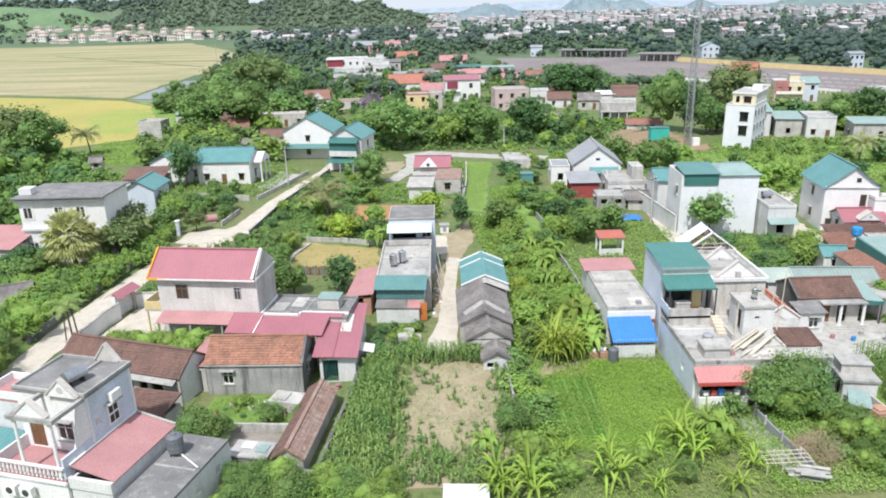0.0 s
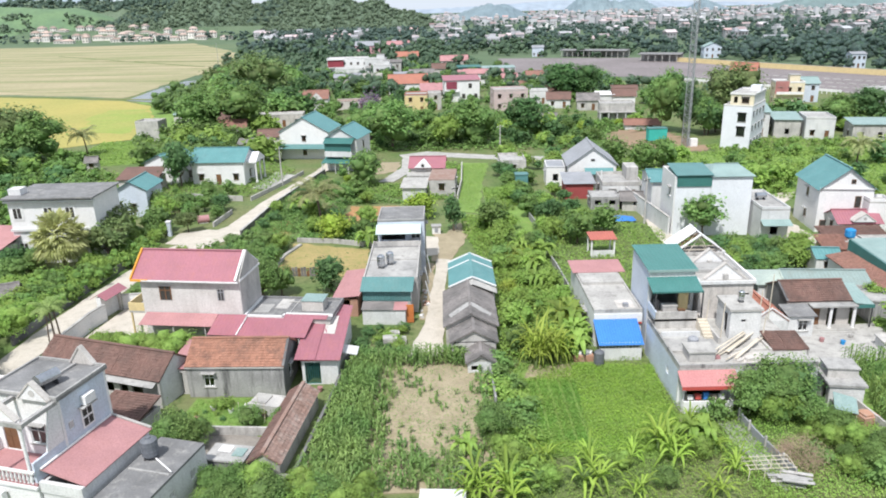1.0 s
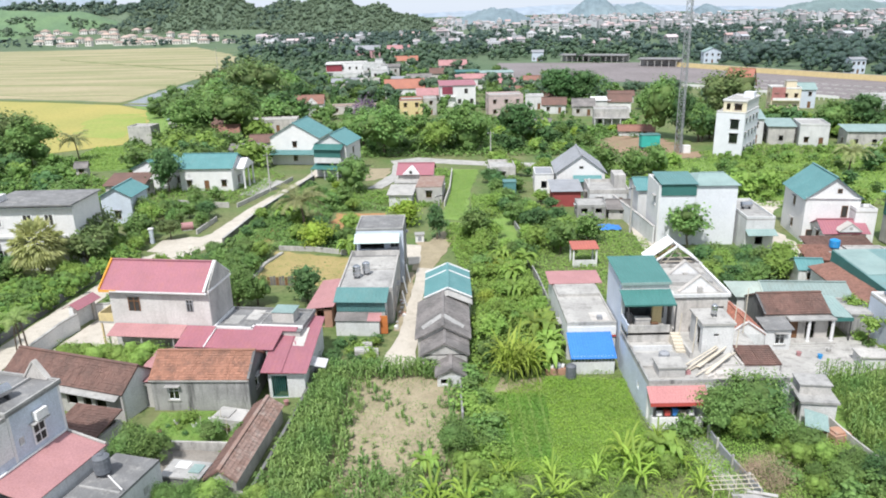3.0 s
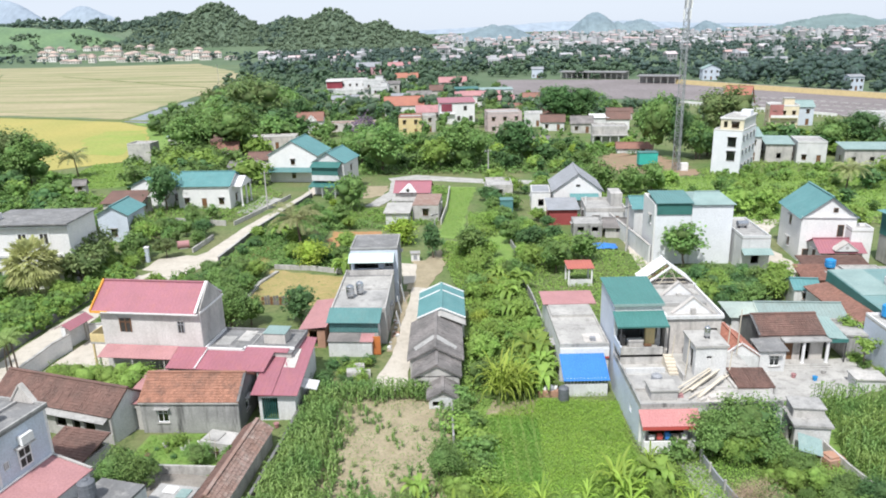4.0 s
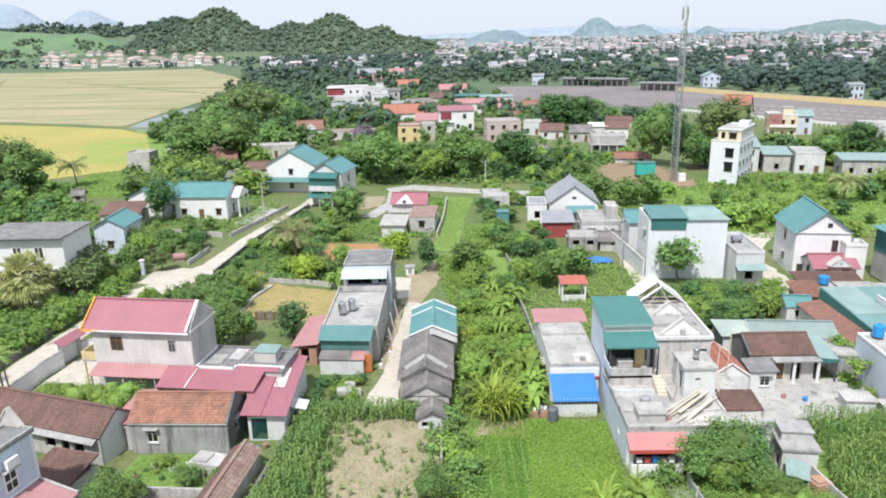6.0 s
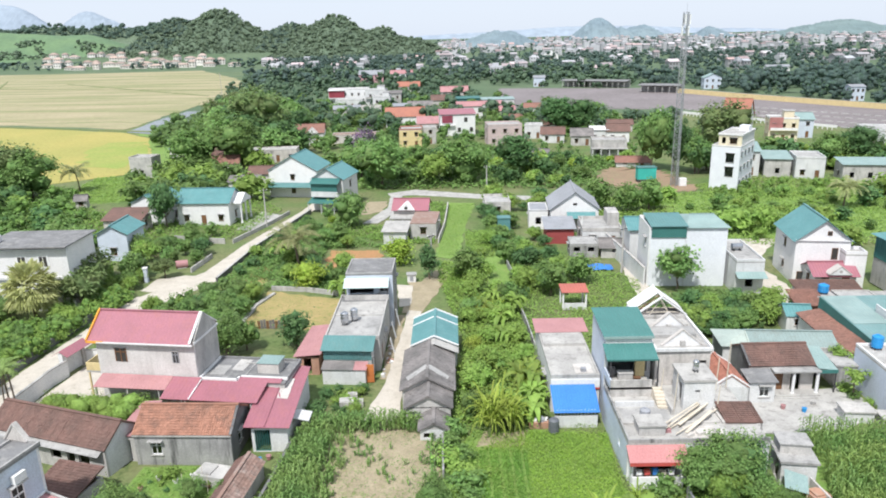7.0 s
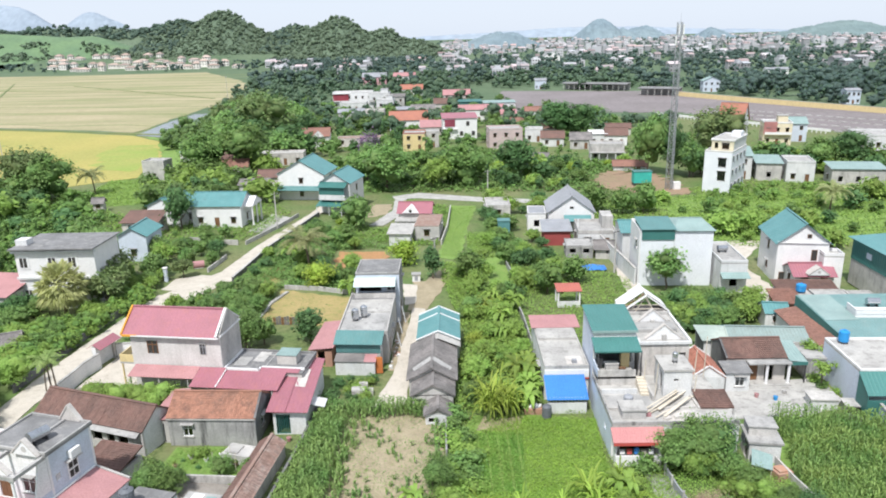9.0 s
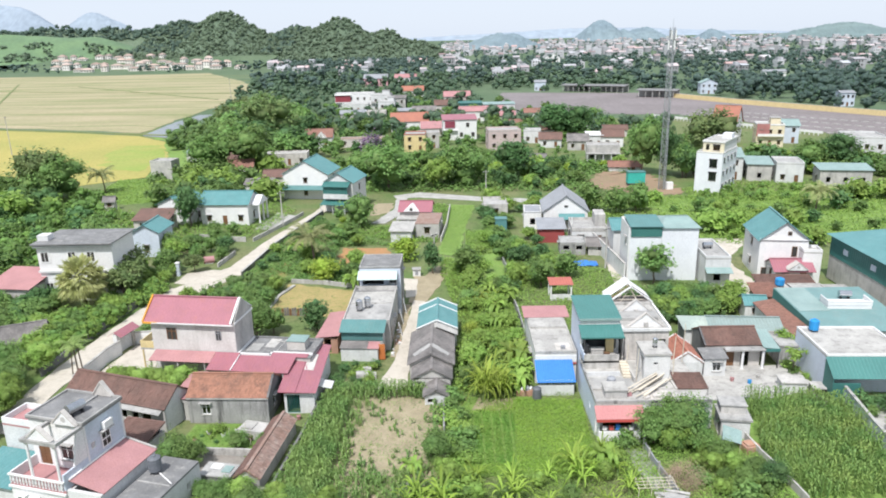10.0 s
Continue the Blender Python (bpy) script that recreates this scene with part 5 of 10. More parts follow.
ac = part("air_conditioner", Geo().box(5.22, 1.75, 6.45, 5.6, 2.65, 7.05), M_WHITEF, h, "white air conditioner on the wall")
part("ac_bracket", Geo().box(5.22, 1.85, 6.37, 5.58, 2.55, 6.43), M_IRON, ac)
for k in (0.0, 1.2):
    ac = part("air_conditioner", Geo().box(0.8 + k, -3.1, 2.3, 1.7 + k, -2.76, 2.95), M_WHITEF, h, "white air conditioner on the front")
    part("fan_grille", Geo().tube((1.25 + k, -3.12, 2.62), (1.25 + k, -3.1, 2.62), 0.24, 0.24, 12), M_IRON, ac)
v = Matrix.LocRotScale((-26.5, 39.45, 0), Euler((0, 0, radians(-15))), None)
p = v @ Vector((3.6, 1.2, 7.88))
lying_tank(p.x, p.y, p.z, 62, "lying stainless steel water tank on the villa roof")
h = thing("annex", -26.5, 39.45, 0, -15, "low annex with a salmon-pink roof beside the villa", "house")
walls(h, 2.9, 6.2, 3.6, M_WHITE, {}, x0=5.25, y0=-2.4)
mono_roof(h, 5.22, -2.2, 8.3, 4.0, 4.4, 3.75, 3.75, 4.4, M_SALMON, "flat", run="x")
part("edge_flashing", Geo().beam((5.3, -2.2, 4.46), (5.3, 4.0, 4.46), 0.16, 0.08), M_CLEAN, h)
part("edge_flashing", Geo().beam((5.3, 3.95, 4.46), (8.25, 3.95, 3.84), 0.16, 0.1), M_LIGHTC, h)
part("front_upstand", Geo().box(5.22, -2.5, 3.0, 8.25, -2.22, 3.72), M_WHITE, h)
h = thing("outbuilding", -18.9, 34.6, 0, -15, "grey outbuilding with a dark flat concrete roof", "shed")
walls(h, 3.3, 7.0, 2.75, M_WHITE, {"E": [(3.0, 1.4, 3.5, 1.9, "g"), (5.2, 1.3, 5.7, 2.0, "g")]})
flat_roof(h, 3.3, 7.0, 2.75, M_DARKC, 0.0, M_ROOFC)
part("roof_joint", Geo().box(0.2, 3.4, 2.93, 3.1, 3.55, 3.0), M_ROOFC, h)
part("pipe", Geo().tube((1.4, 4.6, 3.1), (3.2, 3.6, 3.1), 0.05, 0.05, 6), M_CLEAN, h)
tank(-16.8, 39.0, 2.93, M_TANKD, "dark grey plastic water tank on a roof", 0.52, 1.25)
h = thing("house", -26.5, 39.45, 0, -15, "neighbouring house with a teal metal roof and pink terrace", "house")
walls(h, 4.4, 6.4, 2.9, M_WHITE, x0=-4.6, y0=-2.2)
mono_roof(h, -5.0, -2.6, -0.15, 1.4, 2.9, 2.9, 3.6, 3.6, M_TEALB)
walls(h, 4.4, 2.6, 5.6, M_WHITE, z0=2.9, x0=-4.6, y0=1.5)
flat_roof(h, 4.4, 2.6, 5.6, M_SALMON, 0.5, M_CLEAN, x0=-4.6, y0=1.5)

# row shed beside the maize
h = thing("row_shed", -11.15, 40.6, 0, -6.4, "long narrow shed with a lichened old tile roof", "shed")
walls(h, 2.1, 9.2, 1.35, M_GREYPL)
gable_roof(h, 2.1, 9.2, 1.35, 0.7, M_TILEO, "y", 0.15, "tile", M_GREYPL, M_TILEO, seed=9, mats=(M_TILEB, M_TILEO))
h = thing("water_cistern", -14.3, 41.2, 0, -11, "low concrete cistern with a mossy lid", "cistern")
part("body", Geo().box(0, 0, -0.2, 2.7, 1.7, 1.15), M_DARKPL, h)
part("lid", Geo().box(-0.1, -0.1, 1.15, 2.8, 1.8, 1.28), M_ROOFC, h)
part("sheet", Geo().box(0.5, 0.9, 1.28, 1.4, 1.6, 1.31), M_CLEAN, h)
part("basin", Geo().box(1.7, 0.5, 1.28, 2.5, 1.4, 1.36), M_TEALP, h)
h = thing("cistern", -13.3, 48.6, 0, -15, "grey concrete cistern block in the garden", "cistern")
part("body", Geo().box(0, 0, -0.2, 2.6, 1.7, 1.0), M_GREYPL, h)
part("lid", Geo().box(0.2, 0.2, 1.0, 1.4, 1.4, 1.1), M_LIGHTC, h)
low_wall("garden_wall", [(-16.6, 46.1), (-9.9, 45.6)], 0.7, 0.18, M_GREYPL, "low grey garden wall")
low_wall("field_wall", [(-6.5, 57.8), (-7.05, 50.1), (-8.1, 40.3)], 0.75, 0.22, M_DARKPL, "low blackened wall along the maize field")
low_wall("field_wall", [(-9.2, 40.2), (-7.9, 39.9), (-5.6, 38.7), (-2.6, 37.9)], 0.6, 0.3, M_STONE, "low mossy stone wall at the field's end")
low_wall("field_wall", [(5.9, 54.5), (6.0, 49.0)], 0.8, 0.16, M_STREAK, "thin concrete boundary wall beside the beans")

# gate and court wall
low_wall("court_wall", [(-33.8, 58.5), (-33.6, 65.8), (-33.1, 68.0)], 1.7, 0.18, M_CLEAN, "stained pale courtyard wall", cap=M_LIGHTC)
low_wall("court_wall", [(-32.6, 71.0), (-28.5, 71.6), (-26.2, 70.6)], 1.6, 0.18, M_CLEAN, "white courtyard wall", cap=M_LIGHTC)
e = thing("gatehouse", -33.3, 68.0, gz(68), 78, "courtyard gate under a small red roof", "gate")
part("pillar", Geo().box(-0.15, 0, -0.2, 0.4, 0.5, 2.5), M_CLEAN, e)
part("pillar", Geo().box(2.7, 0, -0.2, 3.1, 0.5, 2.3), M_BEIGEPL, e)
part("gate_leaf", Geo().box(0.42, 0.2, 0.05, 1.54, 0.26, 2.1), M_WHITE, e)
part("gate_leaf", Geo().box(1.56, 0.2, 0.05, 2.68, 0.26, 2.1), M_WHITE, e)
mono_roof(e, -0.25, -0.7, 3.35, 0.25, 2.3, 2.3, 2.85, 2.85, M_PINK)
mono_roof(e, -0.25, 0.25, 3.35, 1.2, 2.85, 2.85, 2.3, 2.3, M_PINK)

# row along the lane
h = thing("hut", -6.1, 66.6, -0.1, -4, "hut with a teal metal roof and teal clad front", "hut")
walls(h, 4.8, 1.5, 3.05, M_WHITE, {"E": [(0.3, 0.0, 1.0, 1.9, "o")]}, mats={"S": M_GREYPL})
part("cladding", Geo().ribbed((-0.05, -0.04, 1.95), (4.85, -0.04, 1.95), (4.85, -0.06, 3.1), (-0.05, -0.06, 3.1), 0.25, 0.03), M_TEAL, h)
mono_roof(h, -0.25, -0.45, 5.1, 1.5, 3.1, 3.1, 3.95, 3.95, M_TEAL)
h = thing("pen", -6.1, 65.2, -0.1, -4, "low whitewashed pen with a patched sheet roof", "shed")
walls(h, 4.3, 1.1, 1.55, M_WHITE)
mono_roof(h, -0.1, -0.15, 3.1, 1.12, 1.6, 1.6, 1.95, 1.95, M_FIBRO, "fine")
mono_roof(h, 3.12, -0.15, 4.45, 1.12, 1.6, 1.6, 1.95, 1.95, M_SALMON, "fine")
e = thing("door_panel", -1.75, 65.3, -0.1, 0, "orange wooden door standing beside the pen", "door")
part("leaf", Geo().box(0, 0, 0.0, 0.75, 0.1, 1.9), M_ORANGE, e)
h = thing("row_house", -6.2, 68.1, -0.2, 0, "row house with a stained flat concrete roof", "house")
walls(h, 5.6, 12.1, 3.5, M_GREYPL, {"E": [(2, 0, 3.0, 2.1, "d"), (5, 0.9, 6.2, 2.1, "w")]})
flat_roof(h, 5.6, 12.1, 3.5, M_ROOFC, 0.2, M_GREYPL)
part("roof_kerb", Geo().box(0.2, 5.9, 3.68, 5.4, 6.05, 3.8), M_LIGHTC, h)
part("roof_patch", Geo().box(0.25, 6.1, 3.68, 5.35, 10.2, 3.7), M_LIGHTC, h)
part("roof_patch", Geo().box(0.25, 10.3, 3.68, 5.35, 11.9, 3.71), M_DARKC, h)
tank(-4.6, 71.6, 3.5, M_STAINLESS, "upright stainless steel water tank", 0.42, 1.2)
tank(-3.7, 72.6, 3.5, M_STAINLESS, "upright stainless steel water tank", 0.42, 1.2)
h = thing("row_house", -5.6, 80.3, -0.4, 0, "two-storey grey row house with a pale teal awning", "house")
walls(h, 5.5, 5.7, 6.4, M_STREAK, {"S": [(3.9, 4.3, 5.0, 5.5, "w"), (0.4, 4.2, 3.2, 5.6, "o")], "E": [(1.5, 0, 2.7, 2.2, "d"), (3.5, 3.8, 4.5, 5.0, "w")]}, mats={"S": M_BLUEWHITE})
flat_roof(h, 5.5, 5.7, 6.4, M_DARKC, 0.14, M_ROOFC)
mono_roof(h, -0.15, -1.6, 5.1, -0.02, 5.4, 5.4, 6.1, 6.1, mat("whitish_teal_sheet", (0.5, 0.6, 0.58), (0.44, 0.54, 0.52), rough=0.5), "fine", name="awning")
part("balcony_wall", Geo().box(0.0, -1.55, 3.88, 5.1, -1.42, 4.5), M_GREYPL, h)
for xa in (0.05, 4.95):
    part("post", Geo().beam((xa, -1.48, 4.5), (xa, -1.48, 5.42), 0.08), M_IRON, h)
h = thing("lean_to", -9.2, 67.6, -0.2, -6, "lean-to with a faded pink metal roof", "lean-to")
walls(h, 2.4, 6.4, 1.9, M_BRICK, {"S": [(0.8, 0, 1.6, 1.8, "o")]}, th=0.12)
mono_roof(h, -0.2, -0.3, 2.7, 6.6, 2.05, 2.4, 2.9, 2.5, M_SALMON)
for (bx, by, bh) in ((0.6, 80.2, 2.2), (0.4, 76.5, 2.0), (0.55, 72.3, 1.8)):
    e = thing("leaning_board", bx - 1.0, by, gz(by), 10, "pale board leaning against the house wall", "board")
    part("board", Geo().beam((0.95, 0, 0), (0.55, 0.1, bh), 0.5, 0.04), M_CLEAN, e)

# sheds across the lane
h = thing("shed", 2.7, 67.9, -0.2, 0, "whitewashed shed with a teal metal gable roof", "shed")
walls(h, 4.6, 7.2, 2.75, M_WHITE, {"W": [(2, 0, 3, 2, "d")]})
gable_roof(h, 4.6, 7.2, 2.75, 1.0, M_TEALB, "y", 0.15, "rib", M_CLEAN, M_TEALB, verge=M_CLEAN)
for xa in (-0.15, 4.75):
    part("cover_strip", Geo().beam((xa, 5.2, 2.78), (2.3, 5.2, 3.88), 0.16, 0.08), M_CLEAN, h)
    q = ((xa, -0.16, 2.6), (2.3, -0.16, 3.68), (2.3, -1.3, 3.55), (xa, -1.3, 2.5))
    part("front_sheet", Geo().slab(None, *(q if xa > 0 else q[::-1]), 0.05), M_LIGHTC, h)
h = thing("old_shed", 2.2, 59.6, 0, 0, "old shed with a blackened fibre-cement gable roof", "shed")
walls(h, 4.6, 8.1, 2.1, M_GREYPL, {"W": [(2, 0, 3, 1.9, "o"), (5, 0.8, 6, 1.6, "o")]})
gable_roof(h, 4.6, 8.1, 2.1, 1.15, M_FIBRO, "y", 0.25, "tile", M_GREYPL, M_FIBRO, seed=11)
part("mortar_patch", Geo().beam((0.4, 1.3, 2.42), (2.25, 2.0, 3.4), 0.7, 0.08), M_ROOFC, h)
part("mortar_patch", Geo().beam((4.2, 1.4, 2.42), (2.35, 2.0, 3.4), 0.7, 0.08), M_ROOFC, h)
h = thing("old_shed", 2.7, 56.9, 0, 0, "low shed with a patched grey gable roof", "shed")
walls(h, 3.9, 2.6, 1.6, M_GREYPL)
gable_roof(h, 3.9, 2.9, 1.75, 1.05, M_FIBRO, "y", 0.2, "tile", M_GREYPL, M_FIBRO, seed=13)
h = thing("old_shed", 4.0, 54.4, 0, 0, "tumbledown pen under a ragged grey roof", "shed")
walls(h, 2.3, 2.4, 1.05, M_WHITE, {"S": [(0.3, 0.2, 0.9, 0.7, "o")]})
gable_roof(h, 2.3, 2.4, 1.05, 0.6, M_FIBRO, "y", 0.2, "tile", M_GREYPL, M_FIBRO, seed=15)

# flat house with the blue awning
h = thing("house", 15.6, 58.9, 0, 0, "narrow house with a pale flat concrete roof", "house")
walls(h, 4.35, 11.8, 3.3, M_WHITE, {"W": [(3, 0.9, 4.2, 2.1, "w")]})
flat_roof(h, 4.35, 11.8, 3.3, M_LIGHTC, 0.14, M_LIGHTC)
part("roof_step", Geo().box(0.15, 6.4, 3.48, 4.2, 11.5, 3.75), M_LIGHTC, h)
mono_roof(h, -0.35, 9.0, 5.0, 12.2, 3.8, 3.8, 4.0, 4.0, M_SALMON, "fine")
part("roof_patch", Geo().box(2.3, 0.6, 3.48, 3.9, 2.4, 3.5), M_BEIGEPL, h)
part("front_rail", Geo().box(0.0, -0.1, 2.4, 4.35, -0.02, 3.2), M_CLEAN, h)
part("red_band", Geo().box(0.0, -0.14, 2.22, 4.35, -0.02, 2.38), M_RED, h)
e = thing("awning", 15.5, 55.9, 0, 0, "bright blue tarpaulin awning on a white front", "awning")
mono_roof(e, 0, 0, 3.95, 2.85, 1.55, 1.55, 2.75, 2.75, M_BLUE, "fine")
part("front_wall", Geo().box(0.1, 0.2, -0.2, 3.8, 0.35, 1.1), M_WHITE, e)
for k in range(26):
    part("lattice_bar", Geo().beam((0.12 + 0.147 * k, 0.25, 1.1), (0.12 + 0.147 * (k + (1 if k % 2 else -1) * 0.8 + 0.0), 0.25, 1.7), 0.03), M_WHITEF, e)
tank(15.4, 55.3, 0, M_TANKD, "dark plastic drum beside the awning", 0.45, 1.3, 0.1)
tank(14.5, 56.4, 0, M_GREYM, "pale grey drum beside the brick bin", 0.3, 0.85, 0.05)
e = thing("rubbish_heap", 13.4, 56.0, 0, 0, "low brick bin full of rubbish", "bin")
part("bin", Geo().box(0, 0, -0.1, 1.7, 1.0, 0.55), M_BRICK, e)
for k in range(5):
    part("rag", Geo().beam((0.2 + 0.3 * k, 0.2, 0.58 + 0.03 * k), (0.4 + 0.3 * k, 0.7, 0.66), 0.24, 0.14), (M_SALMON, M_CLEAN, M_GREYM, M_WOODP, M_CLEAN)[k], e)

# building with teal roofs and its terrace
h = thing("terrace_block", 19.95, 48.4, 0, 0, "low block with a wide light concrete roof terrace", "house")
walls(h, 10.6, 9.0, 3.05, M_BLUEWHITE, {"S": [(0.7, 0.9, 3.4, 1.95, "o")], "W": [(2.4, 1.4, 3.0, 2.0, "g")]}, mats={"S": M_WHITE})
flat_roof(h, 10.6, 9.0, 3.05, M_LIGHTC, 0.3, M_STREAK, sides="SW")
part("screed", Geo().box(4.7, 0.5, 3.23, 7.6, 2.3, 3.245), M_BEIGEPL, h, "pale patch of fresh screed")
part("screed", Geo().box(0.4, 2.9, 3.23, 4.2, 5.2, 3.242), M_ROOFC, h, "dark stained patch of screed")
part("kerb", Geo().box(0.2, 2.6, 3.23, 7.8, 2.74, 3.42), M_GREYPL, h)
part("deck_wall", Geo().box(4.4, 4.0, 3.23, 4.6, 8.8, 3.75), M_GREYPL, h)
part("parapet", Geo().box(0.2, 5.4, 3.23, 3.4, 5.55, 3.7), M_WHITE, h)
e = thing("awning", 19.8, 47.1, 0, 0, "red-pink metal awning over a shopfront window", "awning")
mono_roof(e, 0, 0, 4.4, 1.28, 2.4, 2.4, 3.1, 3.1, mat("faded_red_metal", (0.47, 0.215, 0.21), (0.43, 0.19, 0.19), rough=0.5), "fine")
part("valance", Geo().box(0.02, -0.03, 2.12, 4.38, 0.0, 2.38), M_RED, e)
e = thing("balcony_block", 19.7, 47.3, 0, 0, "small white front room built out on piers", "house")
part("front_wall", Geo().box(0.4, 0.0, -0.5, 4.2, 0.15, 1.0), M_CLEAN, e)
for k in range(5):
    part("jar", Geo().box(0.8 + 0.6 * k, 0.3, 1.0, 1.2 + 0.6 * k, 0.6, 1.25 + 0.12 * (k % 3)), (M_CLEAN, M_RED, M_BLUE, M_WOODP, M_CLEAN)[k], e)
part("side_wall", Geo().box(0.4, 0.4, 0.0, 0.55, 1.1, 1.9), M_WHITE, e)
part("side_wall", Geo().box(4.05, 0.4, 0.0, 4.2, 1.1, 1.9), M_WHITE, e)
part("floor_slab", Geo().box(0.3, 0.2, -0.35, 4.3, 1.08, 0.0), M_LIGHTC, e)
h = thing("house", 20.1, 57.5, 0, 0, "tall narrow grey-white house with two teal metal roofs", "house")
walls(h, 4.0, 5.6, 7.6, M_WHITE, {"S": [(0.3, 4.3, 3.7, 6.3, "o")]}, mats={"W": M_BLUEWHITE}, y0=0.55)
mono_roof(h, -0.2, 0.35, 4.15, 6.2, 7.7, 7.7, 8.1, 8.1, M_TEALR)
part("fascia", Geo().box(-0.2, 0.3, 7.5, 4.15, 0.345, 7.72), M_TEALP, h)
mono_roof(h, -0.25, -1.45, 4.1, 0.53, 6.4, 6.4, 7.0, 7.0, M_TEALR, name="awning")
part("drip_edge", Geo().box(-0.25, -1.5, 6.28, 4.1, -1.46, 6.42), M_TEALD, h)
part("balcony_floor", Geo().box(0.0, -2.0, 3.9, 3.5, 0.54, 4.1), M_LIGHTC, h)
part("balcony_wall", Geo().box(0.0, -2.0, 3.23, 3.5, -1.85, 4.75), M_GREYPL, h)
part("balcony_wall", Geo().box(0.0, -1.85, 4.1, 0.14, 0.54, 4.75), M_BLUEWHITE, h)
part("post", Geo().beam((0.1, -1.4, 4.75), (0.1, -1.4, 6.4), 0.1), M_IRON, h)
part("post", Geo().beam((4.1, -1.4, 3.23), (4.1, -1.4, 6.4), 0.1), M_IRON, h)
for nm, bx, by, bz, w, d, hh, m, lb in (("cabinet", 22.6, 57.4, 4.1, 0.9, 0.5, 1.6, M_YELLOW, "tall yellow cupboard on the balcony"), ("table", 21.0, 56.6, 4.1, 1.3, 0.7, 0.75, M_GREYPL, "grey weathered table on the balcony"), ("crate", 20.4, 57.2, 4.1, 0.5, 0.5, 0.9, M_FIBRO, "dark crate on the balcony"), ("crate", 22.2, 56.0, 4.1, 0.6, 0.4, 0.6, M_WOOD, "brown crate on the balcony")):
    e = thing(nm, bx, by, bz, 0, lb, nm)
    part("top", Geo().box(0, 0, hh - 0.08, w, d, hh), m, e)
    part("body", Geo().box(0.05, 0.05, 0, w - 0.05, d - 0.05, hh - 0.08), m, e)
e = thing("stair", 23.6, 53.4, 3.23, 0, "white outside stair up to the balcony", "stair")
for k in range(6):
    part("step", Geo().box(0, 0.35 * k, 0, 0.8, 0.35 * (k + 1) - 0.005, 0.15 * (k + 1)), M_WOODP, e)
e = thing("stairhouse", 25.5, 53.2, 3.23, 0, "small white rooftop stair house", "roof hatch")
walls(e, 2.5, 2.9, 2.5, M_WHITE, {"S": [(0.9, 1.5, 1.3, 1.75, "o")], "W": [(0.6, 0, 1.5, 2.0, "o")]}, z0=0)
flat_roof(e, 2.5, 2.9, 2.5, M_LIGHTC, 0, over=0.12)
tank(26.8, 54.6, 5.9, M_STAINLESS, "small upright steel tank on the stair house", 0.25, 0.8)
tank(22.0, 51.6, 3.2, M_GREYM, "dull grey metal drum on the terrace", 0.42, 1.1, 0.05)
e = thing("cistern", 21.0, 49.4, 3.2, 0, "small concrete cistern on the terrace", "cistern")
part("body", Geo().box(0, 0, 0, 2.0, 1.6, 0.8), M_GREYPL, e)
part("lid", Geo().box(-0.1, -0.1, 0.8, 2.1, 1.7, 0.92), M_LIGHTC, e)
rnd = random.Random(5)
for k in range(9):
    x, y, a = 22.4 + rnd.uniform(0, 2.2), 48.9 + rnd.uniform(0, 2.2), rnd.choice((0.68, 0.75, 0.85, 0.6))
    e = thing("timber", x, y, 3.25 + 0.1 * k * 0.5, 0, "pale building timber lying on the terrace", "timber", "timbers on the terrace")
    ln = rnd.uniform(3.2, 5.6)
    part("plank", Geo().beam((0, 0, 0.05), (math.cos(a) * ln, math.sin(a) * ln, 0.1 + rnd.uniform(0, 0.25)), rnd.choice((0.1, 0.12, 0.26)), 0.06), M_WOODP, e)

for nm, bx, by, w, d, hh, m, lb in (("cement_sack", 24.6, 48.9, 0.7, 0.45, 0.2, M_BEIGEPL, "pale cement sack on the terrace"), ("cement_sack", 25.5, 49.2, 0.7, 0.45, 0.2, M_BEIGEPL, "pale cement sack on the terrace"),
                                 ("basin", 22.9, 49.7, 0.7, 0.7, 0.22, M_SALMON, "faded red plastic basin on the terrace"), ("block", 26.9, 49.4, 0.5, 0.4, 0.4, M_GREYPL, "grey concrete block on the terrace"), ("crate", 18.4, 59.6, 0.5, 0.5, 0.3, M_GREYM, "grey metal crate on the flat roof")):
    e = thing(nm, bx, by, 3.24 if by < 57 else 3.49, (bx * 37) % 40, lb, nm.replace("_", " "))
    part("body", Geo().hexa([(0, 0, 0), (w, 0, 0), (w, d, 0), (0, d, 0), (0.04, 0.04, hh), (w - 0.04, 0.04, hh), (w - 0.04, d - 0.04, hh), (0.04, d - 0.04, hh)]), m, e)
    part("rim", Geo().box(0.02, 0.02, hh, w - 0.02, d - 0.02, hh + 0.03), m, e)

# unfinished house behind
h = thing("unfinished_house", 24.35, 57.5, 0, 0, "unfinished pale concrete house with an open gable frame", "house")
walls(h, 4.7, 10.0, 6.3, M_BEIGEPL, {"E": [(2, 4, 3, 5.4, "o"), (7, 4, 8, 5.4, "o")], "S": [(3.5, 3.8, 4.4, 5.5, "o")]})
part("roof_deck", Geo().box(0, 0, 6.3, 4.7, 10.0, 6.45), M_LIGHTC, h)
part("edge_beam", Geo().box(-0.15, -0.2, 6.45, 4.85, 0.0, 6.72), M_WHITE, h)
for xa in (-0.15, 4.67):
    part("edge_beam", Geo().box(xa, 0.0, 6.45, xa + 0.18, 10.0, 6.8), M_CLEAN, h)
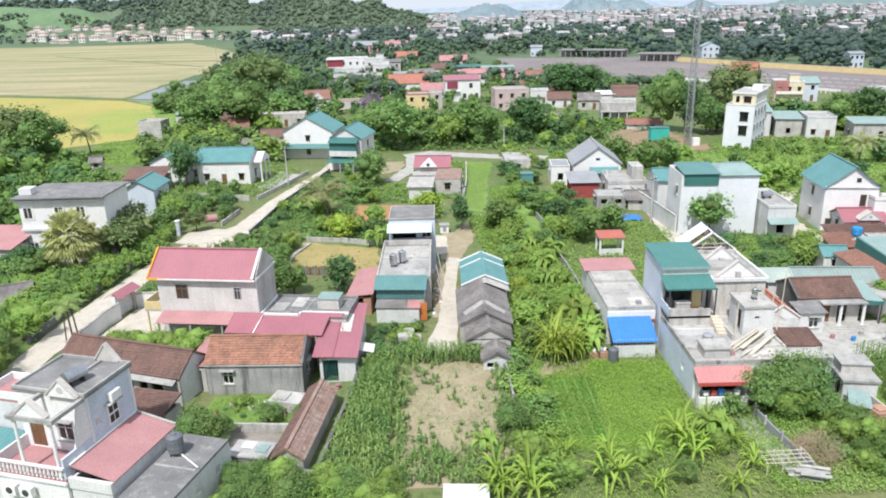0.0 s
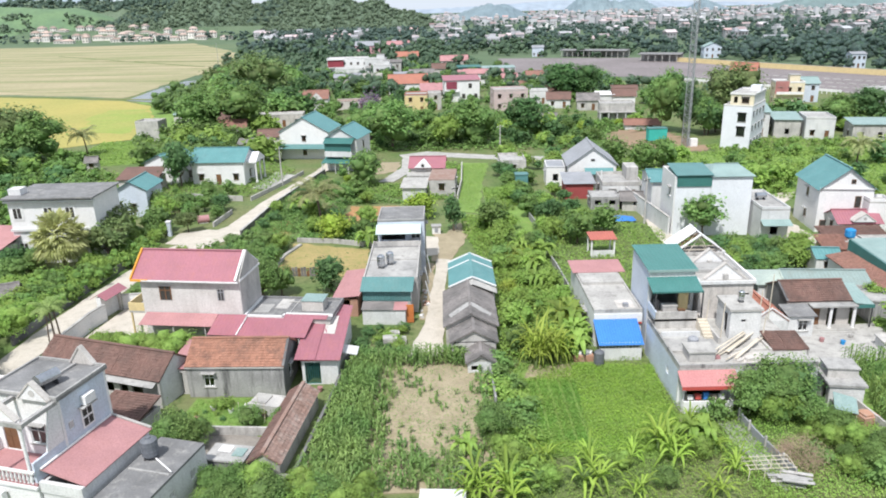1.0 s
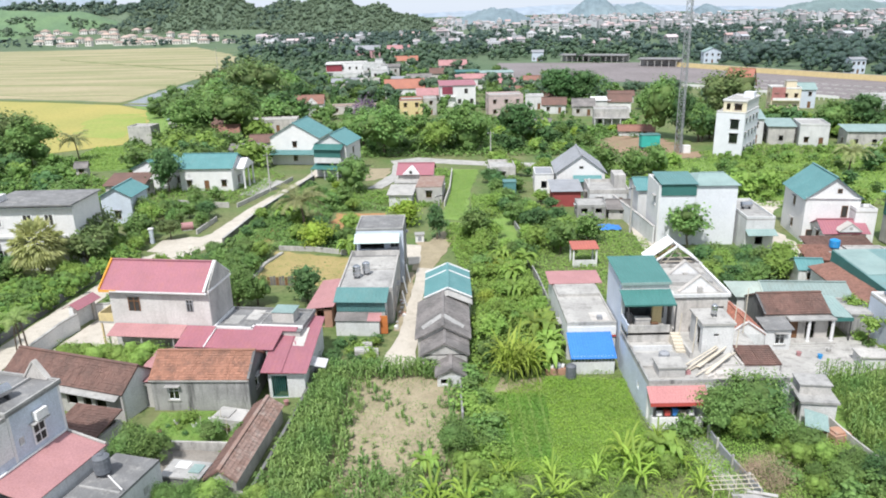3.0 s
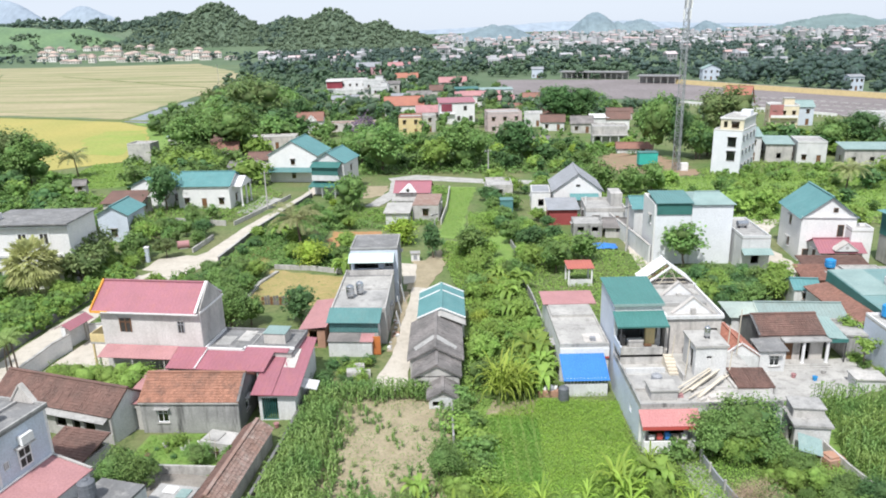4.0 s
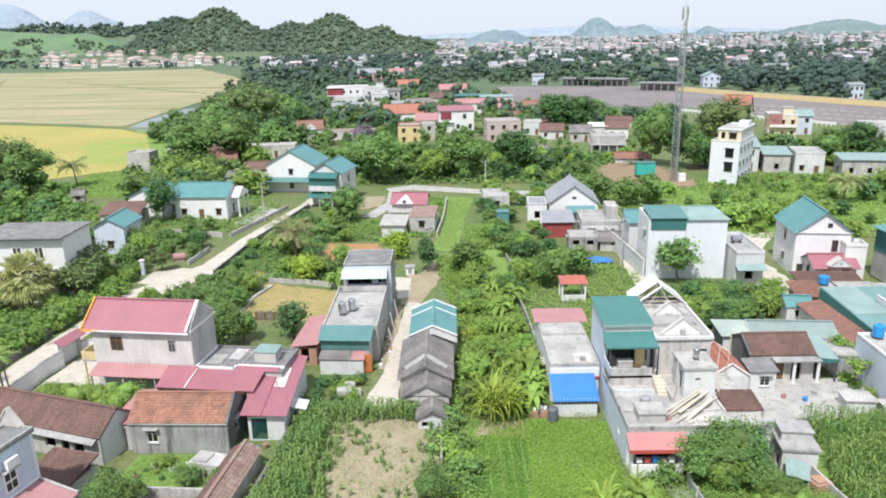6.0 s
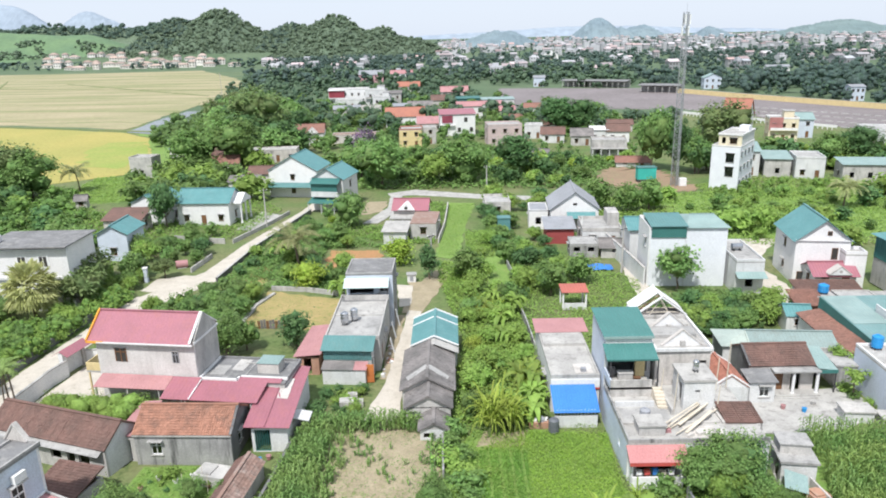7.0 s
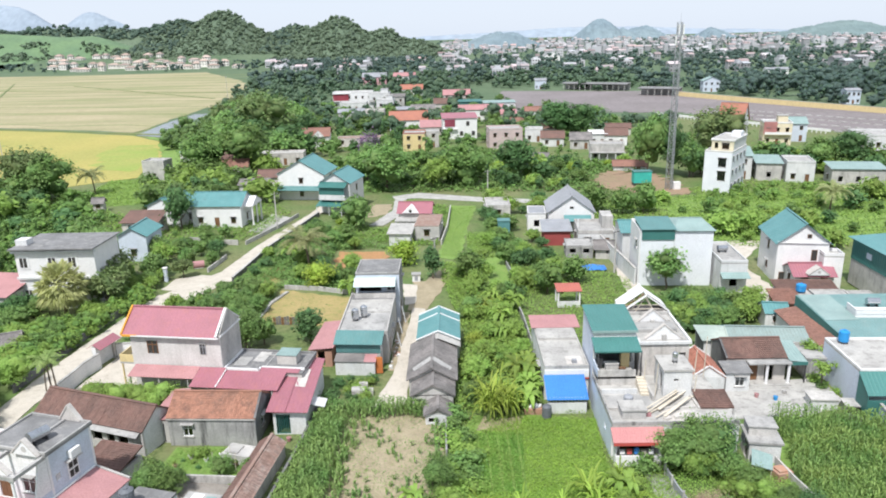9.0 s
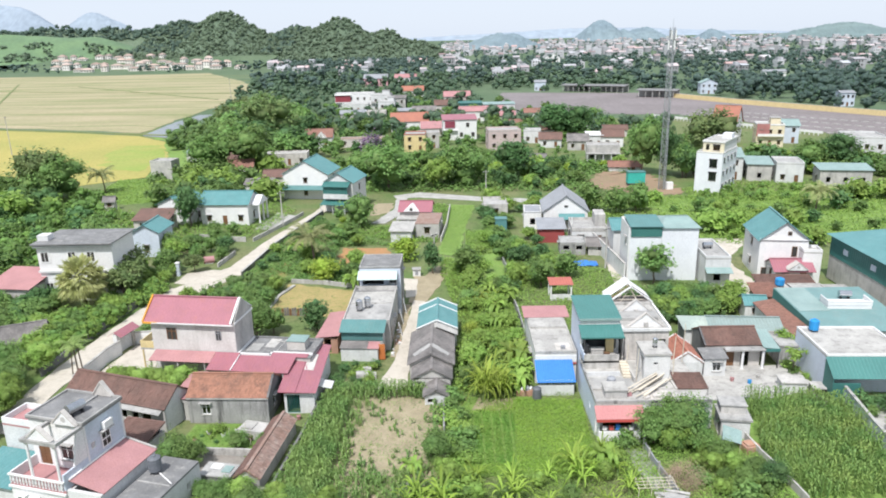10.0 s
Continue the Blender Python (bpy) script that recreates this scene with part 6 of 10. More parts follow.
for y, z, k, x0, x1 in ((1.0, 6.45, 1.45, 0.75, 4.3), (4.6, 6.45, 1.55, 0.6, 4.2)):
    pediment(h, x0, x1, y, z, k, m=M_CLEAN, hole=False)
    part("blockwork", Geo().box((x0 + x1) / 2 - 0.2, y - 0.35, z, (x0 + x1) / 2 + 0.2, y - 0.02, z + 0.55), M_GREYPL, h)
part("roof_step", Geo().box(0.4, 2.6, 6.45, 4.3, 4.5, 6.8), M_ROOFC, h)
part("roof_step", Geo().box(0.4, 4.95, 6.45, 4.3, 6.4, 6.75), M_LIGHTC, h)
part("attic_floor", Geo().box(0.16, 6.8, 6.46, 4.5, 9.9, 6.5), M_FIBRO, h)
part("attic_wall", Geo().box(0.2, 6.6, 6.45, 4.5, 6.75, 7.0), M_GREYPL, h)
for k in range(5):
    y = 7.2 + 0.55 * k
    part("rafter", Geo().beam((0.1, y, 6.9), (2.35, y, 8.6), 0.07), M_WOOD, h)
    part("rafter", Geo().beam((4.6, y, 6.9), (2.35, y, 8.6), 0.07), M_WOOD, h)
    if k % 2 == 0:
        part("strut", Geo().beam((1.2, y, 6.6), (2.3, y, 8.4), 0.06), M_WOODP, h)
        part("strut", Geo().beam((3.4, y, 6.6), (2.4, y, 8.4), 0.06), M_WOODP, h)
        part("tie_beam", Geo().beam((0.3, y, 7.1), (4.4, y, 7.1), 0.07), M_WOODP, h)
for xa in (-0.1, 4.8):
    part("verge", Geo().beam((xa, 7.0, 6.9), (2.35, 7.0, 8.68), 0.2, 0.12), M_CLEAN, h)
    q = ((xa, 8.2, 6.92), (2.35, 8.2, 8.7), (2.35, 10.3, 8.7), (xa, 10.3, 6.92))
    part("roof_sheet", Geo().slab(None, *(q if xa < 0 else q[::-1]), 0.05), M_CLEAN, h)
part("ridge_beam", Geo().beam((2.35, 6.9, 8.72), (2.35, 10.3, 8.72), 0.12), M_CLEAN, h)
for px_, py_, top in ((24.7, 52.9, 6.6), (28.2, 53.0, 5.4), (30.3, 56.8, 7.4), (29.3, 56.4, 6.2), (24.2, 55.0, 6.0)):
    e = thing("scaffold_pole", px_, py_, 3.2 if py_ < 57 and px_ < 30 else 0.0, 0, "thin pale bamboo scaffold pole before the unfinished house", "pole", "bamboo scaffold poles")
    part("cane", Geo().tube((0, 0, 0), (0.15, 0.1, top - (3.2 if py_ < 57 and px_ < 30 else 0.0)), 0.05, 0.04, 6), M_WOODP, e)

# orange and brown roofs, tiled house with porch
h = thing("house", 30.0, 58.9, 0, 0, "small white house with a bright orange tile roof", "house")
walls(h, 3.3, 4.6, 2.1, M_WHITE)
gable_roof(h, 3.3, 4.6, 2.1, 1.15, M_TILER, "y", 0.08, "tile", M_CLEAN, M_TILER, seed=21, verge=M_CLEAN)
h = thing("shed", 27.9, 50.9, 3.23, 0, "low shed with a brown tile lean-to roof on the terrace", "shed")
walls(h, 2.6, 2.5, 0.2, M_GREYPL, z0=0)
mono_roof(h, 0.2, -0.1, 3.1, 2.5, 0.2, 0.15, 0.55, 0.6, M_TILEB, "tile", 23)
part("corner_post", Geo().beam((3.1, 0, -3.4), (3.1, 0, 0.15), 0.14), M_GREYPL, h)
h = thing("house", 34.6, 62.0, 0, 0, "low house with a brown tile roof and a pillared porch", "house")
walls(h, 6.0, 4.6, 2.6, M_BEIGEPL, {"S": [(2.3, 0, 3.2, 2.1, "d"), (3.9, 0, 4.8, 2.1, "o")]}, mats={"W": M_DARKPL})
gable_roof(h, 6.0, 4.6, 2.6, 1.15, M_TILEB, "x", 0.1, "tile", M_DARKPL, M_TILEB, seed=25)
part("porch_roof", Geo().box(1.9, -1.0, 2.3, 6.2, -0.01, 2.44), M_ROOFC, h)
for k in range(2):
    part("pillar", Geo().lathe((3.85 + 2.2 * k, -0.7, 0), [(0.2, -0.2), (0.2, 0.15), (0.15, 0.2), (0.14, 2.15), (0.2, 2.3)], 12), M_CLEAN, h)
part("porch_step", Geo().box(1.9, -1.3, -0.2, 6.2, -0.02, 0.16), M_LIGHTC, h)
part("porch_step", Geo().box(1.9, -1.65, -0.2, 6.2, -1.31, 0.08), M_LIGHTC, h)
part("wall_cap", Geo().beam((-0.06, -0.1, 2.7), (-0.06, 2.3, 3.84), 0.2, 0.1), M_DARKPL, h)
h = thing("side_room", 33.8, 59.8, 0, 0, "small whitewashed side room with a concrete roof", "house")
walls(h, 2.3, 2.05, 2.1, M_WHITE, {"S": [(0.9, 0.6, 1.8, 1.7, "w")]}, mats={"W": M_DARKPL})
mono_roof(h, -0.2, -0.2, 2.5, 2.05, 2.15, 2.15, 2.45, 2.45, M_DARKC, "flat")
h = thing("carport", 40.8, 60.8, 0, 0, "open carport with a teal sheet roof", "carport")
mono_roof(h, -0.1, 0.6, 1.7, 4.4, 2.55, 2.35, 3.0, 3.2, M_TEALP)
part("front_board", Geo().box(-0.1, 0.53, 2.05, 1.7, 0.58, 2.4), M_TEALD, h)
for px_, py_ in ((0.1, 0.7), (1.6, 0.7), (0.1, 4.2), (1.6, 4.2)):
    part("post", Geo().beam((px_, py_, -0.2), (px_, py_, 2.1), 0.1), M_IRON, h)
part("back_wall", Geo().box(0.0, 4.3, -0.2, 1.9, 4.45, 2.8), M_DARKPL, h)
h = thing("shed", 42.95, 62.6, 0, -4, "low grey shed with a cracked flat concrete roof", "shed")
walls(h, 2.2, 4.6, 2.1, M_STREAK)
flat_roof(h, 2.2, 4.6, 2.1, M_ROOFC, 0.0, over=0.1)
h = thing("long_shed", 34.0, 67.0, -0.2, -5, "long low house under a faded teal-grey metal roof", "shed")
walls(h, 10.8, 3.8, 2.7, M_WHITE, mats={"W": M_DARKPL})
M_FADED = mat("faded_teal_grey_metal", (0.24, 0.305, 0.295), (0.205, 0.265, 0.255), rough=0.5, stain=(0.2, 0.22, 0.2), stain_amount=0.5, streak=1.0)
M_SHEETG = mat("whitish_green_sheet", (0.37, 0.43, 0.39), (0.32, 0.38, 0.35), rough=0.5, stain=(0.26, 0.28, 0.26), stain_amount=0.5, streak=1.0)
slope(h, (2.5, -0.3, 2.68), (11.0, -0.3, 2.68), (11.0, 1.9, 3.5), (2.5, 1.9, 3.5), M_FADED)
slope(h, (11.0, 4.1, 2.68), (2.5, 4.1, 2.68), (2.5, 1.9, 3.5), (11.0, 1.9, 3.5), M_TEAL)
part("hip_sheet", Geo().slab(None, (-0.3, 4.1, 2.66), (-0.3, -0.3, 2.66), (2.5, 1.88, 3.5), (2.5, 1.92, 3.5), 0.05), M_SHEETG, h)
part("hip_sheet", Geo().slab(None, (-0.28, -0.3, 2.66), (2.48, -0.3, 2.66), (2.5, 1.88, 3.5), (2.46, 1.88, 3.49), 0.05), M_SHEETG, h)
part("hip_sheet", Geo().slab(None, (2.48, 4.1, 2.66), (-0.28, 4.1, 2.66), (2.46, 1.92, 3.49), (2.5, 1.92, 3.5), 0.05), M_SHEETG, h)
part("hip_cap", Geo().beam((2.48, -0.3, 2.74), (2.48, 1.9, 3.56), 0.12, 0.06), M_SHEETG, h)
part("ridge_cap", Geo().beam((2.48, 1.9, 3.56), (11.0, 1.9, 3.56), 0.24, 0.08), M_FADED, h)
part("back_parapet", Geo().box(5.0, -0.5, 2.3, 10.8, -0.34, 2.75), M_LIGHTC, h)
part("gable", Geo().add([(10.84, 0, 2.7), (10.84, 3.8, 2.7), (10.84, 1.9, 3.42), (10.7, 0, 2.7), (10.7, 3.8, 2.7), (10.7, 1.9, 3.42)], [(0, 1, 2), (3, 5, 4), (0, 2, 5, 3), (1, 4, 5, 2), (0, 3, 4, 1)]), M_WHITE, h)
e = thing("coop", 40.6, 56.2, 0, -5, "low concrete coop with a flat lid", "coop")
part("body", Geo().box(0, 0, -0.2, 2.4, 1.6, 0.95), M_WHITE, e)
part("lid", Geo().box(-0.12, -0.12, 0.95, 2.52, 1.72, 1.08), M_GREYPL, e)
e = thing("coop", 43.4, 55.3, 0, -5, "small concrete coop with a dark front", "coop")
part("body", Geo().box(0, 0.1, -0.2, 1.5, 1.4, 0.75), M_GREYPL, e)
part("front", Geo().box(0.15, 0.04, 0.0, 1.35, 0.1, 0.65), M_DARKIN, e)
part("lid", Geo().box(-0.1, -0.1, 0.75, 1.6, 1.5, 0.86), M_GREYPL, e)
h = thing("wash_house", 31.2, 47.6, 0, -8, "small grey wash house with a stepped flat roof", "shed")
walls(h, 2.5, 2.6, 1.9, M_GREYPL, {"W": [(0.6, 0, 1.4, 1.7, "o")]}, mats={"S": M_WHITE})
flat_roof(h, 2.5, 2.6, 1.9, M_ROOFC, 0.0, over=0.15)
part("roof_tank", Geo().box(0.1, 1.0, 2.08, 2.3, 2.6, 2.85), M_GREYPL, h)
part("tank_lid", Geo().box(0.0, 0.9, 2.85, 2.4, 2.7, 2.95), M_ROOFC, h)
e = thing("awning", 30.6, 45.6, 0, -20, "pale green sheet awning over the back path", "awning")
mono_roof(e, 0, 0, 1.6, 1.5, 1.2, 1.0, 1.5, 1.8, M_TEALP, "fine")
for px_, py_ in ((0.1, 0.1), (1.5, 0.1), (0.1, 1.4), (1.5, 1.4)):
    part("post", Geo().beam((px_, py_, -0.2), (px_, py_, 1.1 + 0.3 * py_), 0.05), M_WOODP, e)
e = thing("brick_pile", 32.6, 45.0, 0, 15, "low stack of red bricks", "bricks")
part("brick_block", Geo().box(0, 0, -0.1, 1.4, 1.2, 0.6), M_BRICK, e)
part("brick_layer", Geo().box(0.2, 0.15, 0.6, 1.2, 0.9, 0.75), M_BRICK, e)
low_wall("boundary_wall", [(33.3, 47.6), (33.6, 44.6), (34.2, 41.5), (34.6, 38)], 0.8, 0.14, M_GREYPL, "thin grey boundary wall beside the maize")
low_wall("boundary_wall", [(23.9, 46.4), (24.1, 43.6), (24.8, 39.1)], 0.8, 0.12, M_GREYM, "thin grey sheet fence along the back path", "fence")

# white building with the teal canopy, big teal roofs
h = thing("house", 44.7, 56.2, 0, -2, "white house with a flat roof terrace", "house")
walls(h, 8.2, 7.2, 3.75, M_BLUEWHITE)
flat_roof(h, 8.2, 7.2, 3.75, M_LIGHTC, 0.2, M_CLEAN)
part("canopy_cheek", Geo().add([(-0.08, 0, 3.8), (-0.08, -2.0, 2.5), (-0.08, -2.0, 0.6), (-0.08, 0, 0.6), (0.0, 0, 3.8), (0.0, -2.0, 2.5), (0.0, -2.0, 0.6), (0.0, 0, 0.6)],
                               [(0, 1, 2, 3), (7, 6, 5, 4), (0, 4, 5, 1), (1, 5, 6, 2), (2, 6, 7, 3)]), M_TEALD, h)
mono_roof(h, -0.15, -2.1, 8.4, -0.02, 2.45, 2.45, 3.9, 3.9, M_TEALR, name="canopy")
part("front_wall", Geo().box(0.0, -2.0, -0.2, 2.6, -1.85, 1.9), M_TEALD, h)
tank(46.3, 62.4, 3.9, M_TANKB, "bright blue plastic water tank on a roof", 0.5, 1.2)
low_wall("boundary_wall", [(45.8, 54.2), (45.2, 49.5), (44.4, 42), (44.0, 38)], 1.6, 0.2, M_BLUEWHITE, "pale blue-grey boundary wall", cap=M_LIGHTC)
patch("courtyard", [(46.2, 54), (54, 54), (54, 44), (45.2, 44)], M_LIGHTC, 0.03, 0.1, label="pale yard behind the boundary wall", category="yard")
h = thing("workshop", 48.3, 64.2, -0.1, 0, "workshop under a wide teal metal roof", "shed")
walls(h, 10.0, 11.5, 3.0, M_WHITE)
mono_roof(h, -0.4, -0.4, 10.4, 12.0, 3.3, 3.3, 4.0, 4.0, mat("dull_teal_metal", (0.165, 0.28, 0.28), (0.14, 0.245, 0.245), rough=0.5, stain=(0.22, 0.27, 0.26), stain_amount=0.5, streak=1.0))
part("cheek", Geo().hexa([(-0.46, -0.4, 1.5), (-0.4, -0.4, 1.5), (-0.4, 11.9, 1.5), (-0.46, 11.9, 1.5), (-0.46, -0.4, 3.3), (-0.4, -0.4, 3.3), (-0.4, 11.9, 4.0), (-0.46, 11.9, 4.0)]), M_TEALD, h)
part("eave_sheet", Geo().ribbed((-0.3, 5.0, 3.66), (3.4, 5.0, 3.66), (3.4, 11.9, 4.06), (-0.3, 11.9, 4.06)), M_TEALP, h)
lying_tank(55.0, 72.6, 3.72, -6, "lying stainless steel water tank on the terrace roof")
e = thing("roof_terrace", 51.6, 69.8, 3.85, -4, "small white balustraded terrace on the roof", "terrace")
part("deck", Geo().box(0, 0, -0.3, 5.0, 2.2, 0.1), M_CLEAN, e)
for a, b in (((0, 0), (5, 0)), ((5, 0), (5, 2.2)), ((0, 0), (0, 2.2))):
    part("balustrade", Geo().beam((*a, 0.65), (*b, 0.65), 0.14, 0.12).beam((*a, 0.35), (*b, 0.35), 0.1, 0.4), M_CLEAN, e)
h = thing("house", 45.2, 65.3, -0.1, -2, "narrow house with a brown tile roof", "house")
walls(h, 2.6, 10.2, 2.1, M_WHITE)
mono_roof(h, -0.25, -0.3, 2.6, 10.6, 2.2, 2.75, 2.75, 2.2, M_TILEM, "tile", 31, run="x")
h = thing("warehouse", 63.6, 68.0, -0.3, 0, "large warehouse with grey base and dark teal cladding", "warehouse")
walls(h, 16, 25, 3.6, M_GREYPL)
part("cladding", Geo().ribbed((-0.06, 25.0, 3.3), (-0.06, 0.0, 3.3), (-0.04, 0.0, 6.3), (-0.04, 25.0, 6.3), 0.5, 0.05), M_TEALD, h)
part("cladding", Geo().ribbed((0.0, -0.06, 3.3), (16, -0.06, 3.3), (16, -0.04, 6.3), (0, -0.04, 6.3), 0.5, 0.05), M_TEALD, h)
part("cladding", Geo().ribbed((16, 25.06, 3.3), (0, 25.06, 3.3), (0, 25.04, 6.3), (16, 25.04, 6.3), 0.5, 0.05), M_TEALD, h)
for wy in (6, 13, 20):
    part("vent_window", Geo().box(-0.14, wy, 4.4, -0.07, wy + 1.2, 5.2), M_BLUEWHITE, h)
mono_roof(h, -0.6, -0.5, 16.5, 25.5, 6.35, 7.4, 7.4, 6.35, M_TEALB, run="x")

# clutter by the lane and the back path
rnd = random.Random(12)
for k in range(16):
    x, y = rnd.uniform(-0.35, 0.35), rnd.uniform(66.5, 75)
    e = thing("rubble", x, y, gz(y), rnd.uniform(0, 90), "pale lump of rubble beside the lane", "rubble", "rubble along the lane wall")
    part("lump", Geo().lathe((0, 0, -0.05), [(0.22 * rnd.uniform(0.6, 1.3), 0), (0.2, 0.15), (0.08, 0.25)], 6), rnd.choice((M_CLEAN, M_LIGHTC, M_BRICK)), e)
for x, y, w, d, hh in ((-3.6, 59.6, 1.3, 1.0, 0.8), (-2.2, 60.2, 0.7, 0.7, 0.5), (-3.2, 61.4, 1.0, 0.6, 0.6)):
    e = thing("concrete_trough", x, y, 0, 8, "small grey concrete trough among weeds", "trough", "troughs by the lane")
    panel_geo = Geo().box(0, 0, -0.1, w, d, hh)
    part("body", panel_geo, M_GREYPL, e)
    part("slab", Geo().box(0.1, 0.1, hh, w * 0.7, d - 0.1, hh + 0.08), M_LIGHTC, e)
e = thing("cistern", 0.35, 35.3, 0, -3, "white painted concrete cistern roof", "cistern")
part("body", Geo().box(0, 0, -0.1, 2.7, 2.3, 0.95), M_GREYPL, e)
part("lid", Geo().box(-0.1, -0.1, 0.95, 2.8, 2.4, 1.08), M_WHITE, e)
e = thing("stone_slab", 2.4, 40.4, 0, 5, "grey stone slab half sunk in weeds", "stone")
part("slab", Geo().box(0, 0, -0.1, 1.5, 0.5, 0.4), M_STONE, e)
for k in range(12):
    x, y, a = 23.6 + rnd.uniform(0, 1.2), 37.9 + rnd.uniform(0, 1.1), rnd.uniform(-0.45, -0.1)
    e = thing("board", x, y, 0.1 + 0.055 * k, 0, "weathered grey board on a heap by the path", "board", "heap of boards")
    part("plank", Geo().beam((-0.9 * math.cos(a), -0.9 * math.sin(a), 0), (0.9 * math.cos(a), 0.9 * math.sin(a), 0.1), 0.26, 0.05), rnd.choice((M_LIGHTC, M_GREYPL, M_ROOFC)), e)
e = thing("gourd_trellis", 21.6, 38.9, 0, 0, "low trellis of thin pale sticks with climbing leaves", "trellis")
for i in range(4):
    for j in range(2):
        part("stake", Geo().tube((1.0 * i, 1.3 * j, -0.2), (1.0 * i + 0.05, 1.3 * j, 1.05), 0.03, 0.025, 6), M_WOODP, e)
for j in range(4):
    part("lath", Geo().beam((-0.1, 0.43 * j, 1.05), (3.1, 0.43 * j + 0.1, 1.08), 0.035), M_WOODP, e)
for i in range(7):
    part("lath", Geo().beam((0.5 * i, -0.1, 1.1), (0.5 * i + 0.05, 1.45, 1.12), 0.03), M_WOODP, e)
for k, (x, y) in enumerate(((24.0, 46.0), (24.05, 44.4), (24.35, 42.4), (24.65, 40.4))):
    e = thing("fence_post", x - 0.15, y, 0, 0, "pale concrete fence post", "post", "posts of the sheet fence")
    part("shaft", Geo().box(-0.07, -0.07, -0.2, 0.07, 0.07, 1.15), M_LIGHTC, e)

e = thing("pump_box", 0.5, 97.0, gz(97), 4, "small white box hut under the trees", "shed")
part("body", Geo().box(0, 0, -0.2, 1.2, 1.0, 1.1), M_CLEAN, e)
part("lid", Geo().box(-0.12, -0.15, 1.1, 1.32, 1.1, 1.2), M_ROOFC, e)
part("hatch", Geo().box(0.35, -0.03, 0.2, 0.85, -0.002, 0.85), M_GREYM, e)

# odds and ends in the back garden and yards
rnd = random.Random(21)
for k in range(9):
    x, y = -17.4 + rnd.uniform(0, 7.0), 46.8 + rnd.uniform(0, 3.6)
    e = thing("flower_pot", x, y, 0.02, 0, "small pale flower pot on the back lawn", "flower pot", "pots on the back lawn")
    part("pot", Geo().lathe((0, 0, 0), [(0.14, 0), (0.2, 0.3), (0.22, 0.34), (0.18, 0.34)], 9), rnd.choice((M_CLEAN, M_BRICK, M_GREYPL)), e)
    part("plant", crown_geo(60 + k, 4, 14, 0.14, 0.22, 0.2, 0.5), L_LIGHT, e)
for x, y in ((-12.6, 48.6), (-13.8, 47.6), (-11.8, 47.4)):
    e = thing("garden_stake", x, y, 0.0, 0, "thin pale stake standing in the lawn", "stake", "stakes in the lawn")
    part("stick", Geo().tube((0, 0, -0.1), (0.08, 0.05, 1.7), 0.035, 0.025, 6), M_WOODP, e)
for x, y, m in ((36.4, 58.6, M_SALMON), (38.0, 58.0, M_TANKB), (39.4, 59.2, M_GREYPL), (-8.3, 52.0, M_SALMON), (-9.0, 51.6, M_TANKB)):
    e = thing("bucket", x, y, 0.05 if y > 55 else -0.01, 0, "plastic bucket standing in a yard", "bucket", "buckets in the yards")
    part("pail", Geo().lathe((0, 0, 0), [(0.16, 0), (0.22, 0.36), (0.24, 0.38), (0.2, 0.38)], 10), m, e)
    part("bail", Geo().beam((-0.22, 0, 0.38), (0.22, 0, 0.4), 0.02), M_IRON, e)
e = thing("well_ring", 43.2, 53.8, 0, 0, "dark concrete well ring at the maize edge", "well")
part("ring", Geo().lathe((0, 0, -0.2), [(0.75, 0), (0.75, 0.65), (0.6, 0.65), (0.6, 0.1)], 18), M_STREAK, e)

# ---- houses farther off ----
def grid_windows(w, h, floors, n, z0=0.9, wh=1.3, ww=1.0, kind="w"):
    """A regular set of openings for one wall."""
    fh = h / floors
    return [(w * (i + 0.5) / n - ww / 2, fh * f + z0, w * (i + 0.5) / n + ww / 2, min(fh * f + z0 + wh, h - 0.25), kind) for f in range(floors) for i in range(n)]


HOUSES = []


def mid_house(label, x, y, yaw, w, d, h, wall, roof, rmat, rise=1.5, floors=1, wins=2, style="rib", parapet=0.4, par_mat=None, side=1, base=None, category="house", name="house", over=0.4, kind="w", frame=None, head=True):
    """A plain village house: roof is gx or gy (gable, ridge along x or y), m (single slope) or f (flat)."""
    HOUSES.append((x, y, w, d))
    e = thing(name, x, y, gz(y) if base is None else base, yaw, label, category)
    holes = {"S": grid_windows(w, h, floors, wins, kind=kind) if wins else [], "E": grid_windows(d, h, floors, side) if side else [], "W": grid_windows(d, h, floors, side) if side else []}
    if wins > 1 and kind == "w":                # a door in place of one ground-floor window
        x0, _, x1, _, _ = holes["S"][wins // 2]
        holes["S"][wins // 2] = (x0, 0.05, x1, min(2.1, h - 0.3), "d")
    walls(e, w, d, h, wall, holes, frame_mat=frame or M_WOOD)
    if roof == "f":
        flat_roof(e, w, d, h, rmat, parapet, par_mat or wall)
        if floors > 1 and wins > 1 and head:
            part("stair_head", Geo().box(w * 0.55, d * 0.45, h + 0.18, w * 0.9, d * 0.85, h + 2.2), wall, e)
            part("stair_head_roof", Geo().box(w * 0.55 - 0.2, d * 0.45 - 0.2, h + 2.2, w * 0.9 + 0.2, d * 0.85 + 0.2, h + 2.34), M_ROOFC, e)
            part("balcony_slab", Geo().box(0.3, -1.0, h * 0.5 - 0.05, w - 0.3, -0.01, h * 0.5 + 0.1), wall, e)
            part("balcony_front", Geo().box(0.3, -1.0, h * 0.5 + 0.1, w - 0.3, -0.88, h * 0.5 + 0.85), par_mat or M_GREYPL, e)
    elif roof == "m":
        mono_roof(e, -over, -over, w + over, d + over, h + 0.05, h + 0.05, h + rise, h + rise, rmat, style)
    else:
        gable_roof(e, w, d, h, rise, rmat, roof[1], over, style, wall, rmat)
    return e


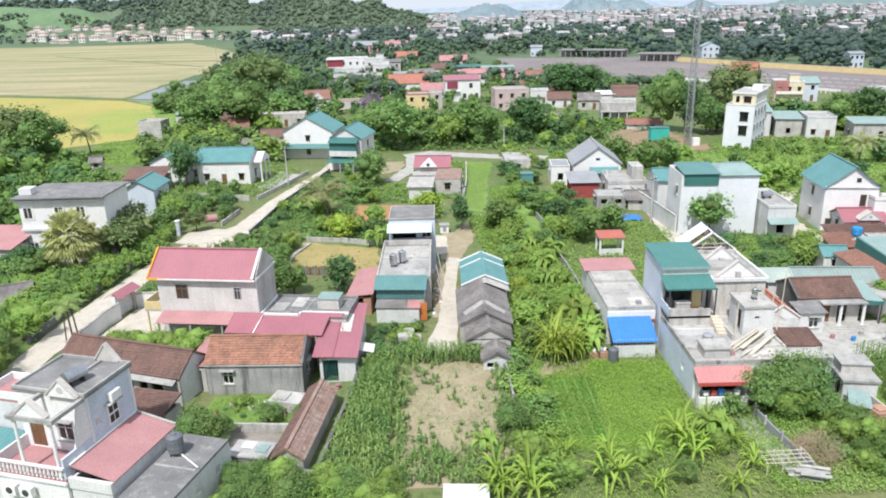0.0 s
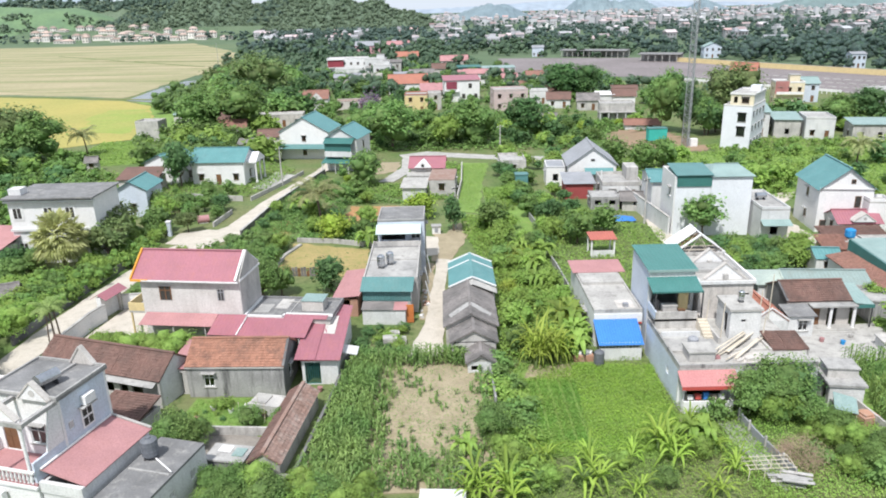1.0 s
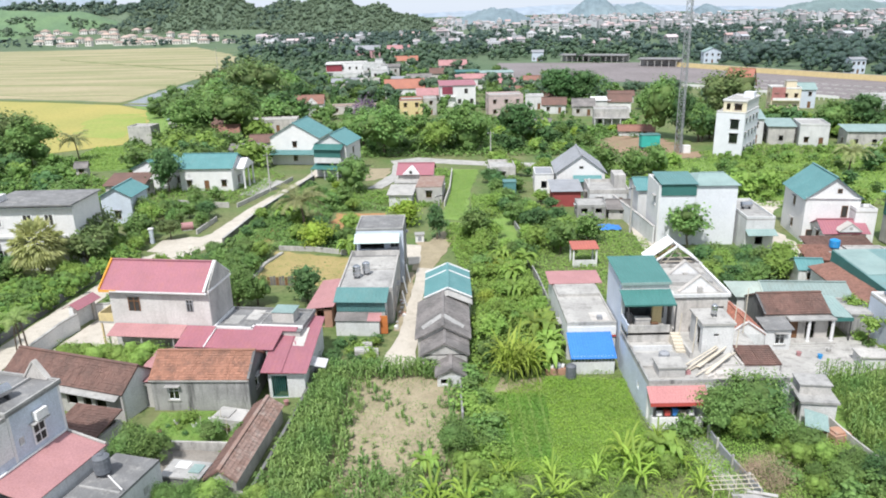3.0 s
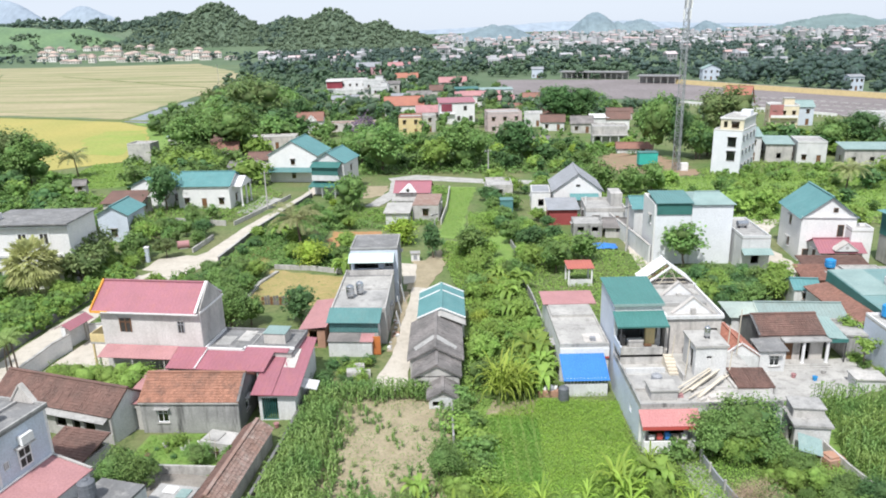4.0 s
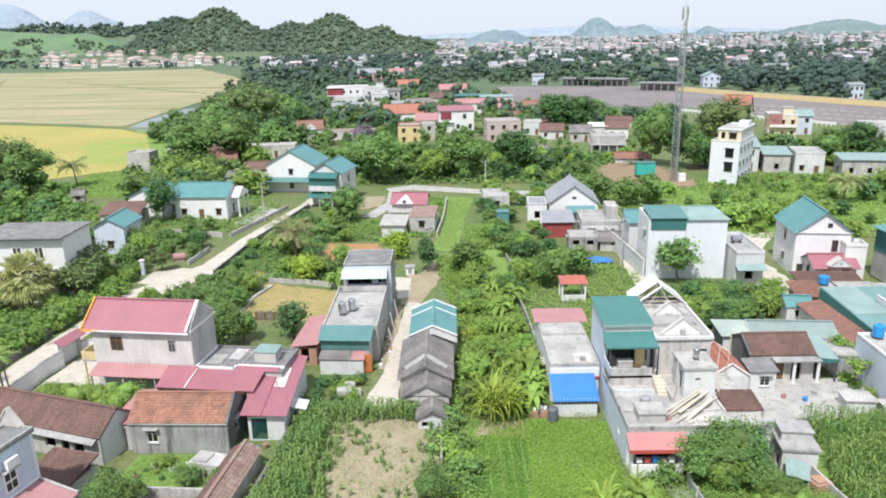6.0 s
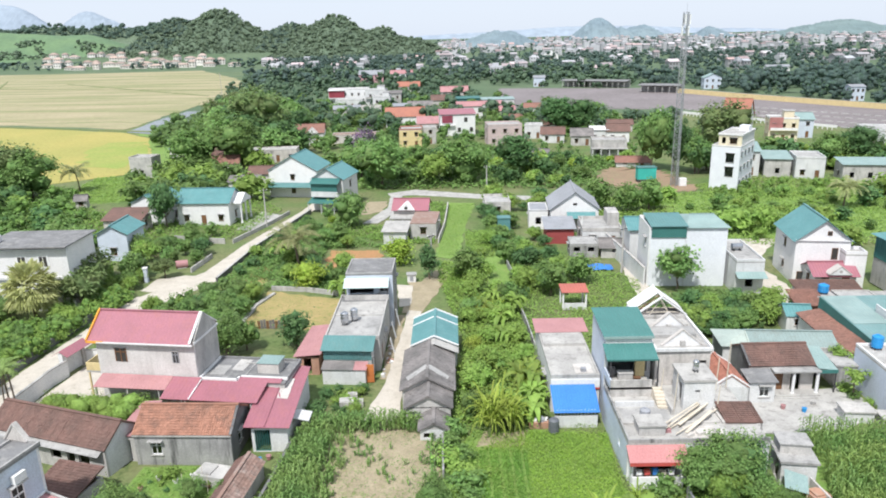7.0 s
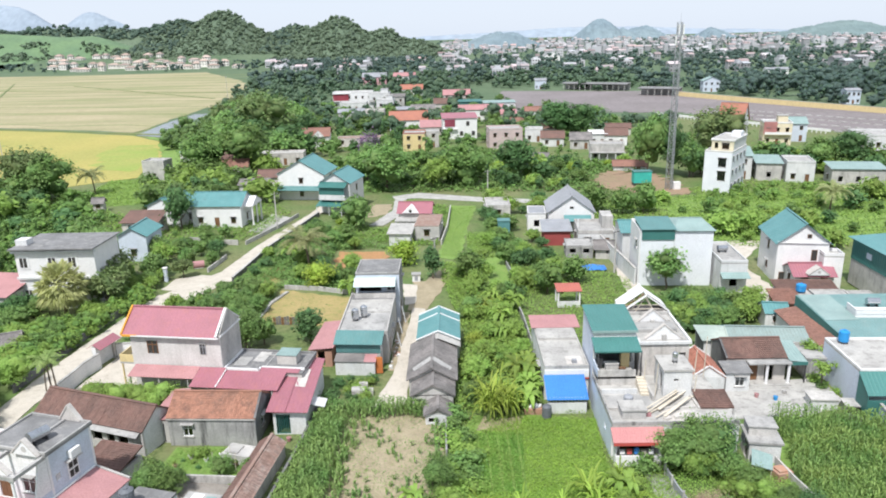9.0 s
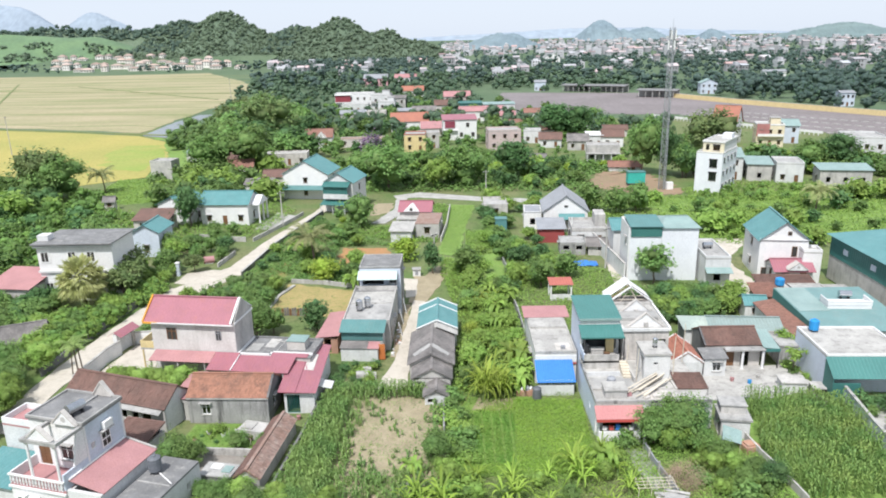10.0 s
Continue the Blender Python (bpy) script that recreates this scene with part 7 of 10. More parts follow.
# left of the village road
h = mid_house("long white two-storey house with a dark flat roof", -53.6, 88.2, 0, 11.0, 7.2, 8.5, M_CLEAN, "f", M_DARKC, wins=0, side=0, parapet=0.0)
part("roof_edge", Geo().box(-0.4, -0.8, 8.69, 11.4, 7.6, 8.86), M_DARKC, h)
part("cornice", Geo().box(-0.3, -0.45, 8.2, 11.3, -0.001, 8.48), M_WHITE, h)
part("roof_box", Geo().box(-0.2, 1.0, 8.88, 1.4, 2.6, 9.7), M_WHITE, h)
part("string_course", Geo().box(-0.1, -0.3, 4.4, 11.1, -0.002, 4.7), M_WHITE, h)
for u in (0.4, 4.4, 7.2):
    for z in (1.2, 5.9):
        g, b = Geo(), Geo()
        g.box(u, -0.06, z - 0.1, u + 1.4, -0.001, z + 1.9)
        win = part("window", g, M_WHITEF, h)
        for k in range(2):
            part("pane", Geo().box(u + 0.16 + 0.54 * k, -0.08, z + 0.16, u + 0.6 + 0.54 * k, -0.061, z + 1.5), M_DARKIN, win)
mid_house("small house with a teal gable roof", -50.4, 111.3, 0, 4.8, 6.5, 4.6, M_BLUEWHITE, "gy", M_TEALB, 1.3, wins=1)
h = mid_house("white bungalow with a teal metal roof and columned porch", -46.4, 135.4, -3, 10.2, 7.4, 4.6, M_CLEAN, "gx", M_TEALB, 2.0, wins=3, side=1)
part("porch_roof", Geo().box(10.2, 1.5, 3.9, 12.2, 7.5, 4.15), M_CLEAN, h)
part("porch_gable", Geo().add([(12.2, 1.5, 4.15), (12.2, 7.5, 4.15), (12.2, 4.5, 5.6), (10.2, 1.5, 4.15), (10.2, 7.5, 4.15), (10.2, 4.5, 5.6)], [(0, 1, 2), (3, 5, 4), (0, 2, 5, 3), (1, 4, 5, 2)]), M_CLEAN, h)
for k in range(3):
    part("column", Geo().lathe((12.0, 1.8 + 2.7 * k, 0), [(0.25, -0.3), (0.25, 0.3), (0.17, 0.4), (0.16, 3.6), (0.26, 3.9)], 10), M_CLEAN, h)
mid_house("low house with a brown tile roof", -58.3, 129.5, 0, 7.0, 5, 2.6, M_BEIGEPL, "m", M_TILEB, 1.3, wins=2, style="fine")
mid_house("white house with a teal gable roof", -57.0, 139.0, -20, 8, 7, 4.0, M_CLEAN, "gy", M_TEALB, 1.8, wins=1)
mid_house("small grey outhouse with a tile roof", -75.4, 152.4, 10, 2.2, 2.2, 2.2, M_GREYPL, "gx", M_FIBRO, 0.9, wins=1, side=0)
mid_house("small white flat-roofed field house", -79.8, 190.6, -6, 6.4, 5, 5.2, M_GREYPL, "f", M_ROOFC, wins=1, side=1)
h = mid_house("white two-storey house with a teal gable roof", -35.2, 163.0, -8, 11.5, 10, 6.3, M_CLEAN, "gy", M_TEALB, 3.2, floors=2, wins=1)
mono_roof(h, 0.2, -2.2, 11.2, -0.05, 2.7, 2.7, 3.4, 3.4, M_TEAL, name="awning")
h = mid_house("white two-storey house with green balcony and teal roof", -22.2, 147.6, -12, 6.8, 9, 6.8, M_WHITE, "gy", M_TEALB, 2.0, floors=2, wins=0)
part("balcony", Geo().box(0.3, -1.7, 3.2, 6.2, -0.05, 3.45), M_WHITE, h)
part("balcony_front", Geo().box(0.3, -1.7, 3.45, 6.2, -1.55, 4.3), M_WHITE, h)
mono_roof(h, 0.1, -2.0, 6.4, -0.05, 6.0, 6.0, 6.9, 6.9, M_TEALD, name="awning")
part("screen", Geo().box(0.3, -1.5, 4.3, 6.0, -1.42, 6.0), M_TEALD, h)
mono_roof(h, 0.0, -3.4, 6.0, -0.1, 2.2, 2.2, 2.9, 2.9, M_TEALD, name="carport_roof")
for k in range(3):
    part("post", Geo().beam((0.2 + 2.8 * k, -3.2, -0.3), (0.2 + 2.8 * k, -3.2, 2.2), 0.14), M_WHITE, h)
low_wall("road_wall", [(-27.2, 98.2), (-26.2, 116), (-22.2, 144)], 0.9, 0.25, M_DARKPL, "blackened low wall along the village road", cap=M_GREYPL)
low_wall("road_wall", [(-33.0, 104), (-32.4, 112)], 0.7, 0.2, M_GREYPL, "low grey wall along the village road")
low_wall("road_wall", [(-31.6, 121), (-28.5, 134), (-26.6, 144)], 0.7, 0.2, M_GREYPL, "low grey wall before the bungalow")
low_wall("garden_wall", [(-43, 124), (-38, 122), (-33, 121)], 0.9, 0.2, M_GREYPL, "low grey garden wall with posts")
e = thing("gate_pillar", -38.0, 99.6, gz(99.6), 0, "white and pale blue gate pillar beside the road", "pillar")
part("shaft", Geo().box(-0.24, -0.24, -0.2, 0.24, 0.24, 2.1), M_BLUEWHITE, e)
part("cap", Geo().box(-0.34, -0.34, 2.1, 0.34, 0.34, 2.25), M_CLEAN, e)
low_wall("hedge_wall", [(-39.5, 62), (-39.2, 78), (-38.0, 90)], 0.9, 0.2, M_DARKPL, "low blackened wall under the hedge")
mid_house("old shed with a grey tiled roof", -50.0, 66.5, 25, 7.5, 4.5, 1.6, M_GREYPL, "gx", M_FIBRO, 1.3, wins=0, side=0, style="tile", name="old_shed", category="shed")
h = mid_house("low house with a striped red metal roof", -60.4, 85.6, -8, 6.8, 6, 3.0, M_GREYPL, "m", M_SALMON, 1.2, wins=0, side=0)

e = thing("drum", -35.4, 106.8, gz(107), 20, "lying faded pink drum on the grass plot", "drum")
part("shell", Geo().tube((-0.9, 0, 0.55), (0.9, 0, 0.55), 0.6, 0.6, 14), M_SALMON, e)
part("chock", Geo().box(-0.7, -0.5, -0.1, 0.7, 0.5, 0.05), M_GREYPL, e)
mid_house("low shack with a brown tile roof", -44.5, 179.5, 4, 8, 5, 2.6, M_BEIGEPL, "gx", M_TILEB, 1.5, wins=2)
mid_house("low shack with a rosy metal roof", -47.0, 170.0, 4, 7, 4, 2.4, M_WHITE, "m", M_FIBRO, 0.9, wins=2)
mid_house("red-roofed cottage between the trees", -58.0, 192.0, 8, 7, 6, 3.2, M_BEIGEPL, "gx", M_TILEM, 1.6, wins=2)
mid_house("long cream outbuilding by the trees", -54.0, 211.0, 4, 15, 6, 3.4, M_BEIGEPL, "f", M_LIGHTC, wins=4, parapet=0.2)
patch("courtyard", [(-34, 131), (-29.5, 130), (-26.8, 142), (-33, 147)], M_LIGHTC, 0.035, 0.2, label="pale yard beside the bungalow porch", category="yard")

low_wall("field_wall", [(-18.4, 94.8), (-13, 93.8), (-7.6, 91.6)], 0.6, 0.2, M_GREYPL, "low grey wall behind the dry grass plot")
low_wall("field_kerb", [(-19.0, 82.4), (-18.9, 88), (-17.6, 93)], 0.25, 0.5, M_LIGHTC, "pale rubble kerb along the dry grass plot", "kerb")
e = thing("board_fence", -16.6, 80.4, gz(80), -4, "dark wooden board fence at the plot's edge", "fence")
for k in range(13):
    part("board", Geo().box(0.36 * k, -0.03 * (k % 2), -0.1, 0.36 * k + 0.31, 0.03, 1.0 + 0.08 * ((k * 7) % 3)), M_FIBRO if k % 3 else M_WOOD, e)
part("fence_rail", Geo().box(0, 0.04, 0.6, 4.6, 0.1, 0.7), M_WOOD, e)

# centre gardens
h = mid_house("unfinished brick house with a pink metal roof", -3.9, 130.5, -4, 6.2, 6.0, 3.4, M_GREYPL, "gx", M_PINK, 1.4, wins=1)
part("dormer", Geo().add([(0.8, -0.6, 3.4), (4.0, -0.6, 3.4), (2.4, -0.6, 4.7), (0.8, 2, 3.4), (4.0, 2, 3.4), (2.4, 2, 4.7)], [(0, 1, 2), (3, 5, 4), (0, 2, 5, 3), (1, 4, 5, 2), (0, 3, 4, 1)]), M_CLEAN, h)
part("round_vent", Geo().tube((2.4, -0.66, 3.85), (2.4, -0.61, 3.85), 0.3, 0.3, 12), M_DARKIN, h)
part("porch_slab", Geo().box(-0.4, -3.2, 2.3, 4.6, -0.02, 2.5), M_LIGHTC, h)
for k in range(3):
    part("porch_post", Geo().box(-0.2 + 2.1 * k, -3.1, -0.3, 0.1 + 2.1 * k, -2.8, 2.3), M_CLEAN, h)
mid_house("small roofless room of raw brick", -0.4, 121.5, -4, 4.6, 8.5, 2.7, M_GREYPL, "f", M_TILEO, wins=1, parapet=0.0, name="brick_shed", category="shed")
mid_house("low shed with a white sheet roof", -4.8, 118.4, -4, 3.8, 5.2, 2.2, M_WHITE, "m", M_LIGHTC, 0.5, wins=0, name="shed", category="shed")
low_wall("brick_wall", [(4.6, 118), (5.6, 130), (6.2, 148)], 1.0, 0.2, M_GREYPL, "grey block wall beside the grass strip")
mid_house("small grey flat-roofed pump house", 13.5, 137.0, 0, 5.0, 7.5, 2.5, M_GREYPL, "f", M_ROOFC, wins=1, name="pump_house", category="shed")
e = thing("water_tank", 16.3, 125.6, gz(125.6), 0, "square teal water tank on the ground", "water tank")
part("drum", Geo().box(-1.1, -1, 0, 1.1, 1, 2.6), M_TEALB, e)
part("lid", Geo().box(-1.2, -1.1, 2.6, 1.2, 1.1, 2.75), M_TEAL, e)
h = mid_house("white house with a grey metal gable roof", 24.6, 124.5, -4, 8.4, 9.5, 4.3, M_CLEAN, "gy", M_GREYM, 3.0, wins=0, floors=1)
mono_roof(h, 2.8, -1.8, 7.8, -0.05, 2.9, 2.9, 3.7, 3.7, M_TEALB, name="awning")
part("attic_window", Geo().box(3.9, -0.05, 4.9, 4.6, -0.005, 5.3), M_DARKIN, h)
mid_house("white side wing with an open front", 21.0, 127.0, -4, 3.4, 6, 3.3, M_CLEAN, "f", M_GREYM, wins=1, kind="o", parapet=0.1)
mid_house("small red shed with a grey metal roof", 22.8, 116.5, -2, 4.6, 5, 2.6, mat("red_board", (0.34, 0.075, 0.075)), "m", M_GREYM, 0.8, wins=0, side=0, name="shed", category="shed")
h = mid_house("grey flat-roofed house with a white balcony terrace", 28.3, 113.5, -4, 6.4, 8, 2.7, M_WHITE, "f", M_ROOFC, wins=2, parapet=0.5, par_mat=M_GREYPL)
part("balcony_post", Geo().box(0.1, 3.0, 2.88, 0.35, 3.25, 4.6), M_WHITE, h)
part("stair_block", Geo().box(4.4, 3.5, 2.88, 6.3, 7.6, 5.0), M_GREYPL, h)
mid_house("low lean-to with a dark fibre-cement roof", 30.2, 107.6, -8, 4.4, 4.6, 1.7, M_GREYPL, "gx", M_FIBRO, 0.8, wins=1, kind="o", style="fine", name="lean_to", category="lean-to")
mid_house("low block of rooms with a concrete roof", 25.4, 108.2, -4, 4.4, 4.4, 1.9, M_STREAK, "f", M_ROOFC, wins=2, parapet=0.1, kind="o")
e = thing("tarpaulin_heap", 26.4, 100.5, gz(100), 0, "crumpled blue tarpaulin on a heap", "tarpaulin")
g = Geo()
for j in range(5):
    for i in range(7):
        g.v.append((i * 0.7, j * 0.6, 0.25 + 0.55 * math.sin(i * 0.52) * math.sin(j * 0.78) + 0.2 * noise.noise((i * 0.9, j * 1.1, 3))))
for j in range(4):
    for i in range(6):
        g.f.append((j * 7 + i, j * 7 + i + 1, j * 7 + i + 8, j * 7 + i + 7))
part("sheet", g, M_BLUE, e)
e = thing("canopy", 20.6, 84.9, gz(85), 0, "red roofed well canopy on white posts", "canopy")
part("roof", Geo().ribbed((-0.1, -0.3, 2.35), (3.3, -0.3, 2.35), (3.3, 2.4, 2.6), (-0.1, 2.4, 2.6)), mat("orange_red_metal", (0.42, 0.135, 0.105), (0.36, 0.12, 0.1)), e)
for px_, py_ in ((0.15, 0), (3.0, 0), (0.15, 2.2), (3.0, 2.2)):
    part("post", Geo().beam((px_, py_, -0.2), (px_, py_, 2.35), 0.2), M_CLEAN, e)
part("parapet", Geo().box(0.3, 0.0, -0.2, 3.1, 0.15, 0.8), M_WHITE, e)
# Both walls take the darker streaked plaster to look shadowed.
low_wall("yard_wall", [(15.2, 86), (15.6, 80), (15.8, 71)], 0.9, 0.15, M_STREAK, "thin grey wall behind the narrow house")
low_wall("yard_wall", [(15.2, 104), (15.8, 96)], 1.0, 0.15, M_STREAK, "thin concrete slab wall among shrubs")

# white houses on the right
h = thing("house", 33.6, 93.6, gz(94), -3, "tall white blank-walled house with teal roofs", "house")
walls(h, 10.2, 7.2, 8.2, M_CLEAN, {"W": [(2, 5, 3, 6.3, "w")]}, mats={"S": M_COOLWHITE, "E": M_COOLWHITE})
for q in (((4.6, -0.3, 8.25), (10.5, -0.3, 8.25), (9.3, 3.6, 9.2), (6.0, 3.6, 9.2)), ((10.5, 7.5, 8.25), (4.6, 7.5, 8.25), (6.0, 3.6, 9.2), (9.3, 3.6, 9.2)), ((10.5, -0.3, 8.25), (10.5, 7.5, 8.25), (9.3, 3.62, 9.2), (9.3, 3.58, 9.2)), ((4.6, 7.5, 8.25), (4.6, -0.3, 8.25), (6.0, 3.58, 9.2), (6.0, 3.62, 9.2))):
    part("roof", Geo().slab(None, *q, 0.06), M_TEALP, h)
part("hip_cap", Geo().beam((6.0, 3.6, 9.24), (9.3, 3.6, 9.24), 0.2, 0.08), M_TEALP, h)
part("clad_box", Geo().box(0.2, -0.15, 6.9, 4.8, 5.0, 8.5), M_TEALD, h)
mono_roof(h, 0.0, -0.4, 4.95, 5.3, 8.5, 8.5, 9.0, 9.0, M_TEAL)
part("corner_pier", Geo().box(-0.15, -0.12, -0.4, 0.05, 0.2, 8.2), M_CLEAN, h)
part("ridge_joint", Geo().box(4.75, -0.12, -0.3, 4.8, -0.02, 6.9), M_WHITE, h)
mid_house("narrow white house with a teal roof behind the wall", 33.6, 104.0, -3, 4.4, 7, 5.4, M_WHITE, "gx", M_TEALB, 1.0, wins=1, side=0)
h = mid_house("low white annex with a pale teal awning", 44.0, 89.8, -3, 3.6, 9.5, 4.2, M_WHITE, "f", M_ROOFC, wins=1, side=0, kind="o", parapet=0.3)
mono_roof(h, -0.1, -1.4, 3.7, -0.05, 2.5, 2.5, 3.0, 3.0, M_TEALP, name="awning")
lying_tank(45.8, 94.6, gz(94) + 4.5, 3, "lying steel water tank on the annex")
low_wall("boundary_wall", [(33.2, 93.8), (32.9, 100), (32.4, 108), (31.8, 118)], 2.5, 0.25, M_WHITE, "stained white boundary wall", cap=M_GREYPL)
h = mid_house("white two-storey house with a teal gable roof", 53.3, 93.6, -8, 6.9, 8.8, 6.2, M_CLEAN, "gy", M_TEALB, 2.7, floors=2, wins=0, side=1)
for u, z, w, hh in ((4.6, 3.5, 0.8, 1.6), (3.8, 6.8, 0.6, 0.6), (0.5, 0.1, 0.9, 1.6)):
    win = part("window", Geo().box(u, -0.06, z, u + w, -0.005, z + hh), M_WOOD, h)
    part("pane", Geo().box(u + 0.08, -0.075, z + 0.08, u + w - 0.08, -0.061, z + hh - 0.08), M_DARKIN, win)
part("cornice", Geo().box(-0.1, -0.2, 6.05, 7.0, -0.01, 6.25), M_CLEAN, h)
mid_house("small white rooftop block beside the gable house", 58.6, 90.8, -8, 2.6, 2.6, 4.6, M_CLEAN, "f", M_LIGHTC, floors=2, wins=0, side=0)
h = mid_house("low house with a pink metal gable roof", 54.3, 89.6, -4, 5.2, 4.2, 2.4, M_WHITE, "gx", M_PINK, 1.1, wins=2)
pediment(h, 1.5, 4.4, -0.5, 2.55, 1.1, th=1.2)
mid_house("low house with a brown tiled lean-to roof", 47.4, 79.6, -3, 2.8, 2.6, 2.0, M_BRICK, "m", M_TILEM, 0.9, wins=2, style="tile")
mid_house("long low house with a brown tile roof", 49.6, 83.4, -3, 7.2, 2.8, 2.0, M_WHITE, "m", M_TILEB, 0.8, wins=2, style="tile")
h = mid_house("small white block carrying a water tank", 50.2, 80.6, -3, 2.2, 2.4, 2.4, M_WHITE, "f", M_LIGHTC, wins=0, side=0, parapet=0.0)
h = mid_house("low grey concrete room with a flat roof", 52.6, 79.4, -3, 4.4, 3.4, 2.3, M_GREYPL, "f", M_ROOFC, wins=1, side=0, parapet=0.15)
mid_house("small house with a teal gable roof", 44.6, 76.2, -8, 2.8, 3.6, 2.0, M_WHITE, "gx", M_TEALB, 0.7, wins=1, side=0, over=0.15)
tank(51.3, 81.8, gz(82) + 2.58, M_TANKB, "blue plastic water tank on a low roof", 0.6, 1.0)
mid_house("low grey room with a mossy flat roof beside the alley", 57.4, 80.4, -3, 3.6, 3.6, 1.7, M_GREYPL, "f", M_ROOFC, wins=1, parapet=0.1)

# right distance
h = thing("apartment_tower", 66.2, 162.6, gz(162), -35, "tall narrow pale grey tower house with a yellow top storey", "house")
walls(h, 6.2, 13, 9.6, M_COOLWHITE, {"S": [(3.2, 3.0, 5.0, 5.2, "w"), (3.2, 6.2, 5.0, 8.3, "w")], "E": grid_windows(13, 9.6, 3, 4), "W": []}, frame_mat=M_IRON)
flat_roof(h, 6.2, 13, 9.6, M_LIGHTC, 0.15, M_CLEAN)
walls(h, 5.0, 11.6, 12.0, mat("cream_paint", (0.66, 0.6, 0.44), (0.6, 0.55, 0.42), stain=(0.4, 0.36, 0.3), stain_amount=0.3), {"S": [(0.7, 10.2, 1.5, 11.6, "o"), (2.4, 10.2, 4.0, 11.6, "w")]}, z0=9.78, x0=1.0, y0=1.4, frame_mat=M_WOOD, mats={"E": M_WHITE})
flat_roof(h, 5.0, 11.6, 12.0, M_LIGHTC, 0.3, M_CLEAN, x0=1.0, y0=1.4, over=0.15)
part("roof_box", Geo().box(3.4, 9.0, 12.18, 5.6, 11.6, 13.4), M_COOLWHITE, h)
mid_house("plain house with a pale teal roof", 76.5, 178.0, -14, 7, 9, 6.0, M_WHITE, "m", M_TEALP, 1.2, floors=2, wins=2)
mid_house("open garage with a pale teal roof", 84.0, 175.0, -14, 6, 8, 4.4, M_GREYPL, "m", M_TEALP, 0.9, wins=1, kind="o")
mid_house("grey concrete house with a flat roof", 90.2, 172.0, -14, 6.5, 9, 4.8, M_WHITE, "f", M_ROOFC, wins=2)
mid_house("long shed with a teal sheet roof", 99.0, 167.0, -10, 12, 6, 4.0, M_GREYPL, "m", M_TEALP, 0.8, wins=3, kind="o")
h = mid_house("white house with a steep red tile roof", 97.0, 240.0, -35, 8.0, 8.5, 7.4, M_CLEAN, "gx", M_TILER, 5.4, floors=2, wins=2)
h = mid_house("red and cream two-storey house", 109, 231, -14, 8.6, 8, 7.0, mat("pale_cream_paint", (0.66, 0.58, 0.42), (0.6, 0.54, 0.4), stain=(0.45, 0.4, 0.33), stain_amount=0.4), "f", M_ROOFC, floors=2, wins=3, par_mat=M_CLEAN)
part("red_panel", Geo().box(0.0, -0.12, 3.6, 4.0, -0.01, 7.6), mat("dull_red_paint", (0.42, 0.19, 0.18)), h)
mid_house("pale house with a teal upper roof", 119, 238.0, -14, 7, 10, 6.0, M_BLUEWHITE, "gx", M_TEALP, 1.6, floors=2, wins=2)
mid_house("pinkish white block of flats", 120.2, 195.0, -14, 10, 12, 7.6, M_WHITE, "f", M_ROOFC, floors=2, wins=3, head=False)
mid_house("plain white house behind the trees", 136.0, 190.0, -14, 9, 9, 8.0, M_WHITE, "f", M_ROOFC, floors=2, wins=2)
for lb, x, y, w, d, hh, wm, rm, rs in (("old house with a brown tile roof", 37, 238, 7.6, 6, 3.0, M_WHITE, M_TILEB, 1.9), ("house with a grey fibre roof", 45.8, 231, 6.8, 7, 3.2, M_GREYPL, M_FIBRO, 1.9), ("house with a brown tile roof", 58.6, 237, 7.2, 6, 3.6, M_CLEAN, M_TILEB, 2.0),
                                   ("low house with a red tile roof", 51.6, 192, 9, 4, 1.4, M_WHITE, M_TILEM, 1.2), ("small grey hut", 31, 208, 4.4, 4, 1.8, M_WHITE, M_FIBRO, 0.7), ("white roofed cottage", 52.8, 287, 10, 7, 2.4, M_WHITE, M_TILEM, 1.8), ("low shed with a rusty roof", 64, 262, 9, 6, 2.6, M_BEIGEPL, M_TILEB, 1.4)):
    mid_house(lb + " among garden trees", x, y, -8, w, d, hh, wm, "gx", rm, rs, wins=2)
mid_house("small white flat-roofed house", 32.6, 249, -6, 6.2, 6, 4.2, M_WHITE, "f", M_ROOFC, wins=2)
mid_house("pale house with a white sheet roof", 53.4, 238, -8, 5.6, 6, 3.9, M_WHITE, "m", M_CLEAN, 0.6, wins=2)
h = mid_house("two-storey grey house with open galleries", 48.2, 209, -8, 10, 7, 4.4, M_GREYPL, "f", M_ROOFC, floors=1, wins=3, kind="o")
part("gallery_slab", Geo().box(-0.2, -1.6, 2.4, 10.2, -0.02, 2.6), M_ROOFC, h)
for k in range(5):
    part("gallery_post", Geo().box(0.1 + 2.4 * k, -1.5, -0.2, 0.35 + 2.4 * k, -1.25, 2.4), M_WHITE, h)
e = thing("site_hut", 54.2, 172.0, -2.8, 0, "green site container on legs beside the mast", "container")
part("body", Geo().box(-2.2, -1.2, 0.8, 2.2, 1.2, 3.6), mat("sea_green_paint", (0.05, 0.42, 0.36)), e)
part("roof", Geo().box(-2.3, -1.3, 3.6, 2.3, 1.3, 3.75), M_TEAL, e)
for px_ in (-2, 2):
    part("leg", Geo().box(px_ - 0.1, -1.1, -0.2, px_ + 0.1, 1.1, 0.8), M_IRON, e)
e = thing("cabinet", 61.2, 166.0, -2.75, 0, "white equipment cabinet at the foot of the mast", "cabinet")
part("body", Geo().box(-0.8, -0.6, 0, 0.8, 0.6, 1.9), M_CLEAN, e)
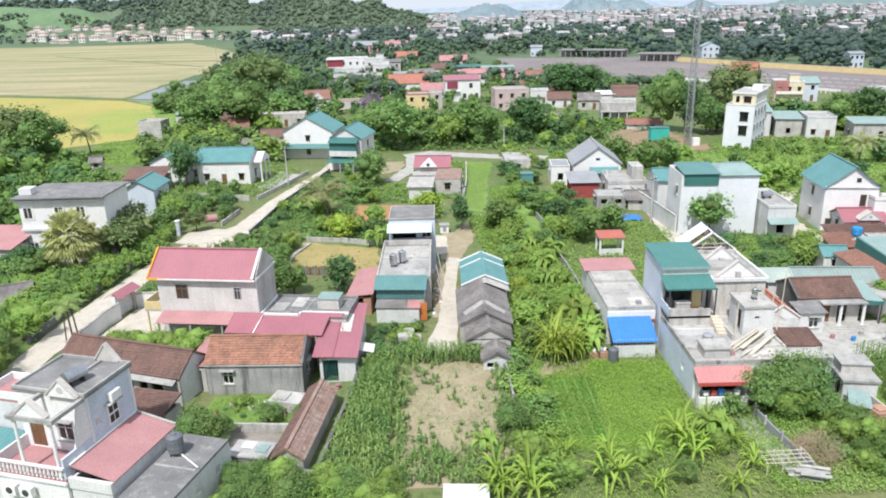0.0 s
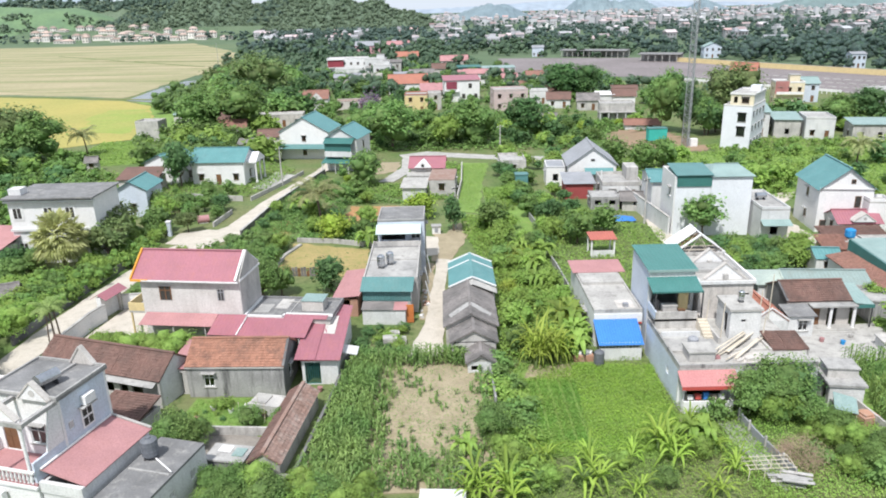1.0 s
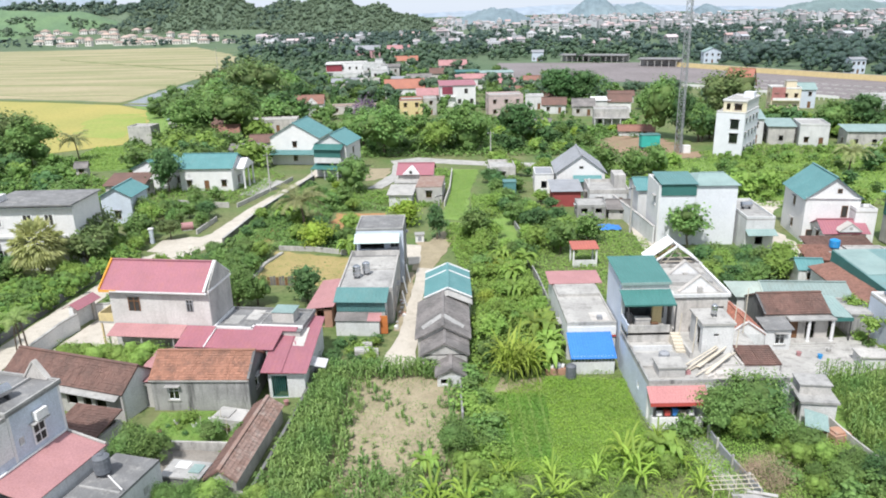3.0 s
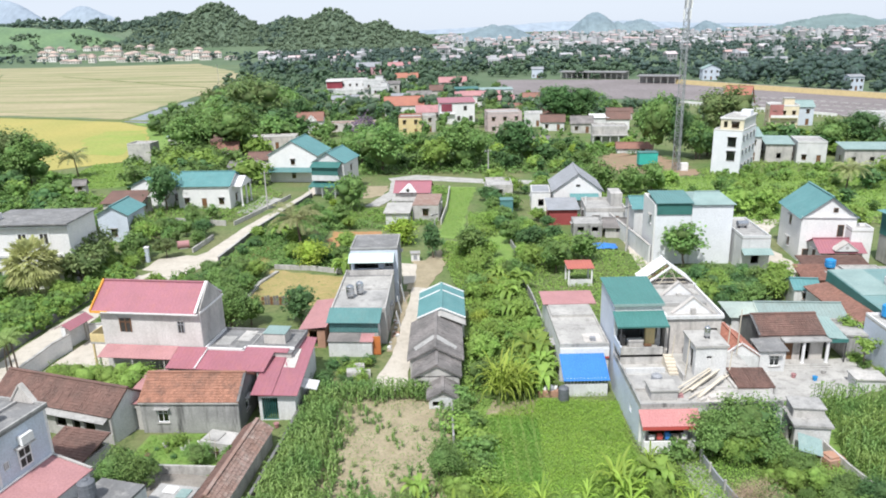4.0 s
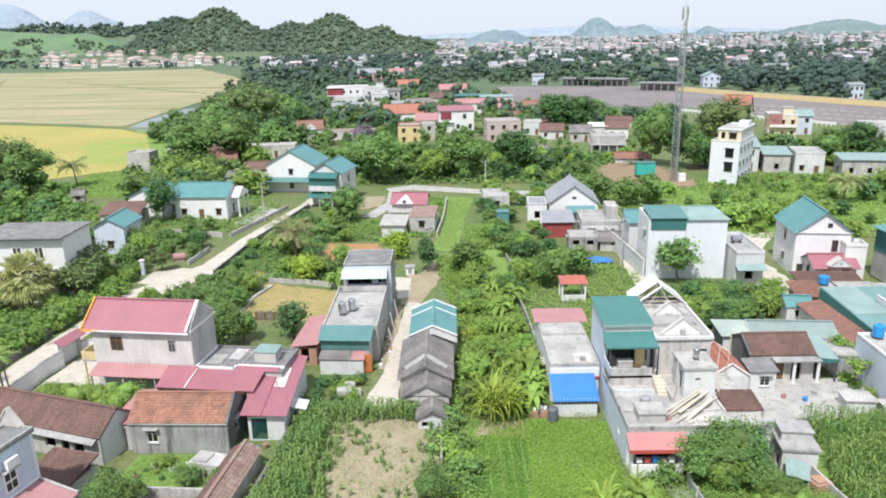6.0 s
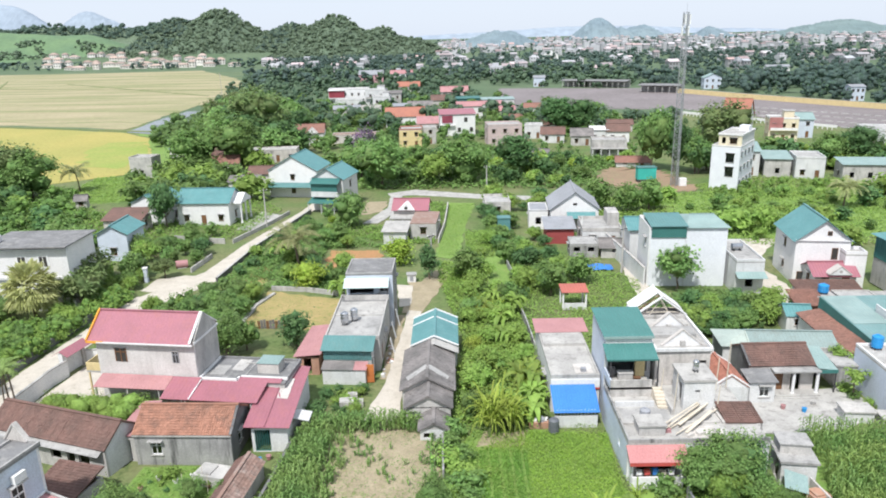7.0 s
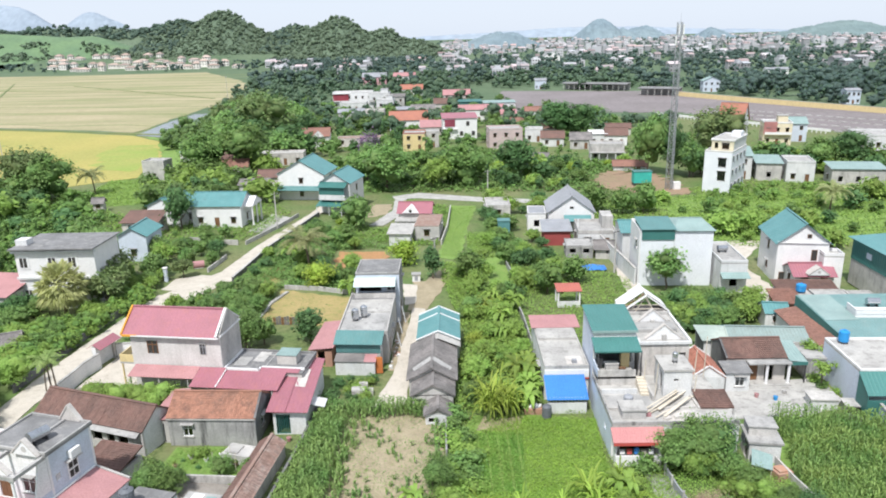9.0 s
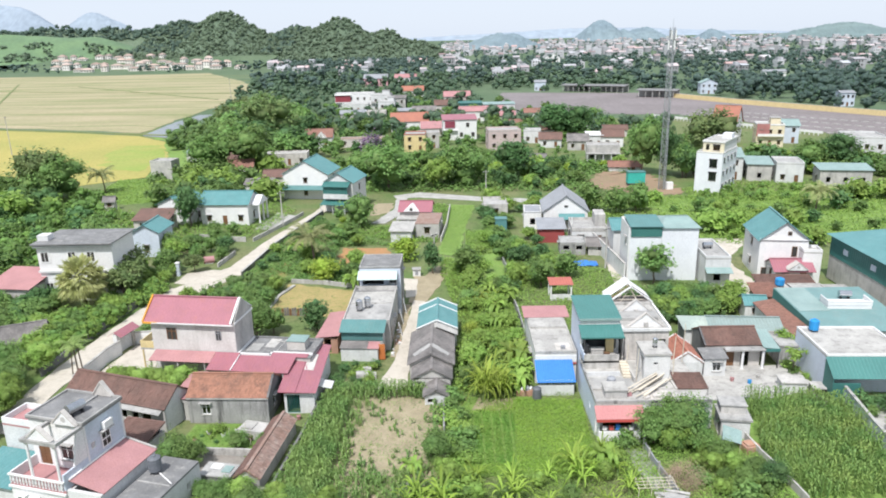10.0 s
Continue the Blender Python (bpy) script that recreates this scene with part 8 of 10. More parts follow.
part("plinth", Geo().box(-1, -0.8, -0.3, 1, 0.8, 0.0), M_GREYPL, e)

# village centre behind the gardens
h = mid_house("long white house with a red upper veranda", -58, 388, 3, 21.5, 10, 7.8, M_CLEAN, "f", M_ROOFC, floors=2, wins=6, head=False)
part("veranda_screen", Geo().box(0.3, -0.9, 3.9, 8.6, -0.1, 7.4), mat("maroon_shutter", (0.3, 0.06, 0.08)), h)
part("veranda_slab", Geo().box(0.0, -1.3, 3.4, 9.0, -0.02, 3.8), M_CLEAN, h)
part("veranda_roof", Geo().box(-0.2, -1.4, 7.5, 9.0, -0.02, 7.78), M_CLEAN, h)
h = mid_house("white house with a bright orange tile roof", -18.2, 282, 3, 15, 10, 4.9, M_CLEAN, "gx", M_TILER, 3.0, floors=1, wins=3)
mid_house("house with a pink metal roof", -5.4, 272, 3, 9.4, 8, 3.0, M_BEIGEPL, "m", M_SALMON, 2.0, wins=3)
h = mid_house("white two-storey house with red balcony", 3.4, 260, 4, 12.6, 10, 7.6, M_CLEAN, "m", M_PINK, 1.0, floors=2, wins=0)
part("balcony_screen", Geo().box(0.6, -0.3, 4.6, 4.4, -0.05, 7.2), mat("maroon_screen", (0.26, 0.06, 0.09)), h)
part("balcony_slab", Geo().box(0.0, -1.0, 3.6, 5.2, -0.02, 3.9), M_CLEAN, h)
for u, z in ((8.6, 4.8), (10.6, 1.2), (6.2, 1.2)):
    part("window", Geo().box(u, -0.1, z, u + 1.2, -0.01, z + 1.6), M_DARKIN, h)
mid_house("pinkish flat-roofed building in the village", 19.2, 234, 4, 11.2, 9, 6.3, mat("pink_wash", (0.52, 0.41, 0.4), (0.45, 0.37, 0.36)), "f", M_ROOFC, floors=2, wins=3, head=False)
mid_house("small yellow and cream two-storey villa", -9.8, 234, 0, 7.4, 8, 5.6, M_YELLOW, "f", M_ROOFC, floors=2, wins=2, par_mat=M_TILER, head=False)
h = mid_house("red-roofed cottage with a white gable", -46, 245, 4, 9.4, 8, 4.2, M_WHITE, "gx", M_TILEM, 2.4, wins=2)
pediment(h, 3.6, 7.6, -0.9, 4.0, 2.0, th=1.4)
mid_house("long low whitewashed house", -34, 247, 4, 17, 6, 2.6, M_BEIGEPL, "f", M_TILEO, wins=5, parapet=0.2)
mid_house("red roofed cottage under the trees", -62, 205, 0, 8, 6, 3.6, M_BRICK, "gx", M_TILEB, 1.8, wins=2)
mid_house("grey metal roofed shed by the field", -81, 222, 0, 12, 5, 3.0, M_GREYPL, "m", M_TEALP, 0.8, wins=2, name="shed", category="shed")
mid_house("white house with a red roof", 2.1, 390, 0, 14.5, 10, 5.6, M_BEIGEPL, "gx", M_SALMON, 2.4, floors=2, wins=4)
mid_house("long shop with a green roof band", 10, 366, 2, 12, 9, 3.8, M_TEALD, "m", M_TEALD, 0.5, wins=3)
mid_house("low market hall with a pale teal roof", 23, 362, 2, 16, 8, 3.4, M_WHITE, "m", M_TEALP, 0.6, wins=5)
mid_house("long low house with a faded pink roof", 8, 338, 3, 24, 7, 3.4, M_WHITE, "m", M_SALMON, 1.0, wins=5)
mid_house("long low house with a dull red tile roof", 26, 312, 2, 9, 7, 3.2, M_WHITE, "gx", M_SALMON, 1.6, wins=3)
mid_house("low house with a rosy metal roof", 28, 290, 2, 10, 7, 2.2, M_BEIGEPL, "gx", M_TILEM, 1.4, wins=4)
mid_house("grey flat-roofed concrete block house", -5.4, 241, 2, 7.5, 7, 5.0, M_GREYPL, "f", M_ROOFC, floors=2, wins=2, head=False)
mid_house("pink house under a pale blue roof", -64, 570, 0, 19, 12, 6.0, mat("pink_paint", (0.62, 0.36, 0.4)), "gx", M_GREYM, 3.0, floors=2, wins=5)
mid_house("white two-storey house under a pink roof", -39, 566, 0, 17, 12, 6.4, M_CLEAN, "gx", M_SALMON, 2.4, floors=2, wins=4)
mid_house("white house with a flat roof", -37, 376, 0, 11, 9, 8.0, M_WHITE, "f", M_ROOFC, floors=2, wins=2)
mid_house("grey house with a flat roof", -30, 346, 0, 8.4, 9, 7.0, M_WHITE, "f", M_ROOFC, floors=2, wins=2)
mid_house("narrow grey house with a low roof", -26, 371, 0, 8, 8, 6.8, M_GREYPL, "m", M_FIBRO, 1.0, floors=2, wins=2)
mid_house("low grey shop with a sheet roof", -20, 336, 2, 9, 7, 3.6, M_GREYPL, "m", M_GREYM, 0.8, wins=3)
mid_house("small pale house with a flat roof", -33, 322, 2, 9, 7, 4.6, M_BEIGEPL, "f", M_LIGHTC, wins=2)
mid_house("white shed under a pink sheet roof", -44, 402, 2, 16, 7, 4.4, M_WHITE, "m", M_SALMON, 1.2, wins=4)
mid_house("low house with a rosy tile roof", -26, 458, 0, 14, 9, 4.2, M_WHITE, "gx", M_TILER, 2.6, wins=3)
mid_house("long low white house", -52, 372, 0, 14, 8, 3.6, M_WHITE, "f", M_ROOFC, wins=4)

for lb, x, y, w, d, hh, wm, rm, rs in (("low house with a grey roof", -12, 328, 11, 8, 4.4, M_WHITE, M_FIBRO, 1.8), ("low house with a faded brown roof", -2, 352, 10, 8, 4.6, M_BEIGEPL, M_TILEB, 2.2), ("white cottage with a pink roof", 12, 312, 9, 7, 5.4, M_CLEAN, M_SALMON, 1.6), ("grey shed with a sheet roof", -46, 328, 12, 7, 3.6, M_GREYPL, M_GREYM, 1.4),
                                   ("old house with a brown roof", 40, 322, 9, 7, 3.2, M_WHITE, M_TILEM, 1.6), ("small house with a brown tile roof", 40, 262, 8, 6, 3.0, M_WHITE, M_TILEB, 1.6)):
    mid_house(lb + " in the village centre", x, y, 3 - 0.1 * (x + 20), w, d, hh, wm, "gx", rm, rs, wins=2)

# rail yard, mast, poles
for x, y, w, n in ((79, 478, 44, 12), (116, 424, 24, 6)):
    e = thing("platform_shed", x, y, -2.8, -28, "long open platform shed with a dark roof", "shed")
    part("roof", Geo().slab(None, (0, 0, 4.2), (w, 0, 4.2), (w, 9, 4.7), (0, 9, 4.7), 0.25), M_DARKC, e)
    part("back_wall", Geo().box(0, 8.4, -0.2, w, 8.7, 4.3), M_GREYPL, e)
    for k in range(n):
        part("post", Geo().box(w * (k + 0.5) / n - 0.15, 0.4, -0.2, w * (k + 0.5) / n + 0.15, 0.7, 4.1), M_GREYPL, e)
low_wall("yard_wall", [(136.5, 416), (158, 372), (176, 340), (197, 305), (240, 256), (330, 225)], 2.5, 0.4, M_YELLOW, "long ochre yellow yard wall", cap=M_BEIGEPL)
for k in range(4):
    e = thing("track", 0, 0, 0, 0, "pale line of rails and sleepers across the yard", "rail track", "tracks in the yard")
    a, b = Vector((104 + 9 * k, 316 + 10 * k, -2.55)), Vector((205 + 9 * k, 178 + 13 * k, -2.55))
    for i in range(38):
        p, q = a.lerp(b, i / 38), a.lerp(b, (i + 0.62) / 38)
        part("sleeper_block", Geo().beam(tuple(p), tuple(q), 0.9, 0.3), M_LIGHTC, e)
e = thing("fence", 0, 0, 0, 0, "white slatted fence along the yard", "fence")
for k in range(46):
    p = Vector((98, 318, -2.8)).lerp(Vector((142, 252, -2.8)), k / 46)
    part("post", Geo().box(p.x - 0.12, p.y - 0.12, -2.9, p.x + 0.12, p.y + 0.12, -1.2), M_CLEAN, e)
part("rail", Geo().beam((98, 318, -1.5), (142, 252, -1.5), 0.15, 0.9), M_CLEAN, e)

e = thing("radio_mast", 59.4, 165.9, gz(166), 0, "tall slender lattice radio mast of galvanised steel", "mast")
MH, MR = 38.8, 0.95
legs = [(MR * math.cos(a), MR * math.sin(a)) for a in (0.5, 2.6, 4.7)]
for lx, ly in legs:
    part("leg", Geo().tube((lx, ly, -0.3), (lx * 0.75, ly * 0.75, MH), 0.1, 0.085, 6), M_STEEL, e)
for k in range(26):
    z0, z1 = MH * k / 26, MH * (k + 1) / 26
    for i in range(3):
        a, b = legs[i], legs[(i + 1) % 3]
        f0, f1 = 1 - 0.25 * z0 / MH, 1 - 0.25 * z1 / MH
        part("brace", Geo().beam((a[0] * f0, a[1] * f0, z0), (b[0] * f1, b[1] * f1, z1), 0.06), M_STEEL, e)
        part("brace", Geo().beam((b[0] * f0, b[1] * f0, z0), (a[0] * f1, a[1] * f1, z1), 0.05), M_STEEL, e)
        part("strut", Geo().beam((a[0] * f1, a[1] * f1, z1), (b[0] * f1, b[1] * f1, z1), 0.06), M_STEEL, e)
for k in range(6):
    a = k * math.tau / 6
    part("antenna", Geo().box(-0.14 + 0.8 * math.cos(a), -0.14 + 0.8 * math.sin(a), MH - 2.6 - (k % 2) * 2.4, 0.14 + 0.8 * math.cos(a), 0.14 + 0.8 * math.sin(a), MH - 0.5 - (k % 2) * 2.4), M_WHITEF, e)
part("lightning_rod", Geo().tube((0, 0, MH), (0, 0, MH + 2.0), 0.04, 0.02, 5), M_STEEL, e)


def pole(x, y, h, label="grey concrete power pole"):
    p = thing("power_pole", x, y, gz(y), random.uniform(0, 90), label + " beside the fields", "power pole")
    part("shaft", Geo().tube((0, 0, -0.3), (0, 0, h), 0.16, 0.1, 7), M_GREYPL, p)
    part("cross_arm", Geo().beam((-0.7, 0, h - 0.5), (0.7, 0, h - 0.5), 0.12), M_IRON, p)
    for k in (-0.6, 0, 0.6):
        part("insulator", Geo().lathe((k, 0, h - 0.44), [(0.05, 0), (0.08, 0.1), (0.04, 0.22)], 6), M_WHITEF, p)


for x, y, h in ((-152.8, 244, 14), (-129, 432, 16), (-28.6, 133, 7.5), (14.6, 152, 8), (3.9, 100, 6.5), (31.6, 100, 7)):
    pole(x, y, h)

# ---- plain, town and hills ----
def knolls_height(knolls, x, y, seed):
    """Height of land made of several rounded knolls (x, y, rx, ry, h)."""
    t = sum((h * math.exp(-((x - kx) / rx) ** 2 - ((y - ky) / ry) ** 2)) ** 4 for kx, ky, rx, ry, h in knolls) ** 0.25
    return -6 + t * 1.06 + min(1.0, t / 12) * (noise.noise((x * 0.02, y * 0.02, seed)) * 3.5 + noise.noise((x * 0.07, y * 0.07, seed)) * 1.6)


def upland(name, label, knolls, x0, x1, y0, y1, step, seed, material):
    """A piece of hilly land over a rectangle."""
    g = Geo()
    nx, ny = int((x1 - x0) / step), int((y1 - y0) / step)
    for j in range(ny + 1):
        for i in range(nx + 1):
            x, y = x0 + (x1 - x0) * i / nx, y0 + (y1 - y0) * j / ny
            g.v.append((x, y, knolls_height(knolls, x, y, seed)))
    for j in range(ny):
        for i in range(nx):
            k = j * (nx + 1) + i
            g.f.append((k, k + 1, k + nx + 2, k + nx + 1))
    return tagged(part(name, g, material, None, smooth=True), label, "hill", kind="structure")


def hill_woods(label, knolls, x0, x1, y0, y1, count, seed, material, rmin, rmax, keep=None):
    """Tree crowns covering hilly land, two clumps to a tree."""
    r = np.random.RandomState(seed)
    cs, rs = [], []
    tries = 0
    while len(cs) < count * 2 and tries < count * 40:
        tries += 1
        x, y = r.uniform(x0, x1), r.uniform(y0, y1)
        z = knolls_height(knolls, x, y, seed)
        if z < -1 or (keep and not keep(x, y, z)):
            continue
        k = rmin + (rmax - rmin) * r.rand() ** 2
        for _ in range(2):
            cs.append((x + r.uniform(-k, k) * 0.8, y + r.uniform(-k, k) * 0.8, z + k * r.uniform(0.3, 1.3)))
            rs.append(k * r.uniform(0.45, 0.95))
    return tagged(heaps("hill_woods", cs, rs, seed, material), label, "trees", kind="stuff")


HILLS = [(-400, 1330, 72, 150, 80), (-485, 1340, 66, 140, 66), (-335, 1330, 70, 120, 42), (-195, 1300, 72, 130, 65), (-268, 1300, 60, 120, 53), (-112, 1290, 52, 110, 44), (-55, 1270, 50, 90, 28), (-430, 1190, 150, 90, 24), (-235, 1180, 110, 80, 22)]
RIDGE = [(-570, 1490, 90, 120, 63), (-680, 1500, 110, 120, 61), (-800, 1500, 120, 120, 64), (-950, 1500, 160, 120, 63), (-1150, 1500, 200, 120, 70)]
SLOPE = [(-640, 1290, 120, 130, 46), (-760, 1280, 150, 130, 52), (-900, 1270, 170, 120, 54)]
# Haze is worked into the hill canopies: lighter, bluer than near trees.
M_CANOPY = leaf_mat("wooded_canopy", (0.17, 0.25, 0.175), (0.22, 0.29, 0.18), vary=0.1, through_light=0.4, objrand=0.0, tuft=(0.35, 3.0))
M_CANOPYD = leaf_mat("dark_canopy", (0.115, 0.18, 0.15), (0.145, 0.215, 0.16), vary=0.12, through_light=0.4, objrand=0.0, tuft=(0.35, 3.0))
upland("hill", "two wooded green hills beyond the rice fields", HILLS, -660, 60, 1080, 1480, 8, 1, M_HILL)
upland("hill", "long wooded ridge behind the villas", RIDGE, -1400, -420, 1380, 1600, 14, 2, M_HILL)
upland("hill", "low grassy slope above the villas", SLOPE, -1150, -480, 1120, 1420, 12, 3, M_HILLG)
hill_woods("dense trees covering the two hills", HILLS, -640, 40, 1085, 1400, 5200, 1, M_CANOPY, 1.7, 4.4, lambda x, y, z: y < 1350 or z > 30)
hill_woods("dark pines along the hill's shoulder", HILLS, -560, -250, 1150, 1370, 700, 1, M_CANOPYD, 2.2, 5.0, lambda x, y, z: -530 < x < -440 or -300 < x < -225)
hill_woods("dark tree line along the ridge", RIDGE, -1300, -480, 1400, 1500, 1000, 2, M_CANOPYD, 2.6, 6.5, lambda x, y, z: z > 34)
hill_woods("scattered trees on the grassy slope", SLOPE, -1100, -540, 1130, 1240, 420, 3, M_CANOPY, 1.8, 5.0, lambda x, y, z: noise.noise((x * 0.02, y * 0.03, 9)) > -0.05 and z < 34)


def hill(name, label, x, y, rx, ry, h, seed, material, rough=0.35):
    """A rounded distant hill with a bumpy skyline."""
    g = Geo()
    n, m = 110, 24
    for j in range(m + 1):
        for i in range(n + 1):
            u, v = i / n * 2 - 1, j / m * 2 - 1
            r = math.sqrt(u * u + v * v)
            k = 0.5 + 0.5 * math.cos(min(1.0, r ** 1.1) * math.pi)
            px_, py_ = x + u * rx, y + v * ry
            big = noise.noise((px_ * 2.2 / rx + seed, py_ * 1.5 / ry, seed))
            fine = noise.noise((px_ * 0.045, py_ * 0.045, seed)) * 5 + noise.noise((px_ * 0.12, py_ * 0.12, seed)) * 3.2
            g.v.append((px_, py_, -8 + (h + 8) * k * (1 + rough * big) + fine * min(1.0, k * 4)))
    for j in range(m):
        for i in range(n):
            a = j * (n + 1) + i
            g.f.append((a, a + 1, a + n + 2, a + n + 1))
    return tagged(part(name, g, material, None), label, "hill", kind="structure")


# Distance haze is mixed into these hill colours, bluish, then very pale.
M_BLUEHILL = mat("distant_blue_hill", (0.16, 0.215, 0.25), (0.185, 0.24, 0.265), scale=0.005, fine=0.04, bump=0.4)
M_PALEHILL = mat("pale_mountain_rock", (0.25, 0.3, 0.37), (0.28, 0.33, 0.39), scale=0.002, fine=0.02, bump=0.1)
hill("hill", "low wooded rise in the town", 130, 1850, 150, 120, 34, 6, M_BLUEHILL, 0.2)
hill("far_hill", "steep distant hill tinted blue-green by haze", 528, 2620, 125, 200, 66, 7, M_BLUEHILL, 0.2)
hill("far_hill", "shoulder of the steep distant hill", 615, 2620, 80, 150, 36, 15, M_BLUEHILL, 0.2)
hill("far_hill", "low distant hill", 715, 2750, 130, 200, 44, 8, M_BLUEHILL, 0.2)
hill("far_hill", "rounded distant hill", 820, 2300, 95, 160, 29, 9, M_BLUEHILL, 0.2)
# This slope's green is pushed towards blue, again in place of haze.
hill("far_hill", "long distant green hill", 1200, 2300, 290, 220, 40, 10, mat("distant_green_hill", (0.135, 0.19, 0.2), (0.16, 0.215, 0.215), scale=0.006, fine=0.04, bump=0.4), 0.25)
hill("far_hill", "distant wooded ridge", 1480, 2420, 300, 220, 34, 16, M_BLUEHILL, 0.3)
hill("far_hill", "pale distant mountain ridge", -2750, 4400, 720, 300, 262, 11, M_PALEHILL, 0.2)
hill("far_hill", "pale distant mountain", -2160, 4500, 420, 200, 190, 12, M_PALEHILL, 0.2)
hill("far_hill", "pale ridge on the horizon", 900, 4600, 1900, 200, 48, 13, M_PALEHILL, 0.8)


# villas in rows at the foot of the hills
M_VILLAW = mat("villa_wall", (0.7, 0.66, 0.61), (0.72, 0.7, 0.68), scale=0.01, objrand=0.1)
M_VILLAR = mat("villa_roof", (0.4, 0.3, 0.255), (0.36, 0.29, 0.26), scale=0.02, objrand=0.25)


def villa(w, d, h, rise, wins):
    e = thing("villa", 0, 0, -60, 0, "pale villa with an orange tiled hip roof", "house", "villas at the foot of the hills")
    part("wall", Geo().box(0, 0, -3, w, d, h), M_VILLAW, e)
    part("roof", Geo().add([(-0.6, -0.6, h), (w + 0.6, -0.6, h), (w + 0.6, d + 0.6, h), (-0.6, d + 0.6, h), (w * 0.3, d / 2, h + rise), (w * 0.7, d / 2, h + rise)],
                           [(0, 1, 5, 4), (2, 3, 4, 5), (0, 4, 3), (1, 2, 5), (3, 2, 1, 0)]), M_VILLAR, e)
    for fl in range(int(h / 3)):
        for k in range(wins):
            part("window", Geo().box(w * (k + 0.3) / wins, -0.12, fl * 3.1 + 0.9, w * (k + 0.7) / wins, 0.02, fl * 3.1 + 2.3), M_DARKIN, e)
    return e


VILLAS = [villa(11, 9, 6.2, 2.8, 3), villa(8, 9, 6.4, 2.6, 2), villa(15, 8, 3.6, 2.2, 4)]
rnd = random.Random(44)
USED_VILLAS = set()
for y, x0, x1, lift, gap in ((965, -505, -270, 0, 15), (1010, -560, -300, 2, 14), (1062, -585, -330, 6, 14), (1108, -600, -440, 11, 13)):
    x = x0
    while x < x1:
        k = rnd.choice((0, 0, 1, 2) if y > 990 else (2, 2, 1))
        if rnd.random() < 0.82:
            place = pose(x, y + rnd.uniform(-10, 10), gz(999) + lift + rnd.uniform(-0.5, 1.0), 0, 0, rnd.uniform(-12, 12))
            if k in USED_VILLAS:
                copy_thing(VILLAS[k], place)
            else:
                USED_VILLAS.add(k)
                VILLAS[k].matrix_world = place
        x += gap + rnd.uniform(0, 7)
g = Geo()
for k in range(30):
    x = -620 + 12 * k
    g.hexa([(x, 985, -4), (x + 12, 985, -4), (x + 12, 1130, -4), (x, 1130, -4), (x, 1000, -2.4), (x + 12, 1000, -2.4), (x + 12, 1125, 10.5), (x, 1125, 10.5)])
tagged(part("terrace_land", g, M_FAR), "rising ground under the villas", "ground", kind="structure")


def town(name, label, count, seed, x0, x1, y0, y1, wall_mat, roof_mat, keep, hmin=4, hmax=13, wide=(5, 11), far_windows=1100):
    """A scatter of small town houses, walls and roofs with windows, in one piece each."""
    rnd = random.Random(seed)
    gw, gr, gd = Geo(), Geo(), Geo()
    n = 0
    while n < count:
        f = rnd.random() ** 1.15
        y = y0 + (y1 - y0) * f
        x = rnd.uniform(x0, x1) * (0.35 + 0.65 * y / y1)
        if not keep(x, y):
            continue
        n += 1
        w, d, h = rnd.uniform(*wide), rnd.uniform(8, 14), rnd.choice((hmin, hmin, hmin + 3, hmin + 3.5, hmax * 0.7, hmax))
        gw.box(x, y, -3.2, x + w, y + d, h - 2.8)
        z = h - 2.8
        if rnd.random() < 0.6:
            r = rnd.uniform(1.2, 2.6)
            gr.add([(x - 0.5, y - 0.5, z), (x + w + 0.5, y - 0.5, z), (x + w + 0.5, y + d + 0.5, z), (x - 0.5, y + d + 0.5, z), (x - 0.5, y + d / 2, z + r), (x + w + 0.5, y + d / 2, z + r)],
                   [(0, 1, 5, 4), (2, 3, 4, 5), (0, 4, 3), (1, 2, 5), (3, 2, 1, 0)])
        else:
            gw.box(x + w * 0.2, y + d * 0.3, z, x + w * 0.7, y + d * 0.8, z + rnd.uniform(0.8, 2.6))
        if y < far_windows:
            for fl in range(int(h / 3.3)):
                for k in range(int(w / 2.6)):
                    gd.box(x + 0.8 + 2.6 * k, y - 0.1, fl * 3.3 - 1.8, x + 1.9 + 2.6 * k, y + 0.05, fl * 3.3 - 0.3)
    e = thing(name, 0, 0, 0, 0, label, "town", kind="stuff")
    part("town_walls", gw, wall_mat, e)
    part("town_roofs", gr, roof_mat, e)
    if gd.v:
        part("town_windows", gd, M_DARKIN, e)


YARD = in_poly([(20, 352), (115, 322), (158, 235), (190, 180), (335, 140), (335, 236), (244, 270), (204, 316), (152, 454), (36, 486)])


def open_land(x, y):
    """True where the far plain is built up rather than field, yard or hill."""
    if x < -150 and y < 900 or -160 < x < -60 and y < 620:
        return False
    if x < -40 and y > 1060:
        return False
    return not (20 < x < 340 and y < 500 - max(0, x - 60) * 1.0)


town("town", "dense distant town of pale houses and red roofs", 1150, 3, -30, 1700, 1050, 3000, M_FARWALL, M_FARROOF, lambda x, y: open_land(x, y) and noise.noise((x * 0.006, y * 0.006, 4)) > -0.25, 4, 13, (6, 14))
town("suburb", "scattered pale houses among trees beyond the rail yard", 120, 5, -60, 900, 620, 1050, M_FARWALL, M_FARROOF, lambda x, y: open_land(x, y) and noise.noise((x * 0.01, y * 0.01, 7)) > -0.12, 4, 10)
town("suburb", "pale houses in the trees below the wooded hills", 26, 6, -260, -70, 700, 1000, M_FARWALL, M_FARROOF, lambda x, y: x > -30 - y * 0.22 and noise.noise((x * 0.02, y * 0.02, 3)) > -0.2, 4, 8)


